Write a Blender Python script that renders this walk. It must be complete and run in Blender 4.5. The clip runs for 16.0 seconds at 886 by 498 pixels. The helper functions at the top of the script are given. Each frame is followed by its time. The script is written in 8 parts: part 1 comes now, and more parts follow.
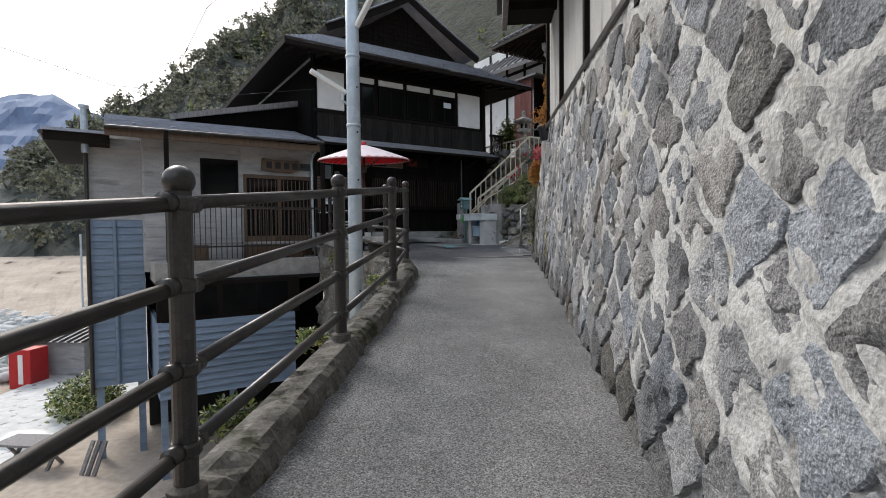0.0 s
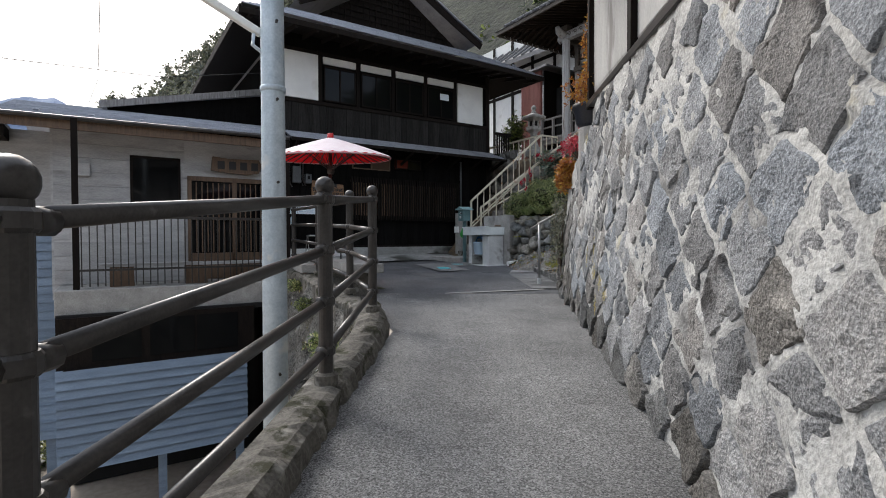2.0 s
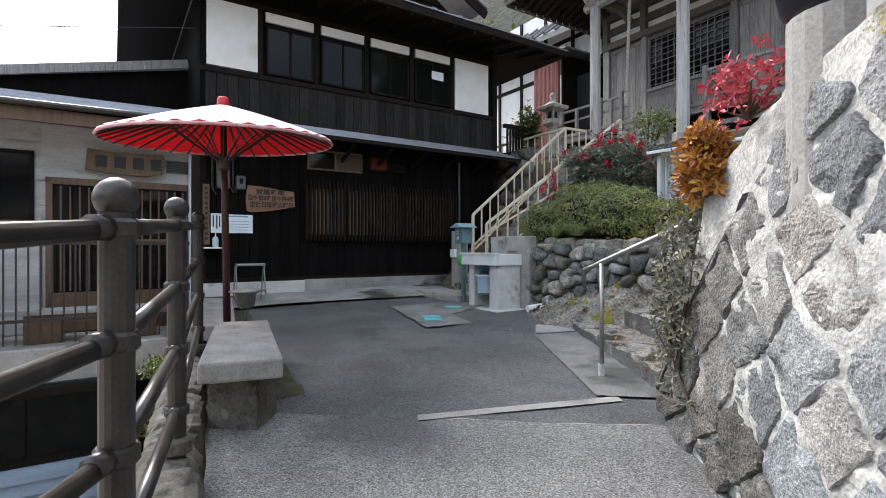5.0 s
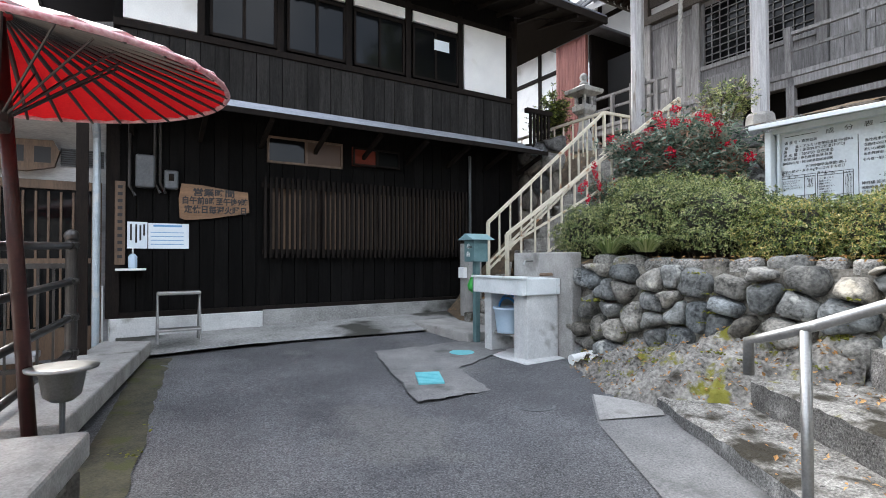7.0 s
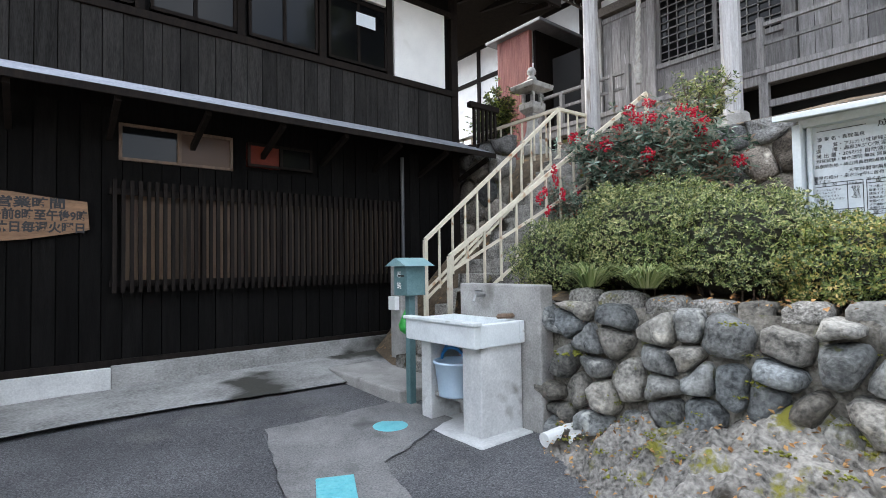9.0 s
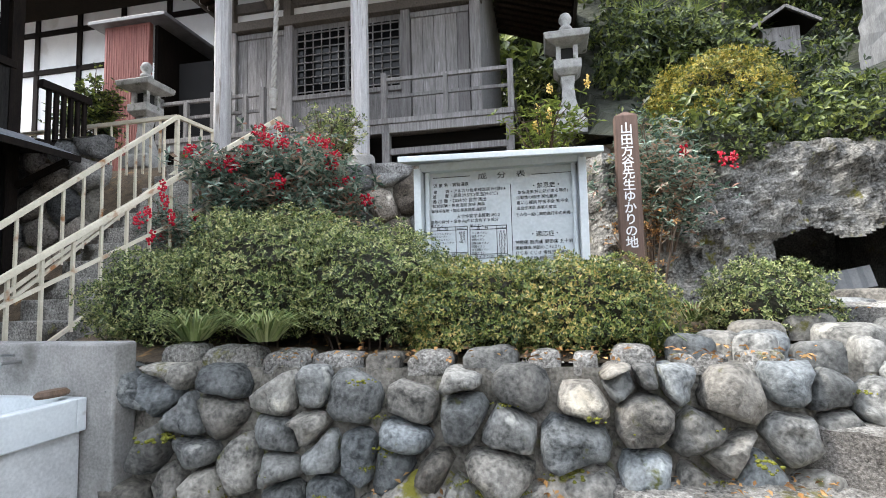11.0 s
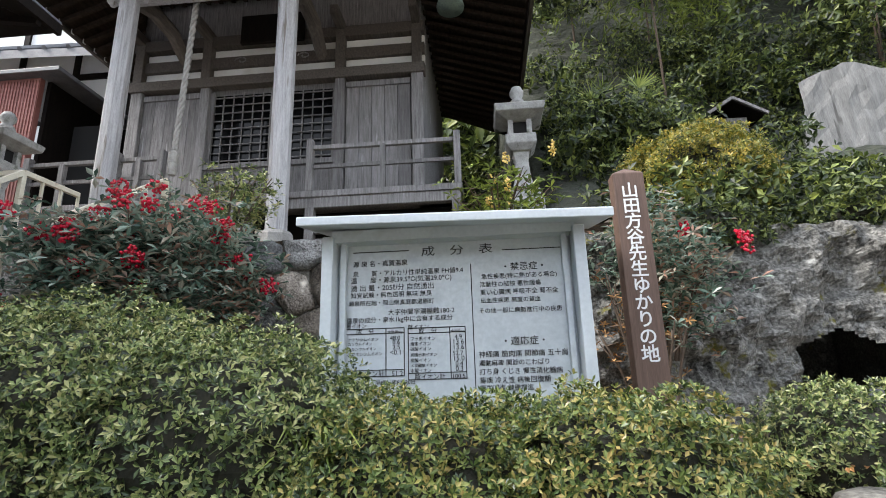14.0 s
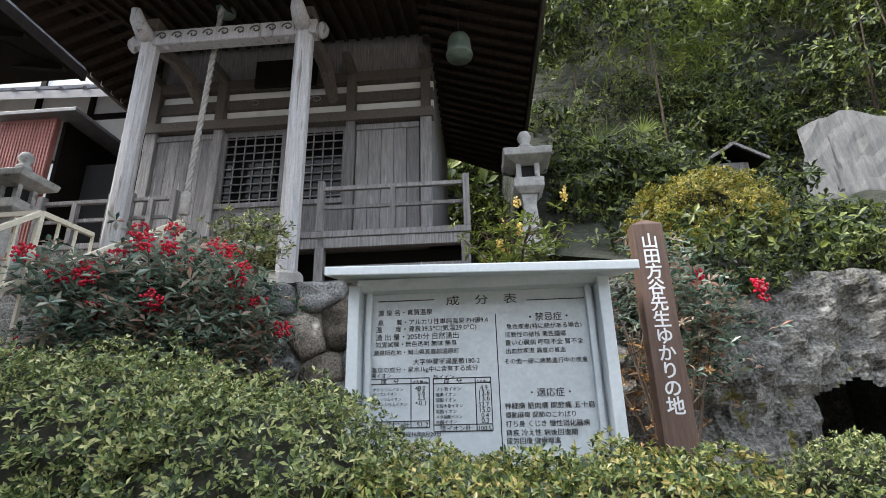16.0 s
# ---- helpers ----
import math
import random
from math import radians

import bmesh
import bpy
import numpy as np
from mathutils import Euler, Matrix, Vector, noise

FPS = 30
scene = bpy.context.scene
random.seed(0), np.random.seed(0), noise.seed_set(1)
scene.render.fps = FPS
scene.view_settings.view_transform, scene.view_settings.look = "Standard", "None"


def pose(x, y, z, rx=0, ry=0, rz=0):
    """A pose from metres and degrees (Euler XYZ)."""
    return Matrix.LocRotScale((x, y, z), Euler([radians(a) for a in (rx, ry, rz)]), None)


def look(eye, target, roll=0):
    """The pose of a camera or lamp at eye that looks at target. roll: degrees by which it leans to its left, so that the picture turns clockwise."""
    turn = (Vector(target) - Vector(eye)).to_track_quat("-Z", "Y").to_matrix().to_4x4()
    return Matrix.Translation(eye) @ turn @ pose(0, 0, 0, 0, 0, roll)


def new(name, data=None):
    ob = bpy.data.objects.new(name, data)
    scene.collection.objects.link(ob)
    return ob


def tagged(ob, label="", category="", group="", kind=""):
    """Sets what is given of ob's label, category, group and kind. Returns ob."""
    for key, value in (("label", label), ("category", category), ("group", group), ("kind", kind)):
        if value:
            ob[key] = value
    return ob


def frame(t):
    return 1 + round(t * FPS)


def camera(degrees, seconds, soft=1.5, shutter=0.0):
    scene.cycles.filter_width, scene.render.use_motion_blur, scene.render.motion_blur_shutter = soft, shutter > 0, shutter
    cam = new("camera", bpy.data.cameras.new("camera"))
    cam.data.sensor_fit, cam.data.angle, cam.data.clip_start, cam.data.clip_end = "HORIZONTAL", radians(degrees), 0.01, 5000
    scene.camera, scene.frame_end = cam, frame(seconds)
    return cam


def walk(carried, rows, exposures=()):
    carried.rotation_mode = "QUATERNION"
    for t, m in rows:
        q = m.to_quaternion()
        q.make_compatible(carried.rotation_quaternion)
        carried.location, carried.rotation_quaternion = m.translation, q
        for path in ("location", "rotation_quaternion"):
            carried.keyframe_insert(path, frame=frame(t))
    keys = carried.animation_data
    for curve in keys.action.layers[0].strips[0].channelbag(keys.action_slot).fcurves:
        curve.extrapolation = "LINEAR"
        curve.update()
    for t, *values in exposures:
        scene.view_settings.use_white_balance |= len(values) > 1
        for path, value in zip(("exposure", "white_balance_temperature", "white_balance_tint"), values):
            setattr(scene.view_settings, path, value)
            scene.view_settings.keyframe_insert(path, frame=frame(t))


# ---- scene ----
EXPOSURE = 0.75
cam = camera(82.1, 16.0, 0.95)
PATH = [
    (0, (0.847, 0.028, 1.293), (0.643, 2.016, 1.231), -0.6),
    (0.5, (0.786, 0.772, 1.379), (0.587, 2.761, 1.318), -0.3),
    (1, (0.773, 1.51, 1.467), (0.57, 3.499, 1.414), -0.3),
    (1.5, (0.741, 2.206, 1.519), (0.534, 4.194, 1.476), -0.2),
    (2, (0.698, 2.859, 1.569), (0.494, 4.848, 1.53), -0.2),
    (2.5, (0.676, 3.519, 1.614), (0.473, 5.508, 1.576), -0.3),
    (3, (0.596, 4.154, 1.689), (0.397, 6.144, 1.653), -0.2),
    (3.5, (0.547, 4.824, 1.753), (0.35, 6.814, 1.72), -0.1),
    (4, (0.518, 5.417, 1.838), (0.325, 7.408, 1.811), -0.0),
    (4.2, (0.527, 5.665, 1.862), (0.339, 7.656, 1.84), 0.1),
    (6.3, (0.465, 8.254, 2.011), (0.215, 10.239, 2.038), -0.3),
    (6.5, (0.467, 8.506, 2.034), (0.22, 10.491, 2.063), -0.3),
    (7, (0.33, 9.101, 2.067), (0.079, 11.085, 2.103), -0.2),
    (7.5, (0.226, 9.631, 2.102), (-0.03, 11.614, 2.14), -0.1),
    (8, (0.144, 10.147, 2.158), (-0.131, 12.128, 2.197), -0.2),
    (8.5, (0.126, 10.558, 2.23), (-0.131, 12.541, 2.278), -0.1),
    (9, (0.266, 10.747, 2.3), (0.262, 12.746, 2.365), -0.9),
    (9.5, (0.274, 10.919, 2.334), (0.751, 12.859, 2.426), -1.1),
    (10, (0.295, 11.017, 2.349), (1.23, 12.779, 2.489), -1.6),
    (10.2, (0.344, 11.064, 2.341), (1.395, 12.759, 2.493), -1.7),
    (12.3, (1.2, 12.256, 2.557), (2.532, 13.736, 2.741), -1.5),
    (12.5, (1.281, 12.327, 2.586), (2.602, 13.809, 2.823), -1.6),
    (13, (1.403, 12.44, 2.616), (2.773, 13.85, 2.985), -1.6),
    (13.5, (1.508, 12.471, 2.611), (2.906, 13.825, 3.071), -1.7),
    (14, (1.555, 12.465, 2.603), (2.961, 13.796, 3.107), -1.7),
    (14.5, (1.558, 12.461, 2.608), (2.973, 13.768, 3.148), -1.6),
    (15, (1.55, 12.447, 2.611), (2.976, 13.728, 3.181), -1.8),
    (15.5, (1.517, 12.48, 2.626), (2.943, 13.752, 3.216), -1.6),
    (16, (1.428, 12.525, 2.663), (2.809, 13.822, 3.303), -1.3),
]
walk(cam, [(t, look(eye, target, roll)) for t, eye, target, roll in PATH], [(0.0, EXPOSURE), (1.0, EXPOSURE + 0.05), (2.5, EXPOSURE + 0.25), (4.2, EXPOSURE + 0.55), (6.5, EXPOSURE + 1.42), (9.5, EXPOSURE + 1.58), (12.5, EXPOSURE + 1.3), (16.0, EXPOSURE + 1.1)])

# ---- world and sun ----
world = bpy.data.worlds.new("sky")
scene.world = world
world.use_nodes = True
wn, wl = world.node_tree.nodes, world.node_tree.links
sky = wn.new("ShaderNodeTexSky")
sky.sky_type, sky.sun_disc = "NISHITA", False
sky.sun_elevation, sky.sun_rotation = radians(38), radians(-38)
sky.air_density, sky.dust_density = 1.0, 3.0
cloud = wn.new("ShaderNodeTexNoise")
cloud.inputs["Scale"].default_value, cloud.inputs["Detail"].default_value = 2.6, 6.0
cloud_ramp = wn.new("ShaderNodeValToRGB")
cloud_ramp.color_ramp.elements[0].position, cloud_ramp.color_ramp.elements[1].position = 0.3, 0.68
cloud_mix = wn.new("ShaderNodeMix")
cloud_mix.data_type = "RGBA"
cloud_mix.inputs[7].default_value = (8.4, 8.9, 9.8, 1)
wl.new(cloud.outputs["Fac"], cloud_ramp.inputs["Fac"])
wl.new(cloud_ramp.outputs["Color"], cloud_mix.inputs[0])
wl.new(sky.outputs["Color"], cloud_mix.inputs[6])
wl.new(cloud_mix.outputs[2], wn["Background"].inputs["Color"])
wn["Background"].inputs["Strength"].default_value = 0.1
sun = new("sun", bpy.data.lights.new("sun", "SUN"))
sun.data.energy, sun.data.angle, sun.data.color = 1.5, radians(20), (1.0, 0.965, 0.92)
sun.matrix_world = look((-34, 34, 46), (0, 8, 1))

# ---- materials ----
def material(name, dark, light, scale=6.0, rough=0.8, bump=0.3, fine=60.0, metal=0.0, stretch=(1, 1, 1), spots=None, vary=0.0, island=0.0, detail=6.0, lo=0.35, hi=0.65, distance=0.01, translucent=0.0, spot_scale=1.6, spot_at=0.58, coat=0.0, shine=0.5, grain=0.4, moss=None, moss_scale=3.0, moss_at=0.6, speck=0.0, speck_scale=140.0, hue=0.0):
    m = bpy.data.materials.new(name)
    m.use_nodes = True
    n, l = m.node_tree.nodes, m.node_tree.links
    p = n["Principled BSDF"]
    co = n.new("ShaderNodeTexCoord")
    mp = n.new("ShaderNodeMapping")
    mp.inputs["Scale"].default_value = stretch
    l.new(co.outputs["Object"], mp.inputs["Vector"])
    shift = None
    if vary:
        info = n.new("ShaderNodeObjectInfo")
        shift = n.new("ShaderNodeMath")
        shift.operation = "MULTIPLY"
        shift.inputs[1].default_value = 37.0
        l.new(info.outputs["Random"], shift.inputs[0])
        l.new(shift.outputs[0], mp.inputs["Location"])
    big = n.new("ShaderNodeTexNoise")
    big.inputs["Scale"].default_value, big.inputs["Detail"].default_value, big.inputs["Roughness"].default_value = scale, detail, 0.62
    l.new(mp.outputs["Vector"], big.inputs["Vector"])
    small = n.new("ShaderNodeTexNoise")
    small.inputs["Scale"].default_value, small.inputs["Detail"].default_value = fine, 4.0
    l.new(mp.outputs["Vector"], small.inputs["Vector"])
    both = n.new("ShaderNodeMix")
    both.inputs[0].default_value = grain
    l.new(big.outputs["Fac"], both.inputs[2])
    l.new(small.outputs["Fac"], both.inputs[3])
    ramp = n.new("ShaderNodeValToRGB")
    ramp.color_ramp.elements[0].position, ramp.color_ramp.elements[1].position = lo, hi
    ramp.color_ramp.elements[0].color, ramp.color_ramp.elements[1].color = (*dark, 1), (*light, 1)
    l.new(both.outputs[0], ramp.inputs["Fac"])
    out = ramp.outputs["Color"]
    if spots:
        st = n.new("ShaderNodeTexNoise")
        st.inputs["Scale"].default_value, st.inputs["Detail"].default_value = spot_scale, 8.0
        l.new(mp.outputs["Vector"], st.inputs["Vector"])
        sr = n.new("ShaderNodeValToRGB")
        sr.color_ramp.elements[0].position, sr.color_ramp.elements[1].position = spot_at, spot_at + 0.09
        l.new(st.outputs["Fac"], sr.inputs["Fac"])
        sm = n.new("ShaderNodeMix")
        sm.data_type = "RGBA"
        sm.inputs[7].default_value = (*spots, 1)
        l.new(sr.outputs["Color"], sm.inputs[0])
        l.new(out, sm.inputs[6])
        out = sm.outputs[2]
    if speck:
        vo = n.new("ShaderNodeTexVoronoi")
        vo.inputs["Scale"].default_value = speck_scale
        l.new(mp.outputs["Vector"], vo.inputs["Vector"])
        bw = n.new("ShaderNodeSeparateColor")
        l.new(vo.outputs["Color"], bw.inputs[0])
        sk = n.new("ShaderNodeMapRange")
        sk.inputs[3].default_value, sk.inputs[4].default_value = 1 - speck, 1 + speck
        l.new(bw.outputs[0], sk.inputs[0])
        hs = n.new("ShaderNodeHueSaturation")
        l.new(sk.outputs[0], hs.inputs["Value"])
        l.new(out, hs.inputs["Color"])
        out = hs.outputs["Color"]
    if moss:
        mt = n.new("ShaderNodeTexNoise")
        mt.inputs["Scale"].default_value, mt.inputs["Detail"].default_value, mt.inputs["Roughness"].default_value = moss_scale, 9.0, 0.65
        mo = n.new("ShaderNodeVectorMath")
        mo.inputs[1].default_value = (13.0, 7.0, 3.0)
        l.new(mp.outputs["Vector"], mo.inputs[0])
        l.new(mo.outputs[0], mt.inputs["Vector"])
        mr = n.new("ShaderNodeValToRGB")
        mr.color_ramp.elements[0].position, mr.color_ramp.elements[1].position = moss_at, moss_at + 0.07
        l.new(mt.outputs["Fac"], mr.inputs["Fac"])
        mm = n.new("ShaderNodeMix")
        mm.data_type = "RGBA"
        mm.inputs[7].default_value = (*moss, 1)
        l.new(mr.outputs["Color"], mm.inputs[0])
        l.new(out, mm.inputs[6])
        out = mm.outputs[2]
    if vary or island:
        hsv = n.new("ShaderNodeHueSaturation")
        rng = n.new("ShaderNodeMapRange")
        amount = vary or island
        rng.inputs[3].default_value, rng.inputs[4].default_value = 1 - amount, 1 + amount
        if vary:
            l.new(info.outputs["Random"], rng.inputs[0])
        else:
            geo = n.new("ShaderNodeNewGeometry")
            l.new(geo.outputs["Random Per Island"], rng.inputs[0])
        l.new(rng.outputs[0], hsv.inputs["Value"])
        if hue and vary:
            sat = n.new("ShaderNodeMath")
            sat.operation = "WRAP"
            sat.inputs[1].default_value, sat.inputs[2].default_value = 1.0, 0.0
            l.new(shift.outputs[0], sat.inputs[0])
            tone = n.new("ShaderNodeValToRGB")
            tone.color_ramp.elements[0].color, tone.color_ramp.elements[1].color = (1 - hue, 1.0, 1 + hue, 1), (1 + hue, 1.0, 1 - 1.2 * hue, 1)
            l.new(sat.outputs[0], tone.inputs["Fac"])
            tint = n.new("ShaderNodeMix")
            tint.data_type, tint.blend_type = "RGBA", "MULTIPLY"
            tint.inputs[0].default_value = 1.0
            l.new(out, tint.inputs[6])
            l.new(tone.outputs["Color"], tint.inputs[7])
            out = tint.outputs[2]
        l.new(out, hsv.inputs["Color"])
        out = hsv.outputs["Color"]
    l.new(out, p.inputs["Base Color"])
    p.inputs["Metallic"].default_value = metal
    p.inputs["Coat Weight"].default_value = coat
    p.inputs["Specular IOR Level"].default_value = shine
    rr = n.new("ShaderNodeMapRange")
    rr.inputs[3].default_value, rr.inputs[4].default_value = max(0.03, rough - 0.12), min(1.0, rough + 0.12)
    l.new(both.outputs[0], rr.inputs[0])
    l.new(rr.outputs[0], p.inputs["Roughness"])
    if bump:
        b = n.new("ShaderNodeBump")
        b.inputs["Strength"].default_value, b.inputs["Distance"].default_value = bump, distance
        l.new(both.outputs[0], b.inputs["Height"])
        l.new(b.outputs["Normal"], p.inputs["Normal"])
    if translucent:
        tr = n.new("ShaderNodeBsdfTranslucent")
        l.new(out, tr.inputs["Color"])
        mx = n.new("ShaderNodeMixShader")
        mx.inputs[0].default_value = translucent
        l.new(p.outputs[0], mx.inputs[1])
        l.new(tr.outputs[0], mx.inputs[2])
        l.new(mx.outputs[0], n["Material Output"].inputs["Surface"])
    return m


def leaf_material(name, colours, rough=0.45, translucent=0.25):
    """Leaves: one colour of the ramp for each leaf."""
    m = bpy.data.materials.new(name)
    m.use_nodes = True
    n, l = m.node_tree.nodes, m.node_tree.links
    p = n["Principled BSDF"]
    geo = n.new("ShaderNodeNewGeometry")
    ramp = n.new("ShaderNodeValToRGB")
    el = ramp.color_ramp.elements
    while len(el) < len(colours):
        el.new(0.5)
    for i, c in enumerate(colours):
        el[i].position, el[i].color = 0.2 + 0.58 * i / (len(colours) - 1), (*c, 1)
    noi = n.new("ShaderNodeTexNoise")
    noi.inputs["Scale"].default_value = 2.2
    co = n.new("ShaderNodeTexCoord")
    l.new(co.outputs["Object"], noi.inputs["Vector"])
    mix = n.new("ShaderNodeMix")
    mix.inputs[0].default_value = 0.4
    l.new(geo.outputs["Random Per Island"], mix.inputs[2])
    l.new(noi.outputs["Fac"], mix.inputs[3])
    l.new(mix.outputs[0], ramp.inputs["Fac"])
    l.new(ramp.outputs["Color"], p.inputs["Base Color"])
    p.inputs["Roughness"].default_value = rough
    tr = n.new("ShaderNodeBsdfTranslucent")
    l.new(ramp.outputs["Color"], tr.inputs["Color"])
    mx = n.new("ShaderNodeMixShader")
    mx.inputs[0].default_value = translucent
    l.new(p.outputs[0], mx.inputs[1])
    l.new(tr.outputs[0], mx.inputs[2])
    l.new(mx.outputs[0], n["Material Output"].inputs["Surface"])
    return m


def glass(name, colour, rough=0.05):
    m = bpy.data.materials.new(name)
    m.use_nodes = True
    p = m.node_tree.nodes["Principled BSDF"]
    p.inputs["Base Color"].default_value = (*colour, 1)
    p.inputs["Roughness"].default_value = rough
    p.inputs["Specular IOR Level"].default_value = 0.16
    return m


ASPHALT = material("asphalt", (0.075, 0.075, 0.076), (0.24, 0.24, 0.236), 1.6, 0.88, 1.0, 85, spots=(0.095, 0.096, 0.097), spot_scale=0.5, spot_at=0.6, distance=0.012, grain=0.6, lo=0.36, hi=0.64, speck=0.62, speck_scale=150)
ASPHALT_DARK = material("plaza_asphalt", (0.035, 0.036, 0.04), (0.15, 0.152, 0.157), 1.3, 0.8, 1.0, 90, spots=(0.12, 0.12, 0.118), spot_scale=0.8, spot_at=0.6, distance=0.01, grain=0.6, lo=0.36, hi=0.66, speck=0.55, speck_scale=130)
CONCRETE = material("concrete", (0.2, 0.195, 0.185), (0.42, 0.41, 0.39), 3, 0.88, 0.5, 70, spots=(0.12, 0.115, 0.1), spot_scale=2.2, spot_at=0.6)
CONCRETE_PALE = material("pale_concrete", (0.42, 0.43, 0.43), (0.66, 0.67, 0.66), 3, 0.8, 0.3, 60, spots=(0.24, 0.23, 0.21), spot_scale=2.6, spot_at=0.58)
KERB = material("mossy_concrete_kerb", (0.045, 0.041, 0.035), (0.17, 0.158, 0.138), 6, 0.95, 0.9, 55, spots=(0.26, 0.25, 0.225), spot_scale=7, spot_at=0.63, distance=0.015, moss=(0.03, 0.03, 0.014), moss_scale=4, moss_at=0.54)
STONE = material("granite", (0.1, 0.102, 0.106), (0.36, 0.362, 0.365), 4, 0.95, 1.0, 80, vary=0.3, spots=(0.055, 0.054, 0.055), spot_scale=3.2, spot_at=0.61, distance=0.02, grain=0.55, shine=0.2, lo=0.34, hi=0.66, speck=0.3, speck_scale=210, hue=0.06)
STONE_DARK = material("dark_granite", (0.05, 0.048, 0.045), (0.25, 0.243, 0.232), 4.5, 0.95, 1.0, 70, vary=0.3, spots=(0.33, 0.32, 0.3), spot_scale=4.5, spot_at=0.6, distance=0.025, grain=0.55, shine=0.2, lo=0.34, hi=0.68, speck=0.3, speck_scale=190, hue=0.04)
MORTAR = material("wall_mortar", (0.24, 0.238, 0.23), (0.6, 0.595, 0.57), 3.2, 0.95, 1.0, 55, spots=(0.2, 0.198, 0.192), spot_scale=2.3, spot_at=0.56, distance=0.02, grain=0.45, shine=0.2, lo=0.34, hi=0.62, moss=(0.45, 0.42, 0.33), moss_scale=2.1, moss_at=0.62)
COBBLE = material("river_stone", (0.05, 0.051, 0.049), (0.36, 0.357, 0.335), 6, 0.88, 1.0, 40, vary=0.45, spots=(0.48, 0.47, 0.42), spot_scale=5, spot_at=0.64, distance=0.025, grain=0.42, lo=0.36, hi=0.66, shine=0.3, hue=0.08, moss=(0.1, 0.1, 0.03), moss_scale=4.5, moss_at=0.6)
JOINT = material("dark_joint_earth", (0.03, 0.026, 0.02), (0.3, 0.28, 0.24), 6, 0.95, 0.9, 50, spots=(0.1, 0.105, 0.02), spot_scale=5, spot_at=0.6, distance=0.02)
ROCK = material("mossy_rock", (0.045, 0.042, 0.038), (0.42, 0.4, 0.36), 3.4, 0.95, 1.0, 34, spots=(0.04, 0.034, 0.026), spot_scale=2.4, spot_at=0.58, distance=0.03, grain=0.45, lo=0.36, hi=0.66, shine=0.2, moss=(0.19, 0.18, 0.035), moss_scale=3.4, moss_at=0.56)
CLIFF = material("cliff_rock", (0.028, 0.027, 0.025), (0.3, 0.294, 0.272), 3.0, 0.95, 1.0, 40, spots=(0.42, 0.415, 0.385), spot_scale=5.5, spot_at=0.62, distance=0.025, grain=0.5, lo=0.36, hi=0.66, shine=0.2, moss=(0.14, 0.13, 0.026), moss_scale=4.0, moss_at=0.6, speck=0.3, speck_scale=60)
STEP = material("step_stone", (0.05, 0.047, 0.042), (0.45, 0.435, 0.4), 4, 0.95, 1.0, 55, spots=(0.045, 0.04, 0.03), spot_scale=2.6, spot_at=0.56, distance=0.03, grain=0.55, lo=0.34, hi=0.66, shine=0.2, moss=(0.16, 0.15, 0.04), moss_scale=3.0, moss_at=0.61, speck=0.25, speck_scale=150)
LANTERN_STONE = material("lantern_granite", (0.2, 0.2, 0.195), (0.45, 0.45, 0.43), 8, 0.85, 0.5, 90, spots=(0.1, 0.11, 0.08), spot_scale=5, spot_at=0.6)
SOIL = material("leaf_litter_soil", (0.04, 0.03, 0.02), (0.17, 0.125, 0.08), 8, 0.95, 1.0, 60, spots=(0.32, 0.19, 0.08), spot_scale=9, spot_at=0.6, distance=0.02)
# Black stain taken darker to hold the shadow under the pent roof.
BLACK_WOOD = material("shade_darkened_black_stain", (0.0016, 0.0015, 0.0014), (0.008, 0.0074, 0.007), 5, 0.88, 0.4, 40, stretch=(6, 6, 0.5), vary=0.3, distance=0.004, shine=0.08)
# Lighter copy for the upper boards, weathered and clear of that painted shadow.
LIT_BLACK = material("lit_weathered_black_boards", (0.008, 0.0075, 0.007), (0.034, 0.032, 0.0305), 5, 0.8, 0.4, 40, stretch=(6, 6, 0.5), vary=0.3, distance=0.004, shine=0.12)
DARK_WOOD = material("dark_brown_wood", (0.004, 0.003, 0.003), (0.016, 0.012, 0.0095), 5, 0.75, 0.4, 40, stretch=(4, 4, 0.6), vary=0.2, distance=0.004, shine=0.12)
BROWN_WOOD = material("brown_wood", (0.06, 0.035, 0.02), (0.16, 0.1, 0.06), 4, 0.6, 0.3, 40, stretch=(5, 5, 0.5), distance=0.004)
GREY_WOOD = material("weathered_grey_wood", (0.085, 0.08, 0.078), (0.29, 0.282, 0.28), 4, 0.85, 0.6, 45, stretch=(9, 9, 0.7), vary=0.25, spots=(0.42, 0.41, 0.42), spot_scale=2.2, spot_at=0.65, distance=0.006)
BEAM_WOOD = material("weathered_beam_wood", (0.045, 0.038, 0.032), (0.15, 0.13, 0.112), 4, 0.8, 0.5, 45, stretch=(1, 9, 9), vary=0.2, distance=0.006)
PILLAR_WOOD = material("pale_pillar_wood", (0.27, 0.265, 0.265), (0.56, 0.56, 0.57), 4, 0.8, 0.6, 40, stretch=(8, 8, 0.6), spots=(0.17, 0.15, 0.13), spot_scale=2.0, spot_at=0.6, distance=0.006)
# Temple eave shade is put into this dark wood colour.
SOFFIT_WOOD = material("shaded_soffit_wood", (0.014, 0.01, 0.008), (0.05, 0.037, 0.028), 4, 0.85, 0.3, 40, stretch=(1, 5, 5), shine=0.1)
PLASTER = material("white_plaster", (0.66, 0.66, 0.65), (0.8, 0.8, 0.78), 2, 0.85, 0.1, 60, spots=(0.6, 0.59, 0.56), spot_scale=1.4)
PLASTER_GREY = material("grey_plaster_board", (0.3, 0.3, 0.29), (0.48, 0.475, 0.46), 1.6, 0.85, 0.2, 50, stretch=(2, 2, 0.6), spots=(0.22, 0.21, 0.2), spot_scale=2)
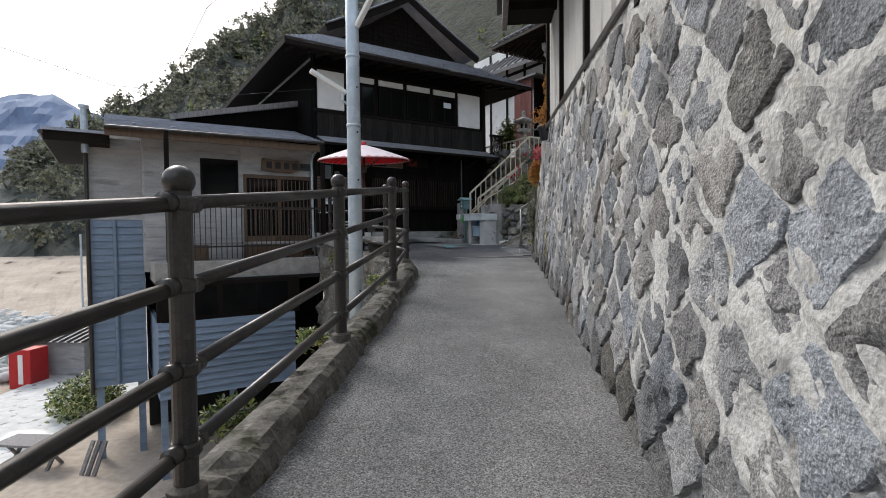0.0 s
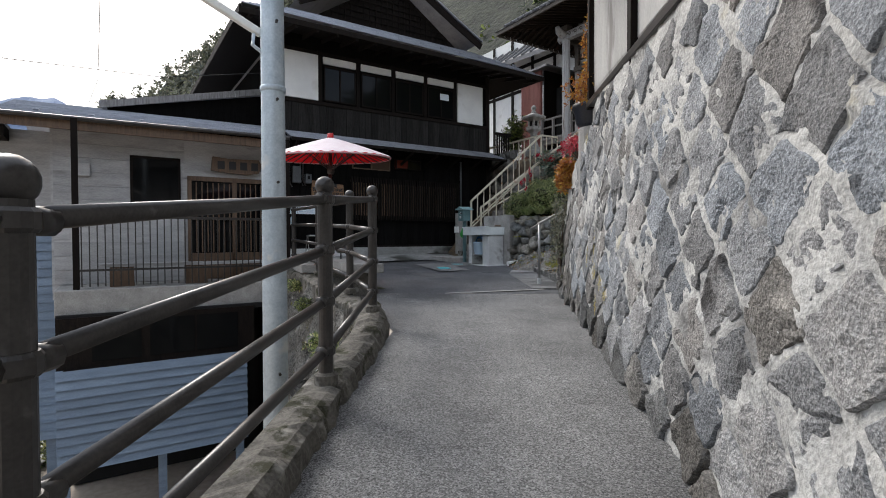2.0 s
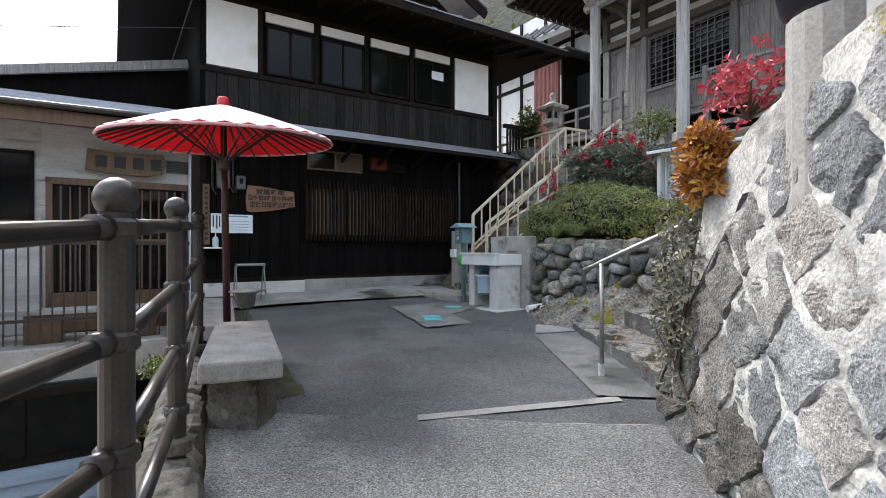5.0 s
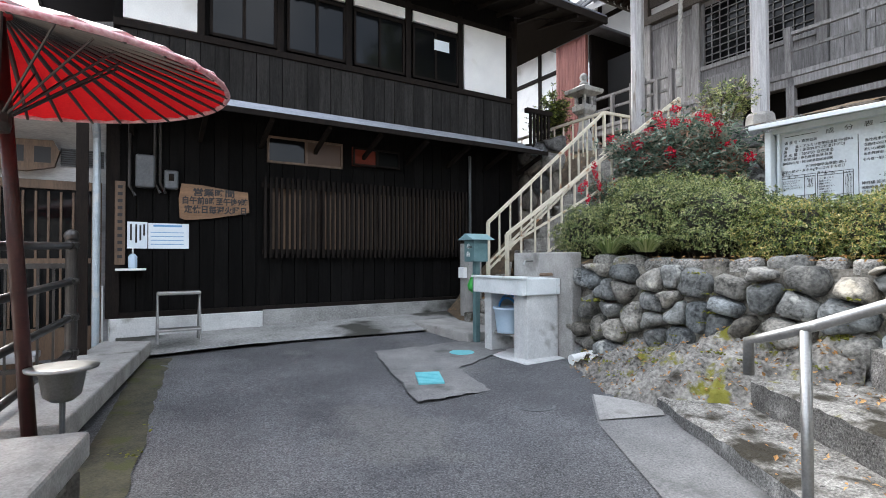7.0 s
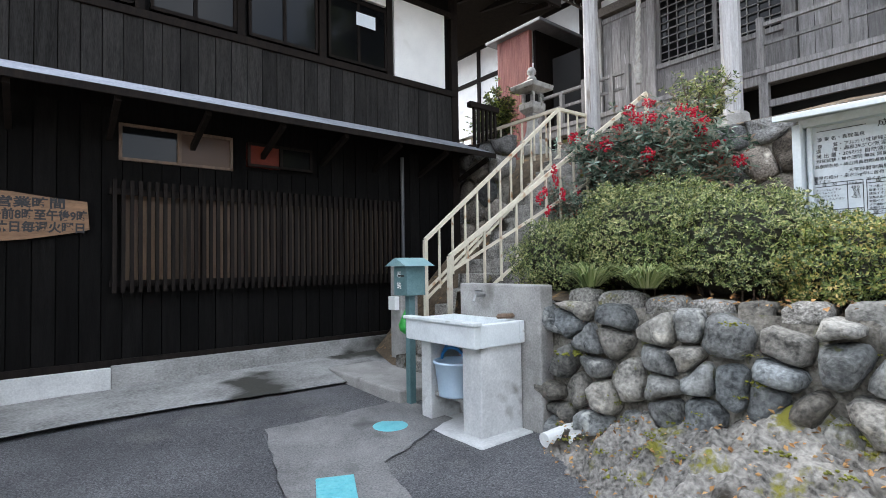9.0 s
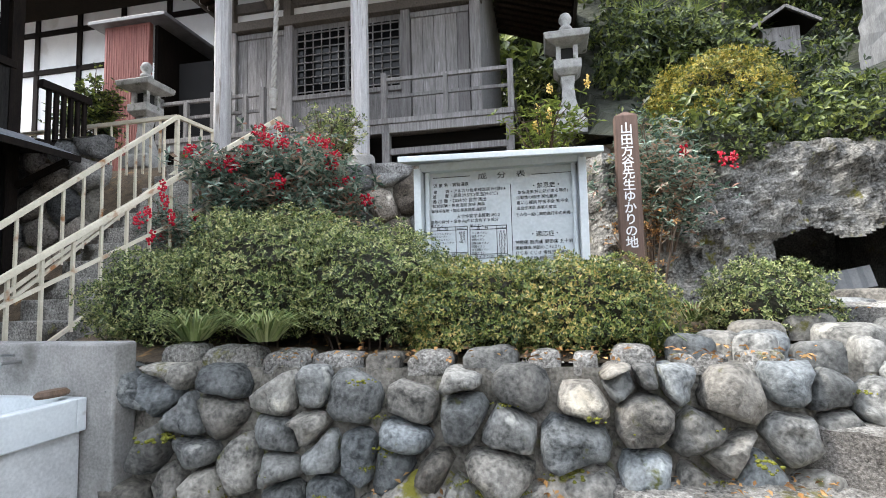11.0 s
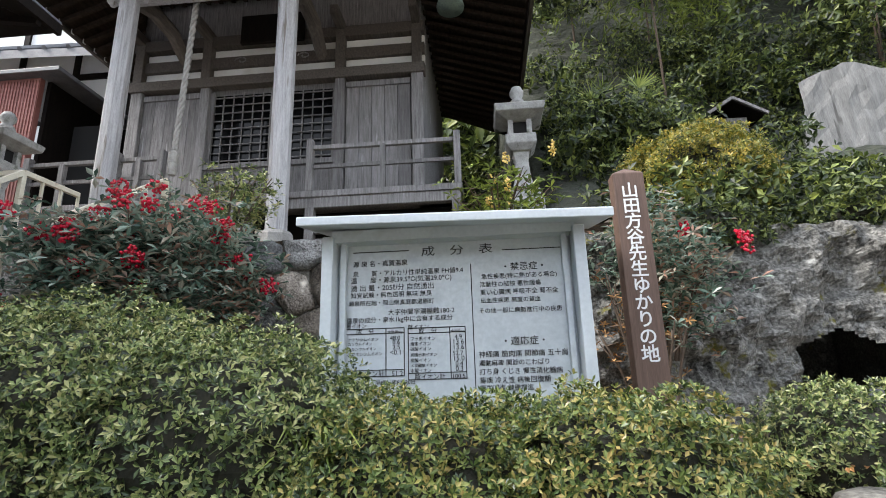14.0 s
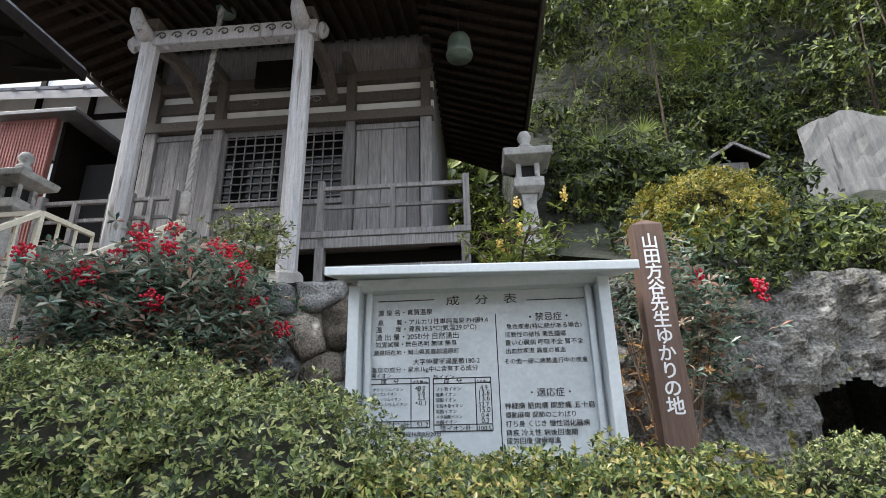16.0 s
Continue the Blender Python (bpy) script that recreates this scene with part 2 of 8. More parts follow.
# White paint, greyed to take in the shade on the annex.
WHITE_BOARD = material("shade_greyed_white_boards", (0.27, 0.272, 0.275), (0.47, 0.472, 0.475), 2.2, 0.75, 0.2, 40, stretch=(0.6, 3, 3), spots=(0.24, 0.237, 0.23), spot_scale=1.5, spot_at=0.6, vary=0.08)
BLUE_SIDING = material("blue_grey_siding", (0.13, 0.18, 0.25), (0.22, 0.29, 0.38), 2.5, 0.6, 0.15, 50, stretch=(0.5, 3, 3), vary=0.12)
# The bluish base colour carries part of the sky's reflection.
ROOF = material("sky_sheen_metal_roof", (0.2, 0.212, 0.245), (0.36, 0.378, 0.43), 3, 0.36, 0.1, 40, metal=0.45)
PENT_METAL = material("dark_ribbed_sheet", (0.025, 0.027, 0.033), (0.055, 0.058, 0.07), 3, 0.5, 0.1, 40, metal=0.2)
TILE = material("grey_roof_tile", (0.06, 0.06, 0.065), (0.16, 0.16, 0.165), 5, 0.5, 0.2, 50)
RUST_SHEET = material("rust_red_corrugated", (0.19, 0.068, 0.055), (0.33, 0.13, 0.11), 2.4, 0.7, 0.2, 40, stretch=(3, 3, 0.5))
GALV = material("galvanised_steel", (0.36, 0.43, 0.49), (0.55, 0.62, 0.67), 7, 0.42, 0.1, 60, metal=0.35, spots=(0.6, 0.62, 0.62), spot_scale=5, spot_at=0.62)
RAIL_PAINT = material("dark_brown_rail_paint", (0.014, 0.012, 0.011), (0.045, 0.04, 0.037), 9, 0.34, 0.15, 90, spots=(0.09, 0.085, 0.08), spot_scale=11, spot_at=0.66, distance=0.003)
STEEL = material("stainless_steel", (0.26, 0.26, 0.255), (0.4, 0.4, 0.39), 9, 0.42, 0.05, 90, metal=0.9)
CREAM = material("cream_rail_paint", (0.55, 0.5, 0.38), (0.72, 0.67, 0.55), 7, 0.55, 0.25, 70, spots=(0.32, 0.15, 0.06), spot_scale=5.5, spot_at=0.6, distance=0.004)
TEAL = material("teal_paint", (0.06, 0.13, 0.14), (0.13, 0.22, 0.23), 6, 0.45, 0.15, 60)
TEAL_PALE = material("pale_teal_roof", (0.16, 0.29, 0.31), (0.27, 0.41, 0.42), 6, 0.4, 0.1, 60)
CERAMIC = material("pale_stone_basin", (0.56, 0.6, 0.61), (0.73, 0.77, 0.78), 5, 0.4, 0.1, 60, spots=(0.4, 0.4, 0.36), spot_scale=6, spot_at=0.64)
CYAN = material("cyan_cover_paint", (0.1, 0.42, 0.48), (0.2, 0.56, 0.6), 9, 0.5, 0.3, 80)
BLUE_PLASTIC = material("blue_plastic", (0.02, 0.16, 0.42), (0.04, 0.25, 0.55), 4, 0.35, 0.0)
PALE_PLASTIC = material("pale_blue_plastic", (0.42, 0.55, 0.68), (0.52, 0.64, 0.75), 4, 0.4, 0.0)
WHITE_PAINT = material("white_paint", (0.7, 0.72, 0.71), (0.84, 0.85, 0.83), 3, 0.5, 0.08, 50, spots=(0.55, 0.56, 0.53), spot_scale=3, spot_at=0.66)
INK = material("black_ink", (0.008, 0.008, 0.009), (0.016, 0.016, 0.017), 5, 0.6, 0.0)
WHITE_INK = material("white_ink", (0.75, 0.75, 0.74), (0.85, 0.85, 0.84), 5, 0.6, 0.0)
BLUE_INK = material("blue_ink", (0.12, 0.3, 0.55), (0.16, 0.36, 0.6), 5, 0.6, 0.0)
PAPER = material("white_paper", (0.66, 0.73, 0.79), (0.75, 0.82, 0.87), 4, 0.7, 0.0)
SIGN_WOOD = material("pale_sign_wood", (0.11, 0.055, 0.025), (0.27, 0.15, 0.075), 3, 0.6, 0.3, 40, stretch=(0.7, 6, 6), distance=0.004)
STAKE_WOOD = material("brown_post_wood", (0.085, 0.05, 0.036), (0.16, 0.1, 0.075), 4, 0.65, 0.4, 40, stretch=(7, 7, 0.5), distance=0.004)
RED_CLOTH = material("red_umbrella_cloth", (0.75, 0.012, 0.022), (0.9, 0.03, 0.035), 5, 0.6, 0.05, 60, translucent=0.6)
RED_PAINT = material("red_paint", (0.4, 0.01, 0.015), (0.52, 0.02, 0.02), 5, 0.4, 0.05)
BRONZE = material("green_bronze", (0.09, 0.12, 0.1), (0.2, 0.26, 0.22), 6, 0.6, 0.3, 60, metal=0.3)
ROPE = material("grey_rope", (0.25, 0.24, 0.22), (0.46, 0.45, 0.42), 12, 0.9, 0.5, 90)
BARK = material("bark", (0.05, 0.035, 0.025), (0.15, 0.11, 0.08), 8, 0.9, 0.7, 40, stretch=(3, 3, 0.7))
PLASTIC_GREY = material("grey_plastic", (0.05, 0.055, 0.06), (0.1, 0.105, 0.11), 5, 0.45, 0.05)
PLASTIC_PALE = material("grey_pvc", (0.4, 0.42, 0.45), (0.5, 0.52, 0.55), 4, 0.4, 0.05, spots=(0.3, 0.3, 0.29), spot_scale=6, spot_at=0.64)
PALE_SLAB = material("pale_rock_face", (0.15, 0.147, 0.14), (0.3, 0.295, 0.28), 1.6, 0.95, 0.6, 16, stretch=(6, 6, 0.45), spots=(0.11, 0.107, 0.1), spot_scale=1.5, spot_at=0.62, distance=0.02, shine=0.1)
WATER = material("river_water", (0.2, 0.24, 0.25), (0.34, 0.38, 0.39), 0.4, 0.12, 0.3, 4)
GRAVEL = material("river_gravel", (0.3, 0.25, 0.2), (0.5, 0.43, 0.36), 0.3, 0.95, 0.3, 6)
# Haze is mixed into the colour of the far woods.
FAR_WOODS = material("haze_tinted_woods", (0.03, 0.036, 0.032), (0.095, 0.105, 0.09), 0.4, 0.95, 0.6, 1.2, distance=1.0)
# Woodland shade is mixed into this earth colour.
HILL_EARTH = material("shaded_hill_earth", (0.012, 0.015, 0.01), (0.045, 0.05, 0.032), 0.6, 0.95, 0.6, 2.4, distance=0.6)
# The flat blue holds the haze over the far mountain.
FAR_BLUE = material("haze_blue_hill", (0.12, 0.165, 0.26), (0.16, 0.21, 0.31), 0.02, 0.95, 0.2, 0.2)
# Near-black colour stands in for shade where little light reaches.
DARK = material("interior_shade", (0.006, 0.006, 0.006), (0.012, 0.011, 0.011), 3, 0.9, 0.0)
PANE = glass("window_glass", (0.005, 0.0055, 0.006))
PANE_WARM = glass("window_with_wooden_blind", (0.075, 0.045, 0.03), 0.3)
HEDGE = leaf_material("azalea_leaves", [(0.02, 0.034, 0.014), (0.085, 0.13, 0.042), (0.25, 0.31, 0.1), (0.55, 0.53, 0.25)], 0.3)
HEDGE_YELLOW = leaf_material("yellowing_leaves", [(0.022, 0.042, 0.014), (0.095, 0.145, 0.04), (0.26, 0.31, 0.085), (0.55, 0.42, 0.15)], 0.3)
WOODS = leaf_material("woodland_leaves", [(0.008, 0.016, 0.007), (0.028, 0.046, 0.014), (0.09, 0.125, 0.032), (0.24, 0.28, 0.065)])
BAMBOO = leaf_material("bamboo_leaves", [(0.06, 0.09, 0.022), (0.16, 0.22, 0.045), (0.32, 0.38, 0.075)])
# The greyish light greens include sky gleam on the leaf tops.
NANDINA = leaf_material("nandina_leaves", [(0.04, 0.075, 0.055), (0.15, 0.23, 0.175), (0.36, 0.45, 0.37), (0.38, 0.22, 0.16)], 0.26)
GRASS = leaf_material("striped_grass", [(0.07, 0.12, 0.03), (0.2, 0.26, 0.08), (0.42, 0.44, 0.22)])
BERRY = leaf_material("red_berries", [(0.3, 0.004, 0.016), (0.62, 0.014, 0.045)], 0.25, 0.0)
AUTUMN = leaf_material("autumn_leaves", [(0.2, 0.06, 0.02), (0.42, 0.17, 0.03), (0.5, 0.3, 0.05)])
PINK_LEAF = leaf_material("pink_red_leaves", [(0.35, 0.03, 0.05), (0.6, 0.1, 0.13)])
YELLOW_FLOWER = leaf_material("yellow_flowers", [(0.62, 0.42, 0.08), (0.85, 0.68, 0.24)])
MOSS = material("moss", (0.05, 0.055, 0.01), (0.26, 0.26, 0.03), 14, 0.95, 1.0, 90, distance=0.01)
DRY_LEAF = leaf_material("fallen_leaves", [(0.14, 0.07, 0.03), (0.38, 0.19, 0.06), (0.55, 0.34, 0.14)], 0.7, 0.1)
# Bare winter crowns, paled to take in the haze on the ridge.
BARE_WOODS = leaf_material("bare_winter_woods", [(0.085, 0.095, 0.075), (0.16, 0.165, 0.125), (0.25, 0.24, 0.19), (0.27, 0.28, 0.17)], 0.9, 0.1)

PATCH = material("patch_concrete", (0.1, 0.1, 0.1), (0.26, 0.258, 0.25), 3, 0.88, 0.9, 80, spots=(0.08, 0.08, 0.078), spot_scale=1.6, spot_at=0.58, distance=0.01, grain=0.6)
FIELDSTONE = material("dark_fieldstone", (0.035, 0.031, 0.028), (0.27, 0.255, 0.235), 4.5, 0.95, 1.0, 45, vary=0.55, spots=(0.4, 0.39, 0.36), spot_scale=3.5, spot_at=0.66, distance=0.03, grain=0.5, shine=0.2, hue=0.1)
GUTTER = material("stained_gutter_concrete", (0.11, 0.11, 0.105), (0.38, 0.38, 0.37), 3, 0.85, 0.6, 60, stretch=(0.6, 1, 1), spots=(0.04, 0.04, 0.033), spot_scale=1.5, spot_at=0.5, distance=0.01)
GOLDEN = leaf_material("golden_bush_leaves", [(0.03, 0.05, 0.012), (0.14, 0.17, 0.03), (0.33, 0.3, 0.05), (0.5, 0.38, 0.07)], 0.36)
BOARD_WHITE = material("weathered_white_board", (0.5, 0.55, 0.58), (0.62, 0.67, 0.7), 3, 0.6, 0.1, 50, spots=(0.42, 0.45, 0.45), spot_scale=3, spot_at=0.64)


# ---- building helpers ----
class Geo:
    """Vertices and faces of one mesh."""

    def __init__(self):
        self.v, self.f = [], []

    def add(self, verts, faces):
        k = len(self.v)
        self.v += [tuple(p) for p in verts]
        self.f += [tuple(i + k for i in q) for q in faces]
        return self

    def box(self, x0, y0, z0, x1, y1, z1):
        return self.add([(x, y, z) for z in (z0, z1) for y in (y0, y1) for x in (x0, x1)], [(0, 2, 3, 1), (4, 5, 7, 6), (0, 1, 5, 4), (2, 6, 7, 3), (0, 4, 6, 2), (1, 3, 7, 5)])

    def beam(self, a, b, wide, high, up=(0, 0, 1)):
        """A square bar from a to b."""
        a, b = Vector(a), Vector(b)
        d = (b - a).normalized()
        s = d.cross(Vector(up))
        if s.length < 1e-4:
            s = d.cross(Vector((0, 1, 0)))
        s = s.normalized() * wide / 2
        t = s.normalized().cross(d) * high / 2
        return self.add([p + i * s + j * t for p in (a, b) for i, j in ((-1, -1), (1, -1), (1, 1), (-1, 1))], [(0, 1, 2, 3), (7, 6, 5, 4), (0, 4, 5, 1), (1, 5, 6, 2), (2, 6, 7, 3), (3, 7, 4, 0)])

    def tube(self, points, radii, n=10, caps=True):
        """A round bar along points."""
        points = [Vector(p) for p in points]
        if isinstance(radii, (int, float)):
            radii = [radii] * len(points)
        verts, faces = [], []
        for i, p in enumerate(points):
            d = (points[min(i + 1, len(points) - 1)] - points[max(i - 1, 0)]).normalized()
            s = d.cross(Vector((0, 0, 1)) if abs(d.z) < 0.95 else Vector((0, 1, 0))).normalized()
            t = s.cross(d)
            verts += [p + radii[i] * (math.cos(2 * math.pi * k / n) * s + math.sin(2 * math.pi * k / n) * t) for k in range(n)]
        for i in range(len(points) - 1):
            faces += [(i * n + k, i * n + (k + 1) % n, (i + 1) * n + (k + 1) % n, (i + 1) * n + k) for k in range(n)]
        if caps:
            faces += [tuple(range(n))[::-1], tuple((len(points) - 1) * n + k for k in range(n))]
        return self.add(verts, faces)

    def lathe(self, c, profile, n=16, squash=1.0, turn=0.0):
        """Rings of (radius, height) about an upright axis at c."""
        verts = [(c[0] + r * math.cos(turn + 2 * math.pi * k / n), c[1] + squash * r * math.sin(turn + 2 * math.pi * k / n), c[2] + z) for r, z in profile for k in range(n)]
        faces = [(i * n + k, i * n + (k + 1) % n, (i + 1) * n + (k + 1) % n, (i + 1) * n + k) for i in range(len(profile) - 1) for k in range(n)]
        faces += [tuple(range(n))[::-1], tuple((len(profile) - 1) * n + k for k in range(n))]
        return self.add(verts, faces)

    def ball(self, c, r, n=12, squash=1.0):
        m = max(4, n // 2)
        return self.lathe((c[0], c[1], c[2]), [(max(1e-3, r * math.sin(math.pi * i / m)), -r * squash * math.cos(math.pi * i / m)) for i in range(m + 1)], n)

    def sheet(self, point, nu, nv):
        """A grid of nu x nv cells; point(i, j) gives each corner."""
        verts = [point(i, j) for j in range(nv + 1) for i in range(nu + 1)]
        return self.add(verts, [(j * (nu + 1) + i, j * (nu + 1) + i + 1, (j + 1) * (nu + 1) + i + 1, (j + 1) * (nu + 1) + i) for j in range(nv) for i in range(nu)])

    def prism(self, poly, z0, z1):
        k = len(poly)
        return self.add([(x, y, z0) for x, y in poly] + [(x, y, z1) for x, y in poly], [tuple(range(k))[::-1], tuple(range(k, 2 * k))] + [(i, (i + 1) % k, k + (i + 1) % k, k + i) for i in range(k)])


THETA = math.atan2(0.63, 0.777)
F0 = Vector((-3.66, 15.35, 0))
MB = Matrix.Translation(F0) @ Matrix.Rotation(THETA, 4, "Z")
MW = Matrix.Identity(4)
bases = {}


def at_b(u, w, z=0.0):
    return MB @ Vector((u, w, z))


def to_mesh(name, g, offset=(0, 0, 0), smooth=False):
    me = bpy.data.meshes.new(name)
    o = Vector(offset)
    me.from_pydata([tuple(Vector(p) - o) for p in g.v] if o.length else g.v, [], g.f)
    if smooth:
        me.polygons.foreach_set("use_smooth", [True] * len(me.polygons))
    me.update()
    return me


def thing(name, label, category, base=(0, 0, 0), m=MB, group="", kind=""):
    """A top-level thing with its base at a place of the frame m."""
    ob = new(name)
    ob.empty_display_size = 0.1
    ob.matrix_world = m @ Matrix.Translation(base)
    bases[ob.name] = Vector(base)
    return tagged(ob, label, category, group, kind)


def part(name, g, mat, parent, label="", smooth=False, bevel=0.0, kind="", weld=False):
    """A mesh of its own under a thing or under a part."""
    root = parent if parent.parent is None else parent.parent
    base = bases.get(root.name, Vector((0, 0, 0)))
    me = to_mesh(name, g, base, smooth)
    me.materials.append(mat)
    ob = new(name, me)
    ob.parent = parent
    if bevel:
        b = ob.modifiers.new("edge", "BEVEL")
        b.width, b.segments, b.limit_method = bevel, 2, "ANGLE"
    if kind:
        ob["kind"] = kind
    return tagged(ob, label)


def structure(name, g, mat, label, m=MW, smooth=False, bevel=0.0, category="", kind="structure"):
    me = to_mesh(name, g, (0, 0, 0), smooth)
    me.materials.append(mat)
    ob = new(name, me)
    ob.matrix_world = m
    if bevel:
        b = ob.modifiers.new("edge", "BEVEL")
        b.width, b.segments, b.limit_method = bevel, 2, "ANGLE"
    return tagged(ob, label, category, "", kind)


def writing(text, size, spot, turn, mat, parent, name="lettering", m=MB, align="LEFT", spacing=1.0, bold=0.0):
    """Characters as a thin mesh; spot and turn are in the frame m."""
    c = bpy.data.curves.new(name, "FONT")
    c.body, c.size, c.align_x, c.space_line, c.extrude = text, size, align, spacing, 0.0008
    c.resolution_u, c.offset = 3, bold
    o = bpy.data.objects.new(name, c)
    scene.collection.objects.link(o)
    bpy.context.view_layer.update()
    me = bpy.data.meshes.new_from_object(o.evaluated_get(bpy.context.evaluated_depsgraph_get()))
    bpy.data.objects.remove(o)
    bpy.data.curves.remove(c)
    me.name = name
    me.materials.clear()
    me.materials.append(mat)
    ob = new(name, me)
    ob.parent = parent
    root = parent if parent.parent is None else parent.parent
    ob.matrix_local = Matrix.Translation(Vector(spot) - bases[root.name]) @ turn
    return ob


FACE_OUT_W = Matrix.Rotation(radians(90), 4, "X")
FACE_OUT_U = Matrix.Rotation(radians(-90), 4, "Z") @ Matrix.Rotation(radians(90), 4, "X")


def ground(x, y):
    if y < 7:
        return -0.06 + 0.098 * y
    if y < 10:
        return 0.626 + 0.058 * (y - 7)
    return 0.8 + 0.03 * (y - 10)


def fbm(x, y, z, s=1.0, octaves=4):
    return noise.fractal(Vector((x * s, y * s, z * s)), 0.6, 2.0, octaves)


def voronoi_cells(points, x0, y0, x1, y1):
    """The cell of each point inside a rectangle."""
    pts = np.array(points)
    cells = []
    for i, p in enumerate(pts):
        poly = [(x0, y0), (x1, y0), (x1, y1), (x0, y1)]
        d = np.hypot(*(pts - p).T)
        for j in np.argsort(d)[1:16]:
            q = pts[j]
            mid, nrm = (p + q) / 2, q - p
            outp = []
            for k in range(len(poly)):
                a, b = np.array(poly[k]), np.array(poly[(k + 1) % len(poly)])
                sa, sb = (a - mid) @ nrm, (b - mid) @ nrm
                if sa <= 0:
                    outp.append(tuple(a))
                if sa * sb < 0:
                    outp.append(tuple(a + (b - a) * sa / (sa - sb)))
            poly = outp
            if len(poly) < 3:
                break
        cells.append(poly)
    return cells


def stone_geo(poly, place, gap, rise, rounding, seed, sink=0.03, rough=0.3, n=14):
    """A stone over a flat outline: rings that shrink to the middle and rise. place(a, b, h) puts it on the wall."""
    c = np.mean(np.array(poly), axis=0)
    pts = np.array(poly)
    per = np.cumsum([0] + [np.hypot(*(pts[(i + 1) % len(pts)] - pts[i])) for i in range(len(pts))])
    ring = []
    for s in np.linspace(0, per[-1], n, endpoint=False):
        i = int(np.searchsorted(per, s, side="right")) - 1
        i = min(i, len(pts) - 1)
        f = (s - per[i]) / max(1e-6, per[i + 1] - per[i])
        ring.append(pts[i] + (pts[(i + 1) % len(pts)] - pts[i]) * f)
    ring = np.array(ring)
    rad = np.hypot(*(ring - c).T)
    mean = rad.mean()
    rad2 = rad * (1 - rounding) + np.minimum(rad, mean * 1.05) * rounding
    way = (ring - c) / rad[:, None]
    g = Geo()
    levels = [(1.0, -sink), (1.0, rise * 0.35), (0.86, rise * 0.8), (0.55, rise), (0.22, rise * 1.02)]
    verts = []
    for f, h in levels:
        for k in range(n):
            r = max(0.01, rad2[k] - gap) * f
            a, b = c + way[k] * r
            j = noise.noise(Vector((a * 7 + seed, b * 7, seed * 3.1))) + 0.6 * noise.noise(Vector((a * 17 + seed, b * 17, seed)))
            verts.append(place(a, b, h + (rough * rise * j if h > 0 else 0)))
    m = len(levels)
    faces = [(i * n + k, i * n + (k + 1) % n, (i + 1) * n + (k + 1) % n, (i + 1) * n + k) for i in range(m - 1) for k in range(n)]
    faces.append(tuple((m - 1) * n + k for k in range(n)))
    g.add(verts, faces)
    return g


def leaf_cloud(name, centres, normals, size, mat, parent, label="", seed=0, long=1.6, lift=0.5, kind="stuff", m=None, curl=0.25):
    """Many small folded leaves, one at each centre."""
    rng = np.random.default_rng(seed)
    c, nr = np.array(centres, float), np.array(normals, float)
    k = len(c)
    nr = nr + rng.normal(0, lift, (k, 3))
    nr /= np.linalg.norm(nr, axis=1)[:, None] + 1e-9
    side = np.cross(nr, rng.normal(0, 1, (k, 3)))
    side /= np.linalg.norm(side, axis=1)[:, None] + 1e-9
    fwd = np.cross(nr, side)
    s = size * rng.uniform(0.6, 1.3, (k, 1))
    a, b = fwd * s * long / 2, side * s / 2
    v = np.stack([c - a, c + b * 0.9 + nr * s * curl, c + a, c - b * 0.9 + nr * s * curl], axis=1).reshape(-1, 3)
    idx = np.arange(k)[:, None] * 4
    f = np.concatenate([idx + [[0, 1, 2]], idx + [[0, 2, 3]]], axis=0)
    g = Geo()
    g.v, g.f = [tuple(p) for p in v], [tuple(int(i) for i in q) for q in f]
    return part(name, g, mat, parent, label, kind=kind)


def shell_points(rng, count, c, r, bumps=0.12, depth=0.25, bottom=-0.3, power=2.0, seed=0):
    """Points in the outer layer of a lumpy rounded mass, and the outward directions."""
    d = rng.normal(0, 1, (count * 2, 3))
    d /= np.linalg.norm(d, axis=1)[:, None]
    d = d[d[:, 2] > bottom][:count]
    form = (np.abs(d) ** power).sum(axis=1) ** (-1 / power)
    lump = np.array([1 + bumps * noise.noise(Vector((p[0] * 3.1 + seed, p[1] * 3.1, p[2] * 3.1))) + bumps * 0.6 * noise.noise(Vector((p[0] * 8 + seed, p[1] * 8, p[2] * 8))) for p in d])
    layer = 1 - depth * rng.random(len(d)) ** 2
    pts = np.array(c) + d * (form * lump * layer)[:, None] * np.array(r)
    nrm = d / np.array(r)
    nrm /= np.linalg.norm(nrm, axis=1)[:, None]
    return pts, nrm

# ---- ground ----
FACADE_SLOPE = 0.777 / 0.63


def left_edge(y):
    if y < 8:
        return -0.3
    return float(np.interp(y, [8, 9.2, 11.1, 13.2, 14.2], [-0.42, -1.02, -2.2, -3.5, -4.2])) if y < 14.2 else -3.66 + (y - 15.35) * FACADE_SLOPE - 0.3


def right_edge(y):
    return float(np.interp(y, [-6, 9.9, 10.4, 13, 16, 20], [1.75, 1.75, 2.4, 3.4, 3.6, 3.6]))


def ramp_point(i, j):
    y = -6 + j * 0.25
    x = left_edge(y) + (right_edge(y) - left_edge(y)) * i / 10
    return (x, y, ground(x, y) + 0.012 * fbm(x, y, 0, 0.9))


structure("path_ramp", Geo().sheet(ramp_point, 10, 64), ASPHALT, "worn grey asphalt ramp with stains", smooth=True, category="path")


def plaza_point(i, j):
    y = 10 + j * 0.25
    x = left_edge(y) + (right_edge(y) - left_edge(y)) * i / 24
    return (x, y, ground(x, y) + 0.012 * fbm(x, y, 0, 0.9))


structure("plaza_pavement", Geo().sheet(plaza_point, 24, 38), ASPHALT_DARK, "dark asphalt forecourt before the bathhouse", smooth=True, category="pavement")
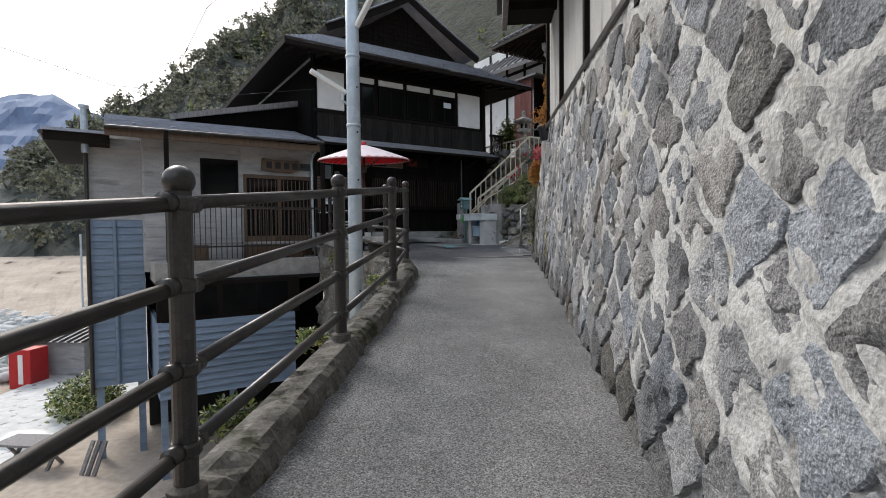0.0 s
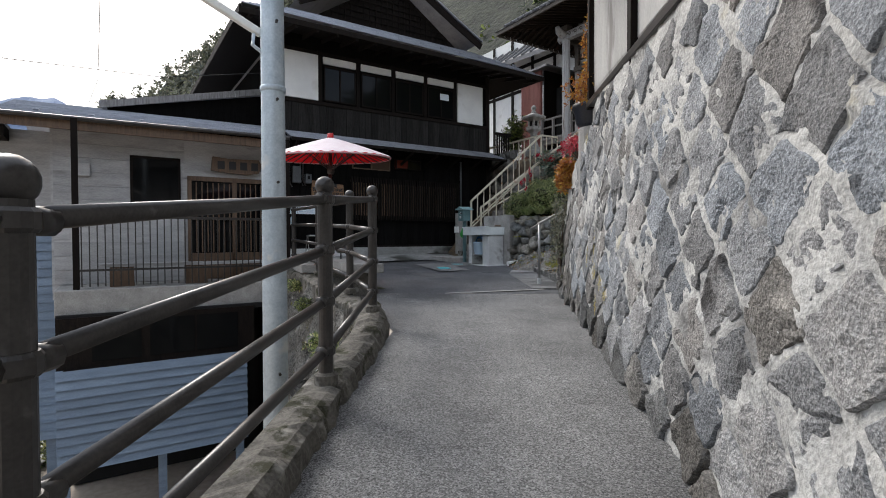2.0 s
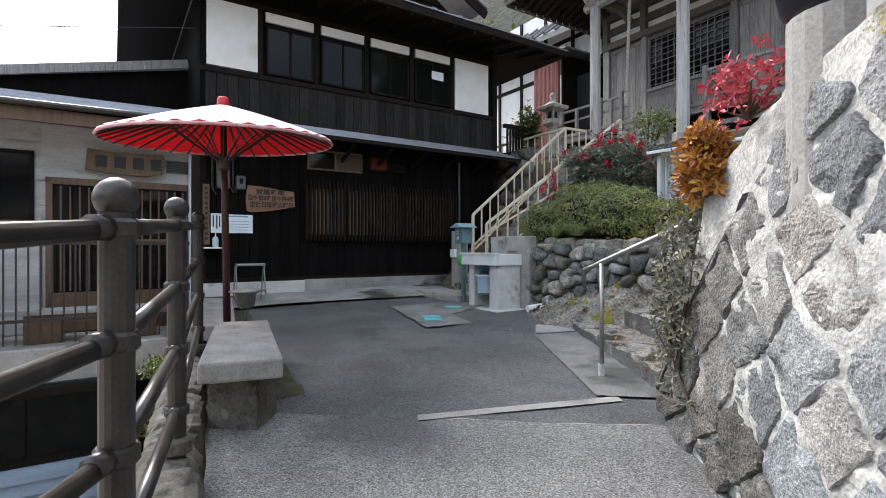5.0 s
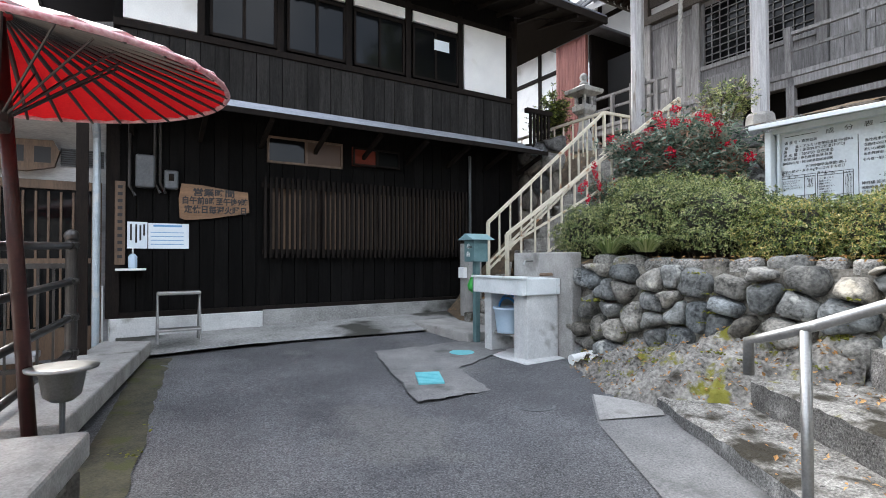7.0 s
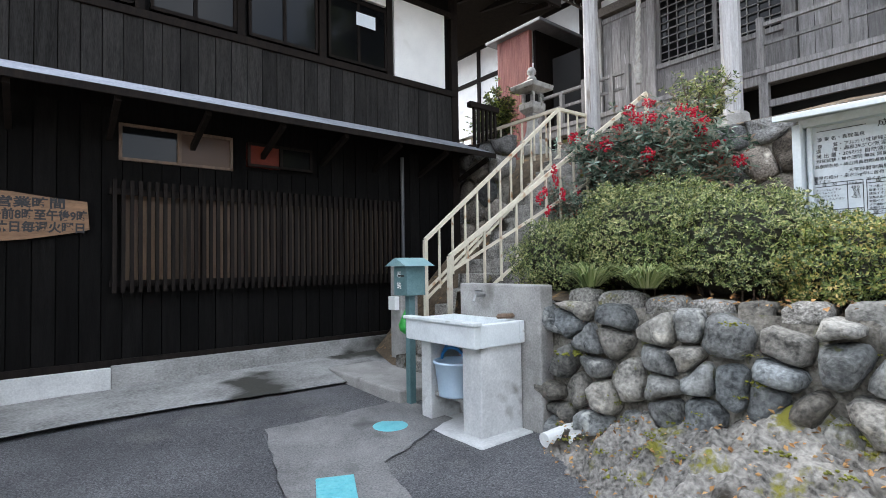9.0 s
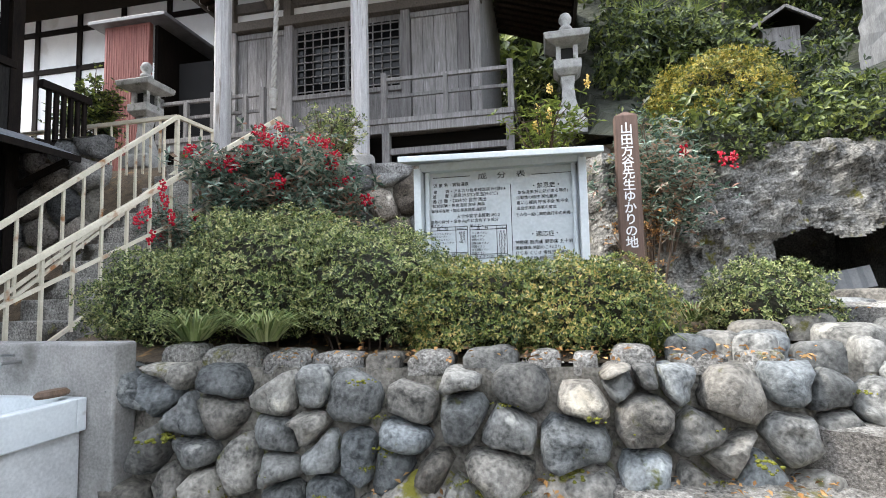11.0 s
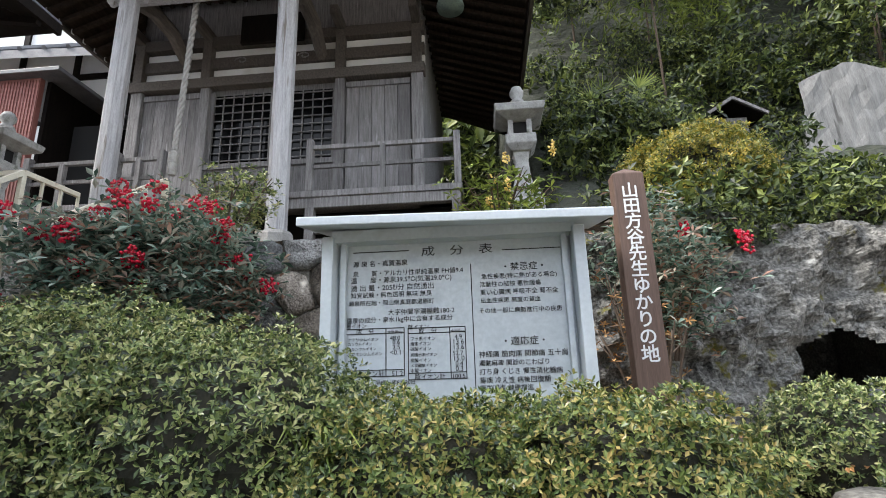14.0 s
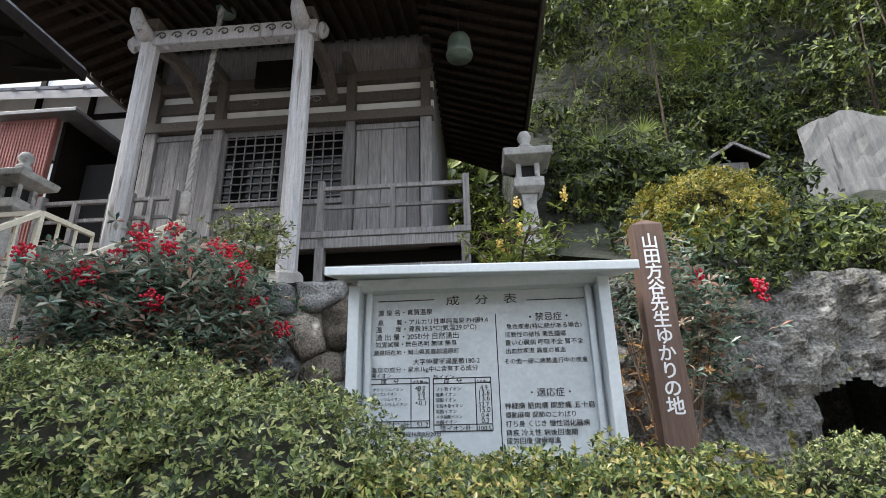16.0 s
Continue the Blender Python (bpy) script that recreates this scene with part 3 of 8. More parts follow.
structure("pavement_joint", Geo().add([(0.0, 9.93, 0.806), (1.42, 10.45, 0.822), (1.4, 10.56, 0.824), (-0.02, 10.03, 0.808)], [(0, 1, 2, 3)]), CONCRETE, "pale worn concrete strip across the path", category="pavement")
# concrete patch with two covers
patch = [at_b(1.66, -1.8), at_b(1.15, -3.75), at_b(1.85, -3.82), at_b(2.05, -3.0), at_b(3.0, -2.6), at_b(3.05, -1.85)]
rim = [p.lerp(q, f / 14) for p, q in zip(patch, patch[1:] + patch[:1]) for f in range(14)]
rim = [(p.x + 0.035 * fbm(p.x, p.y, 1, 7), p.y + 0.035 * fbm(p.x, p.y, 6, 7)) for p in rim]
structure("concrete_patch", Geo().add([(x, y, ground(x, y) + 0.016) for x, y in rim], [tuple(range(len(rim)))]), PATCH, "grey concrete patch in the asphalt", category="pavement")

# lower ground by the river, one sheet to the horizon
def low_point(i, j):
    a, b = i / 60, j / 60
    x = -600 + 1200 * (0.5 + 0.5 * (2 * a - 1) * abs(2 * a - 1))
    y = -600 + 1200 * (0.5 + 0.5 * (2 * b - 1) * abs(2 * b - 1))
    return (x, y, -4.35 + 0.1 * fbm(x, y, 0, 0.08))


structure("ground", Geo().sheet(low_point, 60, 60), GRAVEL, "sandy ground of the valley floor", category="ground")
structure("valley_road", Geo().sheet(lambda i, j: ((-13.2 - 0.2 * j - 0.022 * j * j) + (i - 0.5) * (5 + 0.12 * j), 11 + j * 2.2, -4.2 + 0.0012 * j * j), 1, 30), CONCRETE_PALE, "pale road along the river", category="road", smooth=True)
structure("river_water", Geo().sheet(lambda i, j: (-26 - 0.9 * j + (i - 4) * 4.5, 14 + j * 3.0, -4.15 + 0.06 * fbm(i * 2.1, j * 1.3, 0, 1.0)), 5, 16), WATER, "grey river water with pale stones", category="water")

# ---- kerb and the drop below it ----
EDGE = [(-0.34, -6.0), (-0.34, -2.0), (-0.34, 2.0), (-0.34, 5.0), (-0.4, 7.2), (-0.6, 8.25), (-1.2, 9.2), (-2.36, 11.2), (-3.6, 13.2), (-4.25, 14.25)]


def edge_at(s):
    """A point s metres along the edge of the terrace."""
    for (xa, ya), (xb, yb) in zip(EDGE, EDGE[1:]):
        d = math.hypot(xb - xa, yb - ya)
        if s <= d:
            return xa + (xb - xa) * s / d, ya + (yb - ya) * s / d, (xb - xa) / d, (yb - ya) / d
        s -= d
    return EDGE[-1][0], EDGE[-1][1], -0.54, 0.84


def kerb_geo(s0, s1):
    g = Geo()
    section = [(-0.17, -0.25), (-0.165, 0.09), (-0.13, 0.14), (-0.04, 0.155), (0.06, 0.15), (0.105, 0.115), (0.125, 0.02), (0.13, -0.25)]

    def point(i, j):
        x, y, dx, dy = edge_at(s0 + (s1 - s0) * j / max(1, int((s1 - s0) / 0.05)))
        o, h = section[i]
        k = 0.02 * fbm(x * 1.0, y, o * 4, 2.0) + 0.024 * fbm(x, y, h + o, 9) + 0.014 * fbm(x, y, h + o, 24)
        return (x + dy * (o + k), y - dx * (o + k), ground(0, y) + h * (1.0 if y < 8.4 else 0.75) + k)

    return g.sheet(point, 7, max(1, int((s1 - s0) / 0.05)))


kerb = thing("kerb", "rough rounded mossy concrete kerb along the drop", "kerb", (-0.42, 2, 0.1), MW, kind="structure")
part("kerb_edge", kerb_geo(0.0, 20.2), KERB, kerb)

LOWER = -4.4


def drop_point(i, j):
    x, y, dx, dy = edge_at(-0.2 + i * 0.16)
    f = j / 24
    top = ground(0, y) + 0.02
    z = top + (LOWER - top) * f
    k = 0.22 * fbm(x, y, z, 1.1) + 0.1 * fbm(x, y, z, 3.3) + 0.15 * f
    return (x - dy * (0.12 + k), y + dx * (0.12 + k), z)


structure("terrace_wall", Geo().sheet(drop_point, 128, 24), CLIFF, "rough dark rock and masonry below the path", category="wall")

drain = thing("plastic_drainpipe", "grey plastic drainpipe elbow under the kerb", "pipe", (-0.9, 7.3, -1.6), MW)
part("upper_run", Geo().tube([(-0.5, 7.5, 0.36), (-0.78, 7.36, 0.38), (-0.86, 7.32, 0.34), (-0.9, 7.3, 0.22), (-0.9, 7.3, -1.6)], 0.075, 16), PLASTIC_PALE, drain, smooth=True)
part("socket", Geo().lathe((-0.9, 7.3, 0.04), [(0.082, 0), (0.09, 0.01), (0.09, 0.13), (0.082, 0.14)], 18), PLASTIC_PALE, drain, smooth=True)

# ---- retaining wall of granite blocks ----
def wall_top(y):
    return 2.6 + 0.045 * y if y < 8.1 else float(np.interp(y, [8.1, 8.25, 9.0, 9.55, 9.8, 10.05], [2.96, 2.68, 2.52, 2.25, 1.6, 1.0]))


def wall_place(a, b, h):
    """a runs along the wall, b is the height."""
    lean = 0.055 * (b - ground(0, a))
    x = 1.57 + lean - h
    return (x, a, b)


def mortar_point(i, j):
    y = -5.5 + i * 0.034
    z0, z1 = ground(0, y) - 0.15, wall_top(y)
    z = z0 + (z1 - z0) * j / 100
    k = 0.003 + 0.012 * fbm(0, y, z, 2.3) + 0.012 * fbm(0, y, z, 7.0) + 0.009 * fbm(0, y, z, 19) + 0.005 * fbm(0, y, z, 41)
    k -= 0.035 * max(0.0, 1 - (z - ground(0, y)) / (0.45 + 0.3 * fbm(2, y, 0, 1.1)))
    return wall_place(y, z, min(k, 0.03))


retaining = thing("retaining_wall", "tall grey granite block retaining wall with pale smeared mortar", "wall", (1.6, 2, 0), MW, kind="structure")
part("mortar", Geo().sheet(mortar_point, 459, 100), MORTAR, retaining, "pale rough mortar", smooth=True)
back = Geo()
back.prism([(1.78, -5.5), (1.72, 8.6), (1.66, 10.05), (4.2, 10.4), (4.2, -5.5)], -0.8, 0.75)
part("wall_core", back, CONCRETE, retaining)
part("end_face", Geo().sheet(lambda i, j: (1.54 + 0.1 * j / 10 + i * 0.14 + 0.05 * fbm(i, j, 1, 0.7), 10.02 - 0.24 * (j / 10) + 0.08 * fbm(i, j, 5, 0.6), 0.5 + (wall_top(9.55) - 0.5) * j / 10), 12, 10), CLIFF, retaining, "dark weathered end of the wall", smooth=True)
part("top_bed", Geo().sheet(lambda i, j: (1.59 + 0.055 * (wall_top(-5.5 + 0.25 * j) - 0.3) + i * 0.3, -5.5 + 0.25 * j, wall_top(-5.5 + 0.25 * j) - 0.02), 9, 62), CONCRETE, retaining)


def block_geo(poly, gap, rise, seed, n=28):
    """A rough-hewn block: a ragged outline, a tilted broken face and chipped hollows."""
    c = np.mean(np.array(poly), axis=0)
    pts = np.array(poly + poly[:1])
    per = np.concatenate([[0], np.cumsum(np.hypot(*np.diff(pts, axis=0).T))])
    at = np.linspace(0, per[-1], n, endpoint=False)
    ring = np.stack([np.interp(at, per, pts[:, 0]), np.interp(at, per, pts[:, 1])], axis=1)
    rad = np.hypot(*(ring - c).T)
    way = (ring - c) / rad[:, None]
    tilt = (0.09 * noise.noise(Vector((seed, 1.3, 0))), 0.09 * noise.noise(Vector((seed, 4.1, 2))))
    verts = []
    for f, h in ((1.03, -0.03), (1.0, rise * 0.3), (0.955, rise * 0.85), (0.8, rise), (0.62, rise), (0.44, rise), (0.25, rise), (0.08, rise)):
        for k in range(n):
            ragged = 1 + 0.1 * noise.noise(Vector((way[k][0] * 2.6 + seed, way[k][1] * 2.6, seed)))
            a, b = c + way[k] * max(0.012, rad[k] * ragged - gap) * f
            j = 0.011 * noise.noise(Vector((a * 8, b * 8, seed))) + 0.008 * noise.noise(Vector((a * 21, b * 21, seed))) + 0.005 * noise.noise(Vector((a * 47, b * 47, seed)))
            chip = noise.noise(Vector((a * 5.5 + seed * 1.9, b * 4.5, 9.0)))
            j -= 0.014 * min(1.0, max(0.0, (chip - 0.25) * 9))
            verts.append(wall_place(a, b, h + (j + tilt[0] * (a - c[0]) + tilt[1] * (b - c[1]) if h > 0 else 0)))
    faces = [(i * n + k, i * n + (k + 1) % n, (i + 1) * n + (k + 1) % n, (i + 1) * n + k) for i in range(7) for k in range(n)]
    return Geo().add(verts, faces + [tuple(7 * n + k for k in range(n))])


rng = np.random.default_rng(4)
seeds = []
row, z = 0, -0.5
while z < 3.3:
    y = -0.8 + (0.21 if row % 2 else 0.0)
    while y < 10.1:
        if ground(0, y) - 0.25 < z < wall_top(y) + 0.12:
            seeds.append((y + rng.uniform(-0.05, 0.05), z + rng.uniform(-0.045, 0.045)))
        y += 0.42
    z += 0.225
    row += 1
cells = voronoi_cells(seeds, -0.9, -0.8, 10.2, 3.4)
for k, (seed, poly) in enumerate(zip(seeds, cells)):
    if len(poly) < 3 or seed[1] > wall_top(seed[0]) - 0.08 or seed[1] < ground(0, seed[0]) - 0.05:
        continue
    poly = [(p, max(ground(0, p) - 0.1, min(q, wall_top(p) - 0.02))) for p, q in poly]
    # Blocks near the ground, past y 9 and a few at random are darker.
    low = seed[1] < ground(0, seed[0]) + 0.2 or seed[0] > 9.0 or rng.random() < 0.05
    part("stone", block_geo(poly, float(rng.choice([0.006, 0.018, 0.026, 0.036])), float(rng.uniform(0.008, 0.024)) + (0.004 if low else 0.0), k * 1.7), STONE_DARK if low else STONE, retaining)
lichen = Geo()
for y, z, w, h in ((7.55, 1.45, 0.03, 0.14), (7.48, 1.27, 0.05, 0.06), (7.22, 1.2, 0.05, 0.05), (7.02, 1.12, 0.06, 0.05), (7.86, 1.4, 0.03, 0.08), (8.25, 2.6, 0.06, 0.05), (7.35, 1.0, 0.04, 0.07)):
    for q in range(130):
        a, b = y + rng.normal(0, w * 0.6), z + rng.normal(0, h * 0.6)
        r = rng.uniform(0.0015, 0.006)
        lichen.add([wall_place(a + r * math.cos(t), b + r * math.sin(t), 0.034 + 0.004 * rng.random()) for t in np.linspace(0, 5.2, 6)], [(5, 4, 3, 2, 1, 0)])
part("lichen", lichen, material("yellow_lichen", (0.3, 0.24, 0.07), (0.46, 0.38, 0.14), 20, 0.95, 0.5), retaining, "crusts of yellow lichen", kind="stuff")

# house above the wall
upper = thing("hillside_house", "grey plastered house with dark timber above the retaining wall", "house", (2.4, 4, 2.6), MW)
g = Geo()
g.sheet(lambda i, j: (1.74, -5.5 + 14.0 * i, (2.72 if i == 0 else 3.14) * 1.0 + (5.4 - 2.9) * j - (0.35 if i == 0 else 0)), 1, 1)
g.box(1.745, -5.5, 2.35, 4.5, 8.5, 5.4)
part("wall", g, PLASTER_GREY, upper, "weathered grey plaster boards")
g = Geo()
g.beam((1.71, -5.5, 2.38), (1.71, 8.56, 3.0), 0.07, 0.06)
part("sill_flashing", g, RAIL_PAINT, upper, "thin black metal flashing", bevel=0.004)
for y in (-2.2, -0.4, 1.4, 3.2, 5.0, 6.8, 8.46):
    part("post", Geo().box(1.69, y - 0.05, 2.45 + 0.06 * y, 1.79, y + 0.05, 5.3), DARK_WOOD, upper)
part("eave_soffit", Geo().box(1.05, -5.5, 4.55, 4.6, 8.2, 4.68), DARK_WOOD, upper, "dark timber eave")
part("fascia", Geo().box(0.98, -5.5, 4.5, 1.06, 8.3, 4.78), GREY_WOOD, upper, "weathered grey fascia board", bevel=0.006)
part("roof", Geo().add([(0.9, -5.5, 4.78), (0.9, 8.4, 4.78), (4.8, 8.4, 6.4), (4.8, -5.5, 6.4)], [(0, 1, 2, 3)]), TILE, upper)
for y in np.arange(-5.2, 8.2, 0.9):
    part("rafter", Geo().box(1.06, y, 4.44, 1.75, y + 0.07, 4.55), DARK_WOOD, upper)

# ---- pipe railing ----
POSTS = [(-0.36, -0.25), (-0.35, 1.86), (-0.35, 3.86), (-0.36, 5.95), (-0.555, 7.98), (-1.12, 9.1), (-2.24, 11.1), (-3.5, 13.16)]
railing = thing("railing", "dark brown painted steel pipe railing with ball-topped posts", "railing", (-0.36, 2, 0.3), MW)


def post_base(p):
    return ground(0, p[1]) + 0.17


for p in POSTS:
    zb = post_base(p)
    post = part("post", Geo().lathe((p[0], p[1], zb), [(0.046, -0.05), (0.046, 1.17)], 16), RAIL_PAINT, railing, smooth=False)
    part("ball_cap", Geo().ball((p[0], p[1], zb + 1.21), 0.06, 18), RAIL_PAINT, post, smooth=True)
    part("base_collar", Geo().lathe((p[0], p[1], zb), [(0.075, -0.03), (0.075, 0.03), (0.052, 0.045)], 14), KERB, post)
    for h in (1.125, 0.81, 0.49, 0.18):
        part("clamp", Geo().lathe((p[0], p[1], zb + h), [(0.052, -0.028), (0.06, -0.018), (0.06, 0.018), (0.052, 0.028)], 14), RAIL_PAINT, post)
ENDS = [(-0.36, -4.2)] + POSTS
for a, b in zip(ENDS, ENDS[1:]):
    za, zb = post_base(a), post_base(b)
    d = Vector((b[0] - a[0], b[1] - a[1], 0)).normalized()
    for h in (1.125, 0.81, 0.49, 0.18):
        rail = part("rail", Geo().tube([(a[0], a[1], za + h), (b[0], b[1], zb + h)], 0.029, 12), RAIL_PAINT, railing, smooth=True)
        for q, zz, s in ((a, za, 1), (b, zb, -1)):
            c = Vector((q[0], q[1], zz + h)) + s * d * 0.07
            part("bolt_sleeve", Geo().tube([c - d * 0.035, c + d * 0.035], 0.036, 10), RAIL_PAINT, rail, smooth=True)

# ---- lamp pole ----
pole = thing("lamp_pole", "pale blue-grey galvanised steel lamp pole", "lamp pole", (-1.0, 6.64, -1.0), MW)
part("pole_shaft", Geo().lathe((-1.0, 6.64, -1.0), [(0.098, 0.0), (0.092, 2.2), (0.086, 4.4), (0.08, 7.2)], 24), GALV, pole, smooth=True)
for zz in (0.55, 1.35, 2.0, 2.62, 3.2):
    part("step_bolt", Geo().tube([(-0.93, 6.555, zz), (-0.915, 6.53, zz)], 0.011, 8), RAIL_PAINT, pole)
for zz in (2.72, 3.62):
    part("band", Geo().lathe((-1.0, 6.64, zz), [(0.092, -0.02), (0.096, -0.015), (0.096, 0.015), (0.092, 0.02)], 24), GALV, pole, smooth=True)
lamp = part("lamp_arm", Geo().tube([(-1.05, 6.6, 2.98), (-1.12, 6.56, 3.04), (-1.14, 6.62, 3.14)], 0.014, 8), GALV, pole)
part("lamp_tube", Geo().beam((-1.1, 6.66, 3.16), (-1.5, 6.42, 3.4), 0.07, 0.055), WHITE_PAINT, lamp, "white fluorescent lamp housing", bevel=0.012)
lamp2 = part("lamp_arm", Geo().tube([(-0.97, 6.62, 3.92), (-0.92, 6.6, 4.0)], 0.014, 8), GALV, pole)
part("lamp_tube", Geo().beam((-0.93, 6.6, 4.0), (-0.7, 6.45, 4.28), 0.07, 0.055), WHITE_PAINT, lamp2, "white fluorescent lamp housing", bevel=0.012)
cable = thing("overhead_cable", "thin black overhead electric cable", "cable", (-6, 14, 4.5), MW)
part("wire", Geo().tube([(-1.0, 6.64, 5.9), (-4.5, 9.2, 5.55), (-9, 14.5, 5.5), (-16, 22, 6.4)], 0.008, 5), INK, cable)
part("wire", Geo().tube([at_b(-1.1, -0.3, 5.5), at_b(-3.5, -0.2, 5.0), at_b(-6, -0.6, 4.8), at_b(-14, -4, 6.0)], 0.007, 5), INK, cable)

# ---- bathhouse: frame (u, w, z), u along its front, w into it ----
bath = thing("bathhouse", "two-storey black timber bathhouse with metal roofs", "house", (2.5, 0, 1.1))


def slab_wall(u0, u1, z0, z1, w=0.03, deep=0.25):
    return Geo().box(u0, w, z0, u1, w + deep, z1)


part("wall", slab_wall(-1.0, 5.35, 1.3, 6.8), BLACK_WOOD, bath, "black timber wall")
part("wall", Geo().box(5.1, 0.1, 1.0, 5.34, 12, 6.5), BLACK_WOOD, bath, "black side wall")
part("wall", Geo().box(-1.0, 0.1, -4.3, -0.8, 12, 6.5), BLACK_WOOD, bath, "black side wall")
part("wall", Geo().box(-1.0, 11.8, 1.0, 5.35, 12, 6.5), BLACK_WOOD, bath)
part("plinth", Geo().box(-1.02, -0.07, 0.7, 0.76, 0.2, 1.345), CONCRETE_PALE, bath, "smooth pale concrete plinth", bevel=0.01)
part("plinth", Geo().box(0.76, -0.05, 0.7, 5.3, 0.2, 1.36), GUTTER, bath, "stained concrete plinth", bevel=0.01)
part("corner_post", Geo().box(5.24, -0.03, 1.0, 5.37, 0.12, 6.5), DARK_WOOD, bath)
part("corner_post", Geo().box(-1.06, -0.05, 1.35, -0.92, 0.1, 3.9), DARK_WOOD, bath)
for zz, deep in ((4.98, 0.045), (6.22, 0.045), (1.37, 0.03)):
    part("sill_beam", Geo().box(-1.0, -deep, zz - 0.045, 5.3, 0.03, zz + 0.045), DARK_WOOD, bath, bevel=0.006)
for u, (a, b) in (((-0.9, -0.04), (5.05, 6.24)), ((4.17, 5.1), (5.03, 6.2))):
    part("white_panel", Geo().box(u[0], -0.035, a, u[1], 0.03, b), PLASTER, bath, "white plaster panel")
for k in range(4):
    u = 0.07 + k * 1.03
    part("white_strip", Geo().box(u, -0.02, 6.0, u + 0.88, 0.03, 6.17), PLASTER, bath, "white plaster strip")
for k in range(5):
    part("stud", Geo().box(-0.03 + k * 1.03 - 0.045, -0.04, 5.0, -0.03 + k * 1.03 + 0.045, 0.03, 6.3), DARK_WOOD, bath)
for k, (u0, u1) in enumerate(((0.08, 0.95), (1.1, 1.98), (2.12, 3.0), (3.15, 4.05))):
    win = part("window", Geo().box(u0, -0.005, 5.06, u1, 0.03, 5.94), PANE, bath, "dark upper window", )
    for bar in ((u0, 5.06, u0 + 0.035, 5.94), (u1 - 0.035, 5.06, u1, 5.94), (u0, 5.06, u1, 5.1), (u0, 5.9, u1, 5.94), ((u0 + u1) / 2 - 0.02, 5.06, (u0 + u1) / 2 + 0.02, 5.94)):
        part("window_frame", Geo().box(bar[0], -0.022, bar[1], bar[2], 0.0, bar[3]), DARK_WOOD, win)
part("paper_notice", Geo().box(3.56, -0.028, 5.6, 3.86, -0.024, 5.78), PAPER, bath, "small white paper behind the glass")

# pent roof between the storeys, ribbed metal
pent = part("pent_roof", Geo().add([(-0.95, -0.72, 3.93), (5.45, -0.72, 3.93), (5.45, 0.02, 4.22), (-0.95, 0.02, 4.22), (-0.95, -0.72, 3.9), (5.45, -0.72, 3.9), (5.45, 0.02, 4.19), (-0.95, 0.02, 4.19)], [(0, 1, 2, 3), (7, 6, 5, 4), (0, 4, 5, 1), (1, 5, 6, 2), (0, 3, 7, 4)]), PENT_METAL, bath, "ribbed dark metal pent roof")
# Ribs in the paler roof colour paint sky-lit lines on the dark sheet.
for k in range(8):
    f = k / 7.5
    part("roof_rib", Geo().beam((-0.95, -0.72 + 0.72 * f, 3.94 + 0.29 * f), (5.45, -0.72 + 0.72 * f, 3.94 + 0.29 * f), 0.02, 0.018), ROOF, pent)
part("fascia", Geo().box(-0.97, -0.75, 3.87, 5.47, -0.72, 3.94), DARK_WOOD, pent)
for k in range(9):
    u = -0.8 + k * 0.77
    part("bracket", Geo().beam((u, 0.02, 3.62), (u, -0.68, 3.86), 0.05, 0.06), DARK_WOOD, pent)

# lower windows and the slatted screen
for u0, u1, z0, z1, m1, m2 in ((0.82, 1.93, 3.42, 3.8, PANE, PANE_WARM), (2.1, 2.9, 3.5, 3.78, material("red_window_pane", (0.09, 0.016, 0.01), (0.14, 0.028, 0.016), 3, 0.4, 0, shine=0.08), PANE)):
    win = part("high_window", Geo().box(u0, -0.012, z0, (u0 + u1) / 2, 0.03, z1), m1, bath, "small sliding window")
    part("pane", Geo().box((u0 + u1) / 2, -0.02, z0, u1, 0.02, z1), m2, win)
    for bar in ((u0, z0, u1, z0 + 0.03), (u0, z1 - 0.03, u1, z1), (u0, z0, u0 + 0.03, z1), (u1 - 0.03, z0, u1, z1), ((u0 + u1) / 2 - 0.02, z0, (u0 + u1) / 2 + 0.02, z1)):
        part("window_frame", Geo().box(bar[0], -0.04, bar[1], bar[2], -0.015, bar[3]), BROWN_WOOD if u0 < 1 else DARK_WOOD, win)
screen = part("slatted_screen", Geo().box(0.74, -0.1, 3.06, 4.16, -0.07, 3.12), DARK_WOOD, bath, "dark brown vertical slat screen")
part("screen_rail", Geo().box(0.74, -0.1, 2.14, 4.16, -0.07, 2.2), DARK_WOOD, screen)
# tone paints the warm light of the room into each stretch of blind.
for u0, u1, tone in ((0.8, 1.0, 0.5), (1.0, 1.3, 1.0), (1.3, 1.62, 0.45), (1.62, 1.9, 0.85), (1.9, 2.47, 0.4), (2.47, 3.3, 0.3), (3.3, 4.1, 0.35)):
    part("window_blind", Geo().box(u0, -0.005, 2.2, u1, 0.03, 3.08), material("room_lit_brown_blind", (0.16 * tone, 0.09 * tone, 0.05 * tone), (0.3 * tone, 0.19 * tone, 0.11 * tone), 3, 0.5, 0.1, stretch=(8, 8, 0.6)), screen, "brown blind with warm room light in its tones")
for u in (1.62, 2.47, 3.3):
    part("mullion", Geo().box(u - 0.03, -0.02, 2.2, u + 0.03, 0.0, 3.08), DARK_WOOD, screen)
for k in range(46):
    u = 0.76 + k * 0.0745
    ob = part("slat", Geo().box(u, -0.145, 2.08, u + 0.034, -0.1, 3.2), DARK_WOOD, screen)

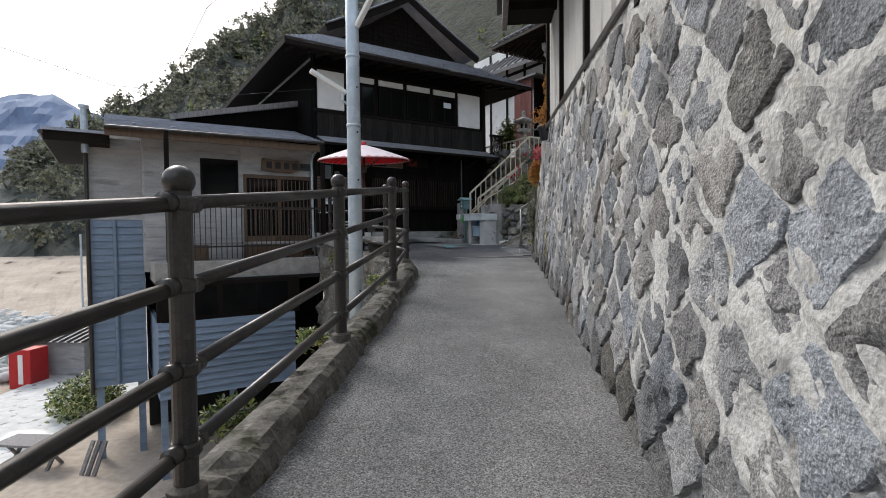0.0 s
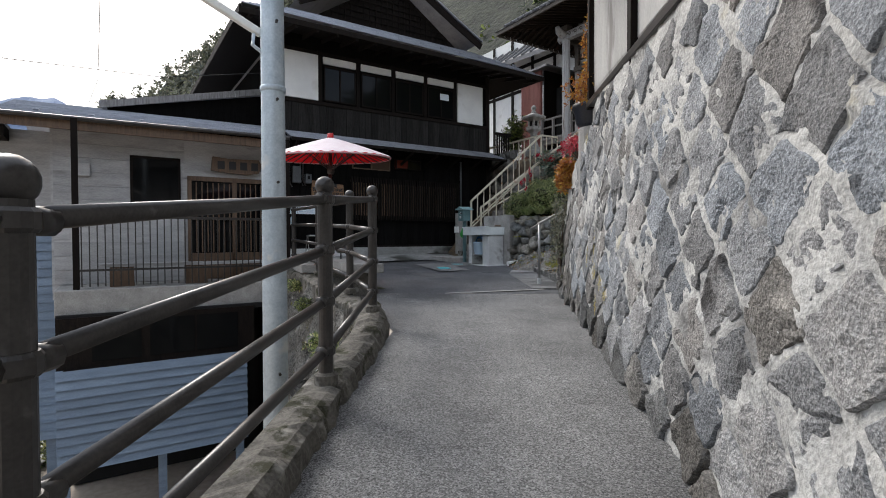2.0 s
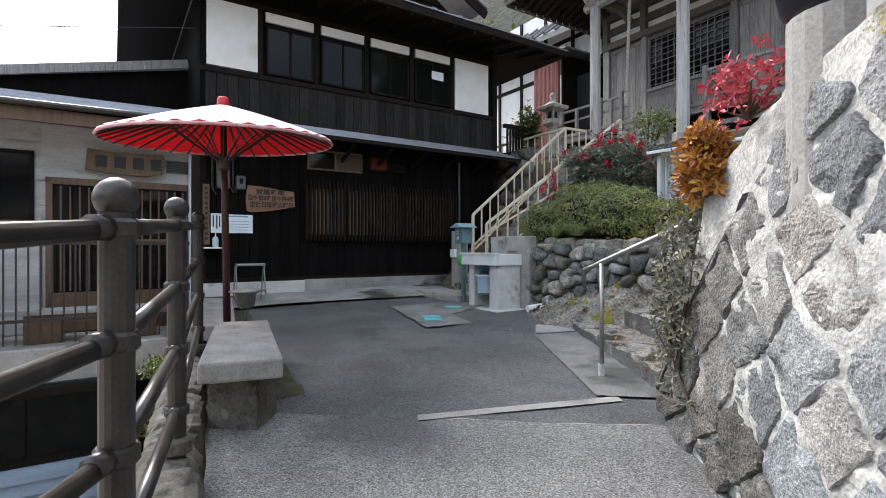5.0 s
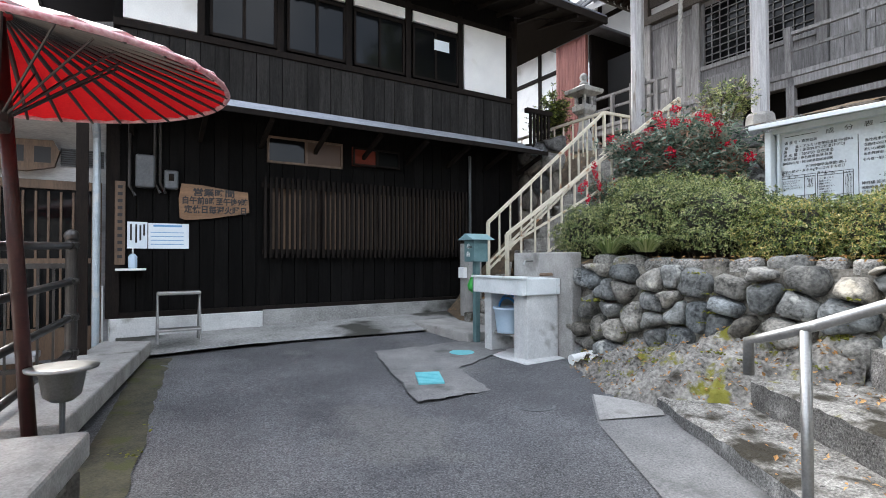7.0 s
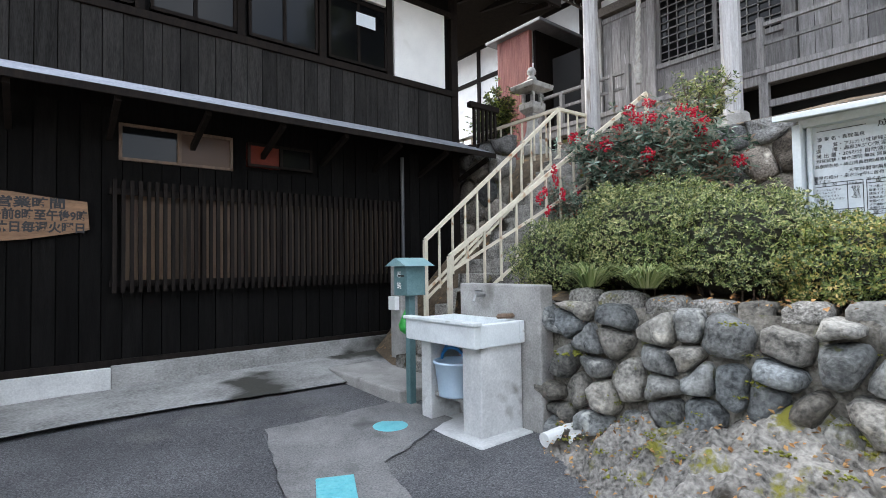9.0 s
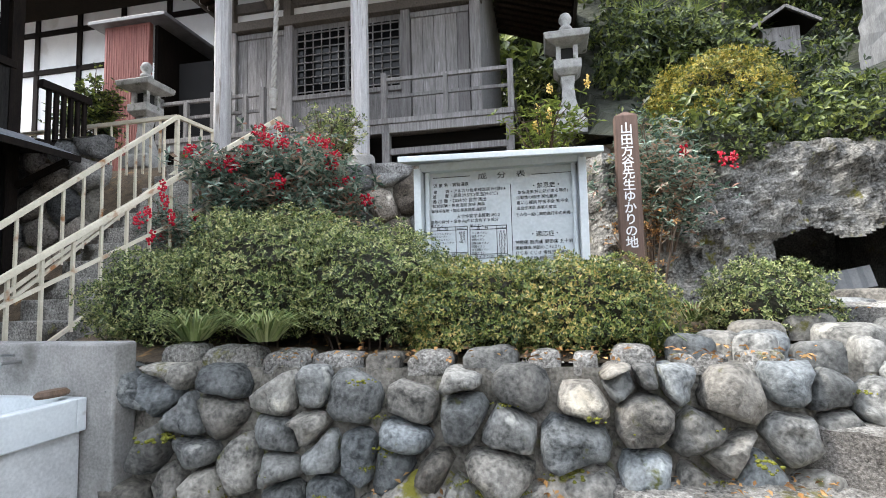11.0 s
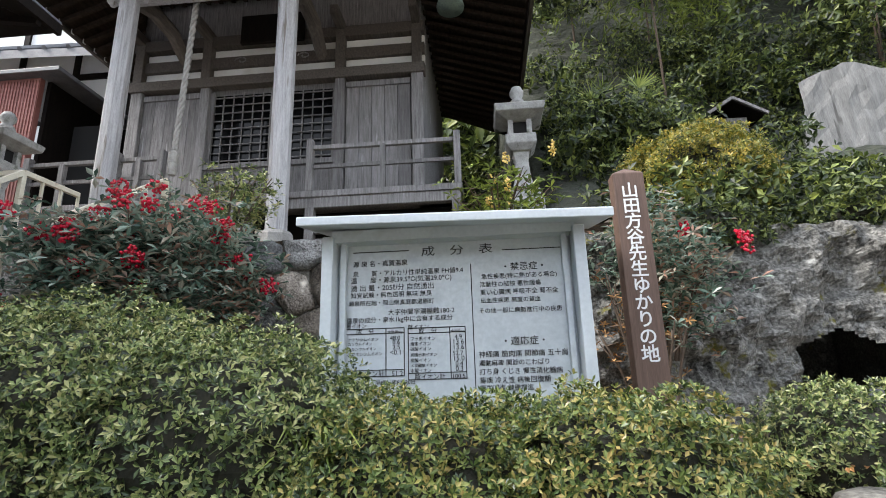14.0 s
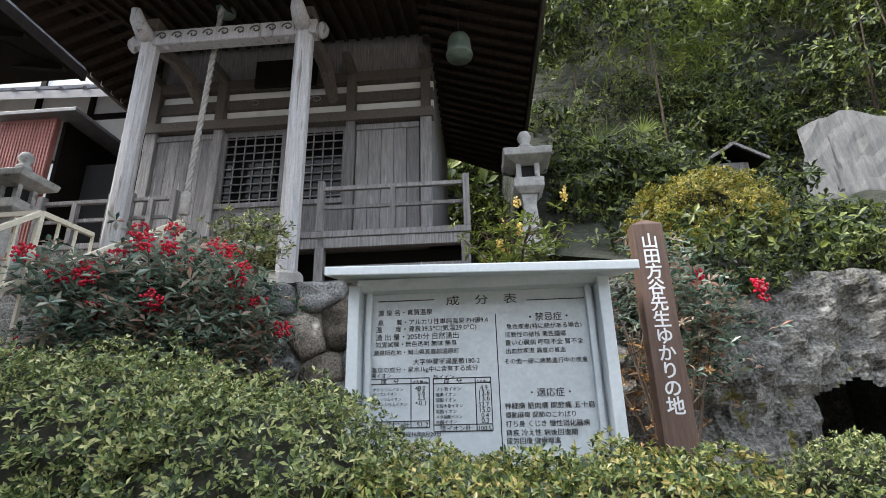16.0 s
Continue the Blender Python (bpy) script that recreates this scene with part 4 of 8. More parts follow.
# apron at the foot of the wall
g = Geo().sheet(lambda i, j: (-0.95 + i * 0.29, -0.78 + 0.13 * math.sin(i * 0.35) * (1 if j == 0 else 0) + j * 0.19, 0.98 + 0.012 * i * 0.29 + 0.045 * j * 0.8 + 0.01 * fbm(i, j, 0, 0.7)), 18, 4)
structure("apron_pavement", g, GUTTER, "stained grey concrete apron below the wall", m=MB, category="pavement", smooth=True)

# main roof: hipped skirt below a front gable
E, ZE = -1.05, 6.5
roof = part("roof", Geo().add([(-2.1, E, ZE + 0.08), (6.65, E, ZE), (5.5, 1.05, 7.62), (-0.35, 1.05, 7.62), (-2.1, 13, ZE + 0.05), (6.65, 13, ZE), (5.5, 12, 7.62), (-0.35, 12, 7.62)], [(0, 1, 2, 3), (4, 0, 3, 7), (1, 5, 6, 2)]), ROOF, bath, "dark standing-seam metal roof")
for k in range(9):
    f = k / 8.5
    part("roof_seam", Geo().beam((-2.1 + 1.75 * f, E + 2.1 * f, ZE + 0.1 + 1.06 * f), (6.65 - 1.15 * f, E + 2.1 * f, ZE + 0.02 + 1.14 * f), 0.035, 0.025), ROOF, roof)
for k in range(12):
    u = -1.3 + k * 0.66
    part("snow_guard", Geo().beam((u, -0.42, 6.92), (u + 0.12, -0.42, 6.92), 0.03, 0.05), ROOF, roof)
part("eave_board", Geo().box(-2.12, E - 0.02, ZE - 0.12, 6.67, E + 0.03, ZE + 0.0), DARK_WOOD, roof)
part("soffit", Geo().add([(-2.1, E, ZE - 0.1), (6.65, E, ZE - 0.1), (5.4, 0.03, ZE + 0.12), (-1.0, 0.03, ZE + 0.12)], [(3, 2, 1, 0)]), DARK_WOOD, roof)
part("soffit", Geo().add([(-2.1, E, ZE - 0.05), (-1.0, 0.03, ZE + 0.1), (-1.0, 12, ZE + 0.1), (-2.1, 13, ZE - 0.05)], [(0, 1, 2, 3)]), DARK_WOOD, roof)
part("soffit", Geo().add([(6.65, E, ZE - 0.1), (5.34, 0.03, ZE + 0.1), (5.34, 12, ZE + 0.1), (6.65, 13, ZE - 0.1)], [(3, 2, 1, 0)]), DARK_WOOD, roof)
part("barge_edge", Geo().beam((-2.12, E, ZE - 0.02), (-2.12, 13, ZE - 0.02), 0.05, 0.16), DARK_WOOD, roof)
for k in range(18):
    u = -1.9 + k * 0.49
    part("rafter", Geo().beam((u, E + 0.02, ZE - 0.13), (u, 0.03, ZE + 0.05), 0.06, 0.08), DARK_WOOD, roof)
gable = part("gable", Geo().add([(0.1, 1.1, 7.55), (5.1, 1.1, 7.55), (2.6, 1.1, 9.2)], [(0, 1, 2)]), DARK_WOOD, bath, "dark lattice gable")
for k in range(24):
    u = 0.35 + k * 0.19
    top = 7.6 + 1.55 * (1 - abs(u - 2.6) / 2.5)
    part("gable_slat", Geo().beam((u, 1.08, 7.6), (u, 1.08, max(7.66, top - 0.1)), 0.03, 0.03), DARK_WOOD, gable)
for k in range(8):
    z = 7.7 + k * 0.17
    half = 2.5 * (1 - (z - 7.55) / 1.65) - 0.1
    part("gable_slat", Geo().beam((2.6 - half, 1.06, z), (2.6 + half, 1.06, z), 0.025, 0.03), DARK_WOOD, gable)
for s in (-1, 1):
    pts = [(2.6 + s * 2.95 * f, 0.55, 9.45 - 1.78 * f + 0.18 * f * f) for f in np.linspace(0, 1, 7)]
    g = Geo()
    for a, b in zip(pts, pts[1:]):
        g.add([a, b, (b[0], 12.5, b[2]), (a[0], 12.5, a[2])], [(0, 1, 2, 3)])
    top = part("upper_roof", g, ROOF, bath)
    for k in range(7):
        g = Geo().tube([(p[0], 0.56 + k * 0.0, p[2] + 0.02) for p in pts], 0.03, 6)
    part("verge", g, ROOF, top)
    bb = Geo()
    for a, b in zip(pts, pts[1:]):
        bb.beam((a[0], 0.62, a[2] - 0.13), (b[0], 0.62, b[2] - 0.13), 0.05, 0.2)
    part("barge_board", bb, DARK_WOOD, top)
    for f in (0.1, 0.25, 0.4, 0.55, 0.7, 0.85):
        p = (2.6 + s * 2.95 * f, 9.45 - 1.78 * f + 0.18 * f * f)
        part("roof_seam", Geo().beam((p[0], 0.55, p[1] + 0.02), (p[0], 12.4, p[1] + 0.02), 0.03, 0.03), ROOF, top)
part("ridge_cap", Geo().beam((2.6, 0.4, 9.5), (2.6, 12.5, 9.5), 0.22, 0.14), ROOF, bath)

# balcony rail at the far corner of the upper floor
balcony = part("side_balcony", Geo().box(5.36, -0.3, 4.05, 5.95, 1.5, 4.15), DARK_WOOD, bath, "dark timber side balcony")
for k in range(6):
    part("baluster", Geo().box(5.45 + k * 0.09, -0.3, 4.15, 5.49 + k * 0.09, -0.26, 4.78), DARK_WOOD, balcony)
part("balcony_rail", Geo().box(5.36, -0.33, 4.74, 5.98, -0.24, 4.82), DARK_WOOD, balcony)

# pieces of the wall: vertical boards
for k in range(35):
    u = -0.92 + k * 0.178
    z1 = 3.95
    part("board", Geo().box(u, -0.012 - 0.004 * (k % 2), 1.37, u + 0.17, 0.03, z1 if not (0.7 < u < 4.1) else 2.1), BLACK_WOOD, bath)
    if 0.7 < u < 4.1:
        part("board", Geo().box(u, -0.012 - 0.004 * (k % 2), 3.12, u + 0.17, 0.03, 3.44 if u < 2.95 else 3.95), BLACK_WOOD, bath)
# Upper boards get the lighter copy; the lower ones hold eave shadow in colour.
for k in range(35):
    u = -0.92 + k * 0.178
    part("board", Geo().box(u, -0.012 - 0.004 * (k % 2), 4.2, u + 0.17, 0.03, 4.96), LIT_BLACK, bath)

# ---- annex beside it ----
annex = thing("annex_house", "white boarded annex with blue-grey siding below", "house", (-3.3, 0, -4.3))
part("wall", Geo().box(-5.42, 0.04, 0.4, -1.03, 0.25, 3.8), WHITE_BOARD, annex, "white painted board wall")
part("wall", Geo().box(-5.44, 0.03, 0.4, -5.22, 8, 3.8), WHITE_BOARD, annex)
for k in range(11):
    z = 0.7 + k * 0.28
    part("board", Geo().box(-5.4, 0.012, z, -4.12 if z > 2.1 and z < 3.3 else -3.1, 0.04, z + 0.275), WHITE_BOARD, annex)
for k in range(6):
    part("board", Geo().box(-3.18 if k < 5 else -5.4, 0.014, 2.38 + k * 0.18, -3.04 if k < 5 else -1.05, 0.04, 2.555 + k * 0.18), WHITE_BOARD, annex)
part("lintel_wall", Geo().box(-3.1, 0.01, 2.98, -1.03, 0.04, 3.75), WHITE_BOARD, annex)
win = part("window", Geo().box(-4.1, -0.005, 2.36, -3.2, 0.04, 3.32), PANE, annex, "dark screened window")
for bar in ((-4.12, 2.34, -4.07, 3.34), (-3.23, 2.34, -3.18, 3.34), (-4.12, 2.34, -3.18, 2.39), (-4.12, 3.29, -3.18, 3.34)):
    part("window_frame", Geo().box(bar[0], -0.02, bar[1], bar[2], 0.01, bar[3]), DARK_WOOD, win)
door = part("sliding_door", Geo().box(-3.02, 0.0, 0.72, -1.14, 0.035, 2.94), PANE, annex, "brown lattice sliding doors")
for u in np.arange(-3.0, -1.15, 0.115):
    part("door_bar", Geo().box(u, -0.025, 1.3, u + 0.022, 0.0, 2.85), BROWN_WOOD, door)
for bar in ((-3.05, 0.7, -2.97, 2.98), (-1.2, 0.7, -1.1, 2.98), (-2.13, 0.7, -2.03, 2.94), (-3.05, 2.88, -1.1, 2.98), (-3.02, 0.7, -1.14, 1.28), (-3.02, 2.02, -1.14, 2.08)):
    part("door_frame", Geo().box(bar[0], -0.035, bar[1], bar[2], 0.002, bar[3]), BROWN_WOOD, door)
part("vent", Geo().box(-1.5, -0.03, 3.16, -1.08, 0.02, 3.36), PLASTIC_GREY, annex, "dark louvred vent")
for k in range(7):
    part("louvre", Geo().beam((-1.5, -0.04, 3.18 + k * 0.026), (-1.08, -0.04, 3.18 + k * 0.026), 0.02, 0.008), INK, annex)
part("meter_box", Geo().box(-5.05, -0.08, 2.85, -4.8, 0.0, 3.1), WHITE_BOARD, annex, bevel=0.01)
for k, (u0, u1) in enumerate(((-1.3, -1.08),)):
    part("tiled_pier", Geo().box(u0 + 0.1, -0.03, 0.7, u1, 0.03, 1.75), WHITE_PAINT, annex, "white tiled strip")
# roof of the annex
roof = part("roof", Geo().add([(-6.2, -0.82, 3.84), (-1.05, -0.82, 3.9), (-1.05, 2.1, 4.72), (-6.2, 2.1, 4.66), (-6.2, -0.82, 3.8), (-1.05, -0.82, 3.86), (-1.05, 2.1, 4.66), (-6.2, 2.1, 4.6)], [(0, 1, 2, 3), (7, 6, 5, 4), (0, 4, 5, 1), (0, 3, 7, 4)]), ROOF, annex, "dark ribbed metal roof")
for k in range(11):
    f = k / 10.5
    part("roof_seam", Geo().beam((-6.2, -0.82 + 2.92 * f, 3.85 + 0.82 * f), (-1.05, -0.82 + 2.92 * f, 3.91 + 0.82 * f), 0.03, 0.02), ROOF, roof)
for k in range(6):
    part("snow_guard", Geo().ball((-5.6 + k * 0.85, -0.4, 4.0), 0.055, 8, 0.5), ROOF, roof)
part("gutter", Geo().tube([(-6.2, -0.87, 3.8), (-1.05, -0.87, 3.86)], 0.045, 8), RAIL_PAINT, roof)
part("fascia", Geo().box(-6.2, -0.78, 3.62, -1.05, -0.72, 3.8), BROWN_WOOD, roof, "weathered brown fascia")
part("soffit", Geo().add([(-6.2, -0.75, 3.7), (-1.05, -0.75, 3.7), (-1.05, 0.04, 3.78), (-6.2, 0.04, 3.78)], [(3, 2, 1, 0)]), BROWN_WOOD, roof)
part("rear_roof", Geo().add([(-6.2, 2.1, 4.66), (-1.05, 2.1, 4.72), (-1.05, 7, 4.0), (-6.2, 7, 4.0)], [(0, 1, 2, 3)]), ROOF, annex)
part("lean_to_roof", Geo().add([(-4.6, 1.6, 4.72), (-1.0, 1.6, 5.55), (-1.0, 9, 5.55), (-4.6, 9, 4.72), (-4.6, 1.6, 4.6), (-1.0, 1.6, 5.4)], [(0, 1, 2, 3), (0, 4, 5, 1)]), ROOF, annex)
part("lean_to_wall", Geo().add([(-4.5, 1.7, 4.2), (-1.0, 1.7, 4.2), (-1.0, 1.7, 5.45), (-4.5, 1.7, 4.65)], [(0, 1, 2, 3)]), BLACK_WOOD, annex)
part("verge_board", Geo().beam((-4.65, 1.55, 4.66), (-1.0, 1.55, 5.5), 0.05, 0.16), GREY_WOOD, annex)
# porch slab, fence and bench
part("porch_slab", Geo().box(-5.32, -1.32, 0.2, -1.2, 0.05, 0.68), CONCRETE, annex, "grey concrete porch slab", bevel=0.02)
fence = part("porch_fence", Geo().box(-4.95, -1.22, 1.98, -1.3, -1.17, 2.03), RAIL_PAINT, annex, "dark metal bar fence")
part("fence_rail", Geo().box(-4.95, -1.22, 1.0, -1.3, -1.17, 1.04), RAIL_PAINT, fence)
for k in range(31):
    part("fence_bar", Geo().box(-4.93 + k * 0.12, -1.205, 0.72, -4.91 + k * 0.12, -1.185, 2.0), RAIL_PAINT, fence)
for u in (-5.0, -1.22):
    part("porch_post", Geo().box(u - 0.05, -1.25, 0.66, u + 0.05, -1.15, 3.75), DARK_WOOD, annex)
part("downpipe", Geo().tube([(-1.15, -0.75, 3.8), (-1.15, -0.3, 3.6), (-1.15, -0.1, 3.5), (-1.15, -0.1, 0.8)], 0.04, 10), GALV, annex)
seat = thing("porch_bench", "pale plank bench on brown wooden blocks", "bench", (-3, -0.8, 0.68))
part("seat", Geo().box(-4.7, -1.0, 1.06, -1.6, -0.6, 1.12), WHITE_BOARD, seat, bevel=0.008)
for u in (-4.3, -3.0, -1.9):
    part("leg", Geo().box(u - 0.2, -0.95, 0.68, u + 0.2, -0.65, 1.06), BROWN_WOOD, seat, bevel=0.01)
# undercroft
part("undercroft_wall", Geo().box(-5.3, -1.45, -0.72, -2.0, -1.3, 0.2), DARK_WOOD, annex, "dark timber and glass below the porch")
for u in (-4.4, -3.5, -2.7):
    part("undercroft_pane", Geo().box(u - 0.38, -1.47, -0.6, u + 0.38, -1.45, 0.1), PANE, annex)
# Undercroft shade painted as a near-black ceiling and back.
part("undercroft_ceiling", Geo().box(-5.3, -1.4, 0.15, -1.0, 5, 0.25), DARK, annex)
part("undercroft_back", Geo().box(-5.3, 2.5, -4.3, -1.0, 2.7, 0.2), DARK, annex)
siding = part("siding_wall", Geo().box(-5.28, -1.58, -2.45, -2.2, -1.4, -0.72), BLUE_SIDING, annex, "blue-grey lapped siding")
part("siding_end", Geo().box(-5.3, -1.58, -2.45, -5.2, 2.5, -0.7), BLUE_SIDING, annex)
for k in range(11):
    z = -2.45 + k * 0.16
    part("siding_board", Geo().add([(-5.3, -1.64, z), (-2.18, -1.64, z), (-2.18, -1.585, z + 0.158), (-5.3, -1.585, z + 0.158), (-5.3, -1.57, z), (-2.18, -1.57, z)], [(0, 1, 2, 3), (0, 4, 5, 1)]), BLUE_SIDING, siding)
for u in (-5.2, -3.7, -2.3):
    part("undercroft_post", Geo().box(u - 0.07, -1.5, -4.35, u + 0.07, -1.36, -2.4), BLUE_SIDING, annex)
tall = part("tall_bay", Geo().box(-6.55, 0.5, -2.45, -5.44, 4, 1.72), BLUE_SIDING, annex, "tall bay with blue-grey siding")
for k in range(24):
    z = -2.45 + k * 0.173
    part("siding_board", Geo().add([(-6.57, 0.455, z), (-5.42, 0.455, z), (-5.42, 0.485, z + 0.17), (-6.57, 0.485, z + 0.17), (-6.57, 0.5, z), (-5.42, 0.5, z)], [(0, 1, 2, 3), (0, 4, 5, 1)]), BLUE_SIDING, tall)
part("bay_upper", Geo().box(-6.55, 0.48, 1.72, -5.42, 4, 3.75), WHITE_BOARD, annex, "weathered white upper bay")
part("bay_roof", Geo().box(-7.4, -0.25, 3.72, -6.1, 4.4, 3.79), ROOF, annex)
part("bay_soffit", Geo().box(-7.36, -0.2, 3.5, -6.1, 4.3, 3.72), DARK_WOOD, annex, "deep dark boxed eave")
part("bay_gutter", Geo().tube([(-7.4, -0.28, 3.66), (-7.4, 4.3, 3.62)], 0.05, 8), RAIL_PAINT, annex)
for u in (-6.45, -5.55):
    part("bay_post", Geo().box(u - 0.08, 0.6, -4.35, u + 0.08, 0.76, -2.4), BLUE_SIDING, annex)
part("downpipe", Geo().tube([(-6.6, 0.38, 3.7), (-6.6, 0.38, -2.6)], 0.05, 10), RAIL_PAINT, annex)
part("downpipe", Geo().tube([(-6.05, 0.42, 1.7), (-6.05, 0.42, -2.4)], 0.045, 10), BLUE_SIDING, annex)
part("flue", Geo().lathe((-6.6, 0.1, 3.3), [(0.075, 0.0), (0.075, 1.05), (0.11, 1.06), (0.11, 1.12)], 14), GALV, annex, "grey flue pipe")

# ---- garden terraces, steps and rocks ----
def bank_point(i, j):
    w = 1.2 - 0.2 * i
    u = 3.6 + 0.035 * max(0, -w - 4.5) ** 2 + 3.4 * j / 14
    z = 2.0 + 0.5 * (j / 14) ** 1.2 + 0.05 * fbm(u, w, 0, 1.5)
    if w > -1.9:
        z = 1.0 + 3.2 * j / 14
    return (u, w, z - (0.12 if w < -6.6 else 0))


structure("garden_bank", Geo().sheet(bank_point, 44, 14), SOIL, "brown soil with fallen leaves in the raised bed", m=MB, category="ground", smooth=True)
structure("temple_terrace", Geo().sheet(lambda i, j: (6.95 + 0.5 * j, 7 - 0.5 * i, 4.0 + 0.25 * min(1.0, 0.5 * j) + 0.03 * fbm(i, j, 0, 0.8)), 30, 20), SOIL, "trodden earth round the temple", m=MB, category="ground")


def stone_wall(name, label, u_at, w0, w1, z0, z1, step, gap, rise, mat, seed, rounding=0.7, jitter=0.07, rough=0.25, joint=JOINT):
    """A wall across the view: outline in (w, z), facing -u."""
    wall = thing(name, label, "wall", (u_at((w0 + w1) / 2), (w0 + w1) / 2, z0), kind="structure")
    r = np.random.default_rng(seed)
    spots, z, k = [], z0 - step * 0.3, 0
    while z < z1 + step * 0.4:
        w = w1 + (step * 0.5 if k % 2 else 0)
        while w < w0 + step * 0.5:
            spots.append((w + r.uniform(-jitter, jitter), z + r.uniform(-jitter, jitter)))
            w += step * r.uniform(0.9, 1.25)
        z += step * 0.8
        k += 1

    def place(a, b, h):
        return (u_at(a) + 0.06 * (b - z0) - h, a, b)

    part("joint_fill", Geo().sheet(lambda i, j: place(w1 + (w0 - w1) * i / 60, z0 - 0.1 + (z1 - z0 + 0.1) * j / 16, -0.01 + 0.03 * fbm(i * 0.1, j * 0.1, seed, 6)), 60, 16), joint, wall, smooth=True)
    part("core", Geo().sheet(lambda i, j: (u_at(w1 + (w0 - w1) * i / 12) + 0.08 + 0.25 * j, w1 + (w0 - w1) * i / 12, z1 - 0.015), 12, 1), joint, wall)
    for k, (spot, poly) in enumerate(zip(spots, voronoi_cells(spots, w1 - 0.1, z0 - 0.3, w0 + 0.1, z1 + 0.25))):
        if len(poly) > 2 and w1 < spot[0] < w0 and z0 - 0.05 < spot[1] < z1 + 0.05:
            poly = [(p, min(q, z1 + 0.03)) for p, q in poly]
            part("stone", stone_geo(poly, place, gap, float(r.uniform(0.7, 1.2)) * rise, rounding, seed + k * 2.3, sink=0.08, rough=rough, n=12), mat, wall, smooth=True)
    return wall


stone_wall("cobble_wall", "low wall of rounded grey river stones with moss", lambda w: 3.42 + 0.035 * max(0, -w - 4.5) ** 2, -3.34, -7.6, 0.95, 1.98, 0.25, 0.01, 0.14, COBBLE, 11, 0.6, 0.12, 0.45)
stone_wall("temple_base_wall", "dark fieldstone wall below the temple", lambda w: 6.9, -1.9, -6.4, 2.3, 3.99, 0.42, 0.008, 0.075, FIELDSTONE, 23, 0.02, 0.13, 0.8)
stone_wall("stair_side_wall", "dark stones beside the temple stairs", lambda w: 5.45, 1.6, -0.85, 1.0, 4.2, 0.4, 0.02, 0.1, FIELDSTONE, 31, 0.1)

# capping stones along the raised bed
r = np.random.default_rng(8)
w = -3.5
edging = thing("bed_edging", "mossy stones edging the raised bed", "edging", (3.6, -5, 1.98), kind="structure")
while w > -7.4:
    length = float(r.uniform(0.16, 0.42))
    u = 3.58 + 0.035 * max(0, -w - 4.5) ** 2
    poly = [(u - 0.1, w), (u + 0.1, w - 0.01), (u + 0.12, w - length + 0.02), (u - 0.08, w - length + 0.03)]
    part("stone", stone_geo(poly, lambda a, b, h: (a, b, 2.0 + h), 0.008, float(r.uniform(0.04, 0.1)), 0.1, w * 3, sink=0.06, rough=0.25, n=12), COBBLE if r.random() > 0.7 else STEP, edging, smooth=True)
    w -= length + 0.02

# natural rock at the foot of the wall
def rock_point(i, j):
    a, b = i / 48, j / 30
    w = -3.45 - 2.5 * a
    front = float(np.interp(-w, [3.4, 4.0, 4.4, 4.9, 5.44, 5.95], [3.1, 2.72, 2.45, 2.58, 2.86, 3.3]))
    u = 3.5 + (front - 3.5) * b
    p = at_b(u, w)
    top = float(np.interp(-w, [3.4, 4.0, 5.0, 6.0], [0.98, 1.18, 1.42, 1.52]))
    z = top + (ground(p.x, p.y) - 0.13 + 0.2 * a - top) * b ** 1.7
    k = min(1.0, 5 * (1 - b) + 0.25)
    return (p.x, p.y, z + k * (0.11 * fbm(u, w, 0, 1.7) + 0.055 * fbm(u, w, 3, 4.5) + 0.02 * fbm(u, w, 6, 11) + 0.007 * fbm(u, w, 8, 26)))


structure("bedrock", Geo().sheet(lambda i, j: rock_point(i / 2.5, j / 2.5), 120, 75), ROCK, "rough mossy bedrock at the foot of the wall", category="rock")


def step_stone(name, pts, z0, z1, label, seed, grid=30):
    """A worn stone step over a four-cornered outline."""
    (ax, ay), (bx, by), (cx, cy), (dx, dy) = pts

    def top(i, j):
        a, b = i / grid, j / grid
        x = (ax * (1 - a) + bx * a) * (1 - b) + (dx * (1 - a) + cx * a) * b
        y = (ay * (1 - a) + by * a) * (1 - b) + (dy * (1 - a) + cy * a) * b
        edge = min(i, grid - i, j, grid - j) == 0
        return (x + 0.02 * fbm(x, y, seed, 5), y + 0.02 * fbm(x, y, seed + 2, 5), z1 + 0.012 * fbm(x, y, seed, 2) + 0.009 * fbm(x, y, seed, 9) + 0.006 * fbm(x, y, seed, 22) - (0.016 + 0.016 * fbm(x, y, seed, 8) if edge else 0))

    g = Geo().sheet(top, grid, grid)
    n = grid + 1
    rim = [i for i in range(n)] + [n * j + grid for j in range(1, n)] + [n * grid + i for i in range(grid - 1, -1, -1)] + [n * j for j in range(grid - 1, 0, -1)]
    lower = [(g.v[i][0], g.v[i][1], z0) for i in rim]
    m = len(rim)
    side = Geo().add([g.v[i] for i in rim] + lower, [((q + 1) % m, q, m + q, m + (q + 1) % m) for q in range(m)])
    ob = thing(name, label, "step", (ax, ay, z0), MW, group="steps up to the hillside")
    part("tread", g, STEP, ob, smooth=False)
    part("riser", side, STONE_DARK, ob, "riser in darker stone than the tread")
    return ob


structure("step_apron", Geo().add([(0.96, 12.85, 0.895), (1.25, 10.55, 0.83), (1.85, 10.5, 0.835), (1.75, 12.9, 0.91), (1.5, 13.3, 0.915), (1.02, 13.5, 0.915)], [(0, 1, 2, 3, 4, 5)]), PATCH, "grey concrete strip before the steps", category="pavement")
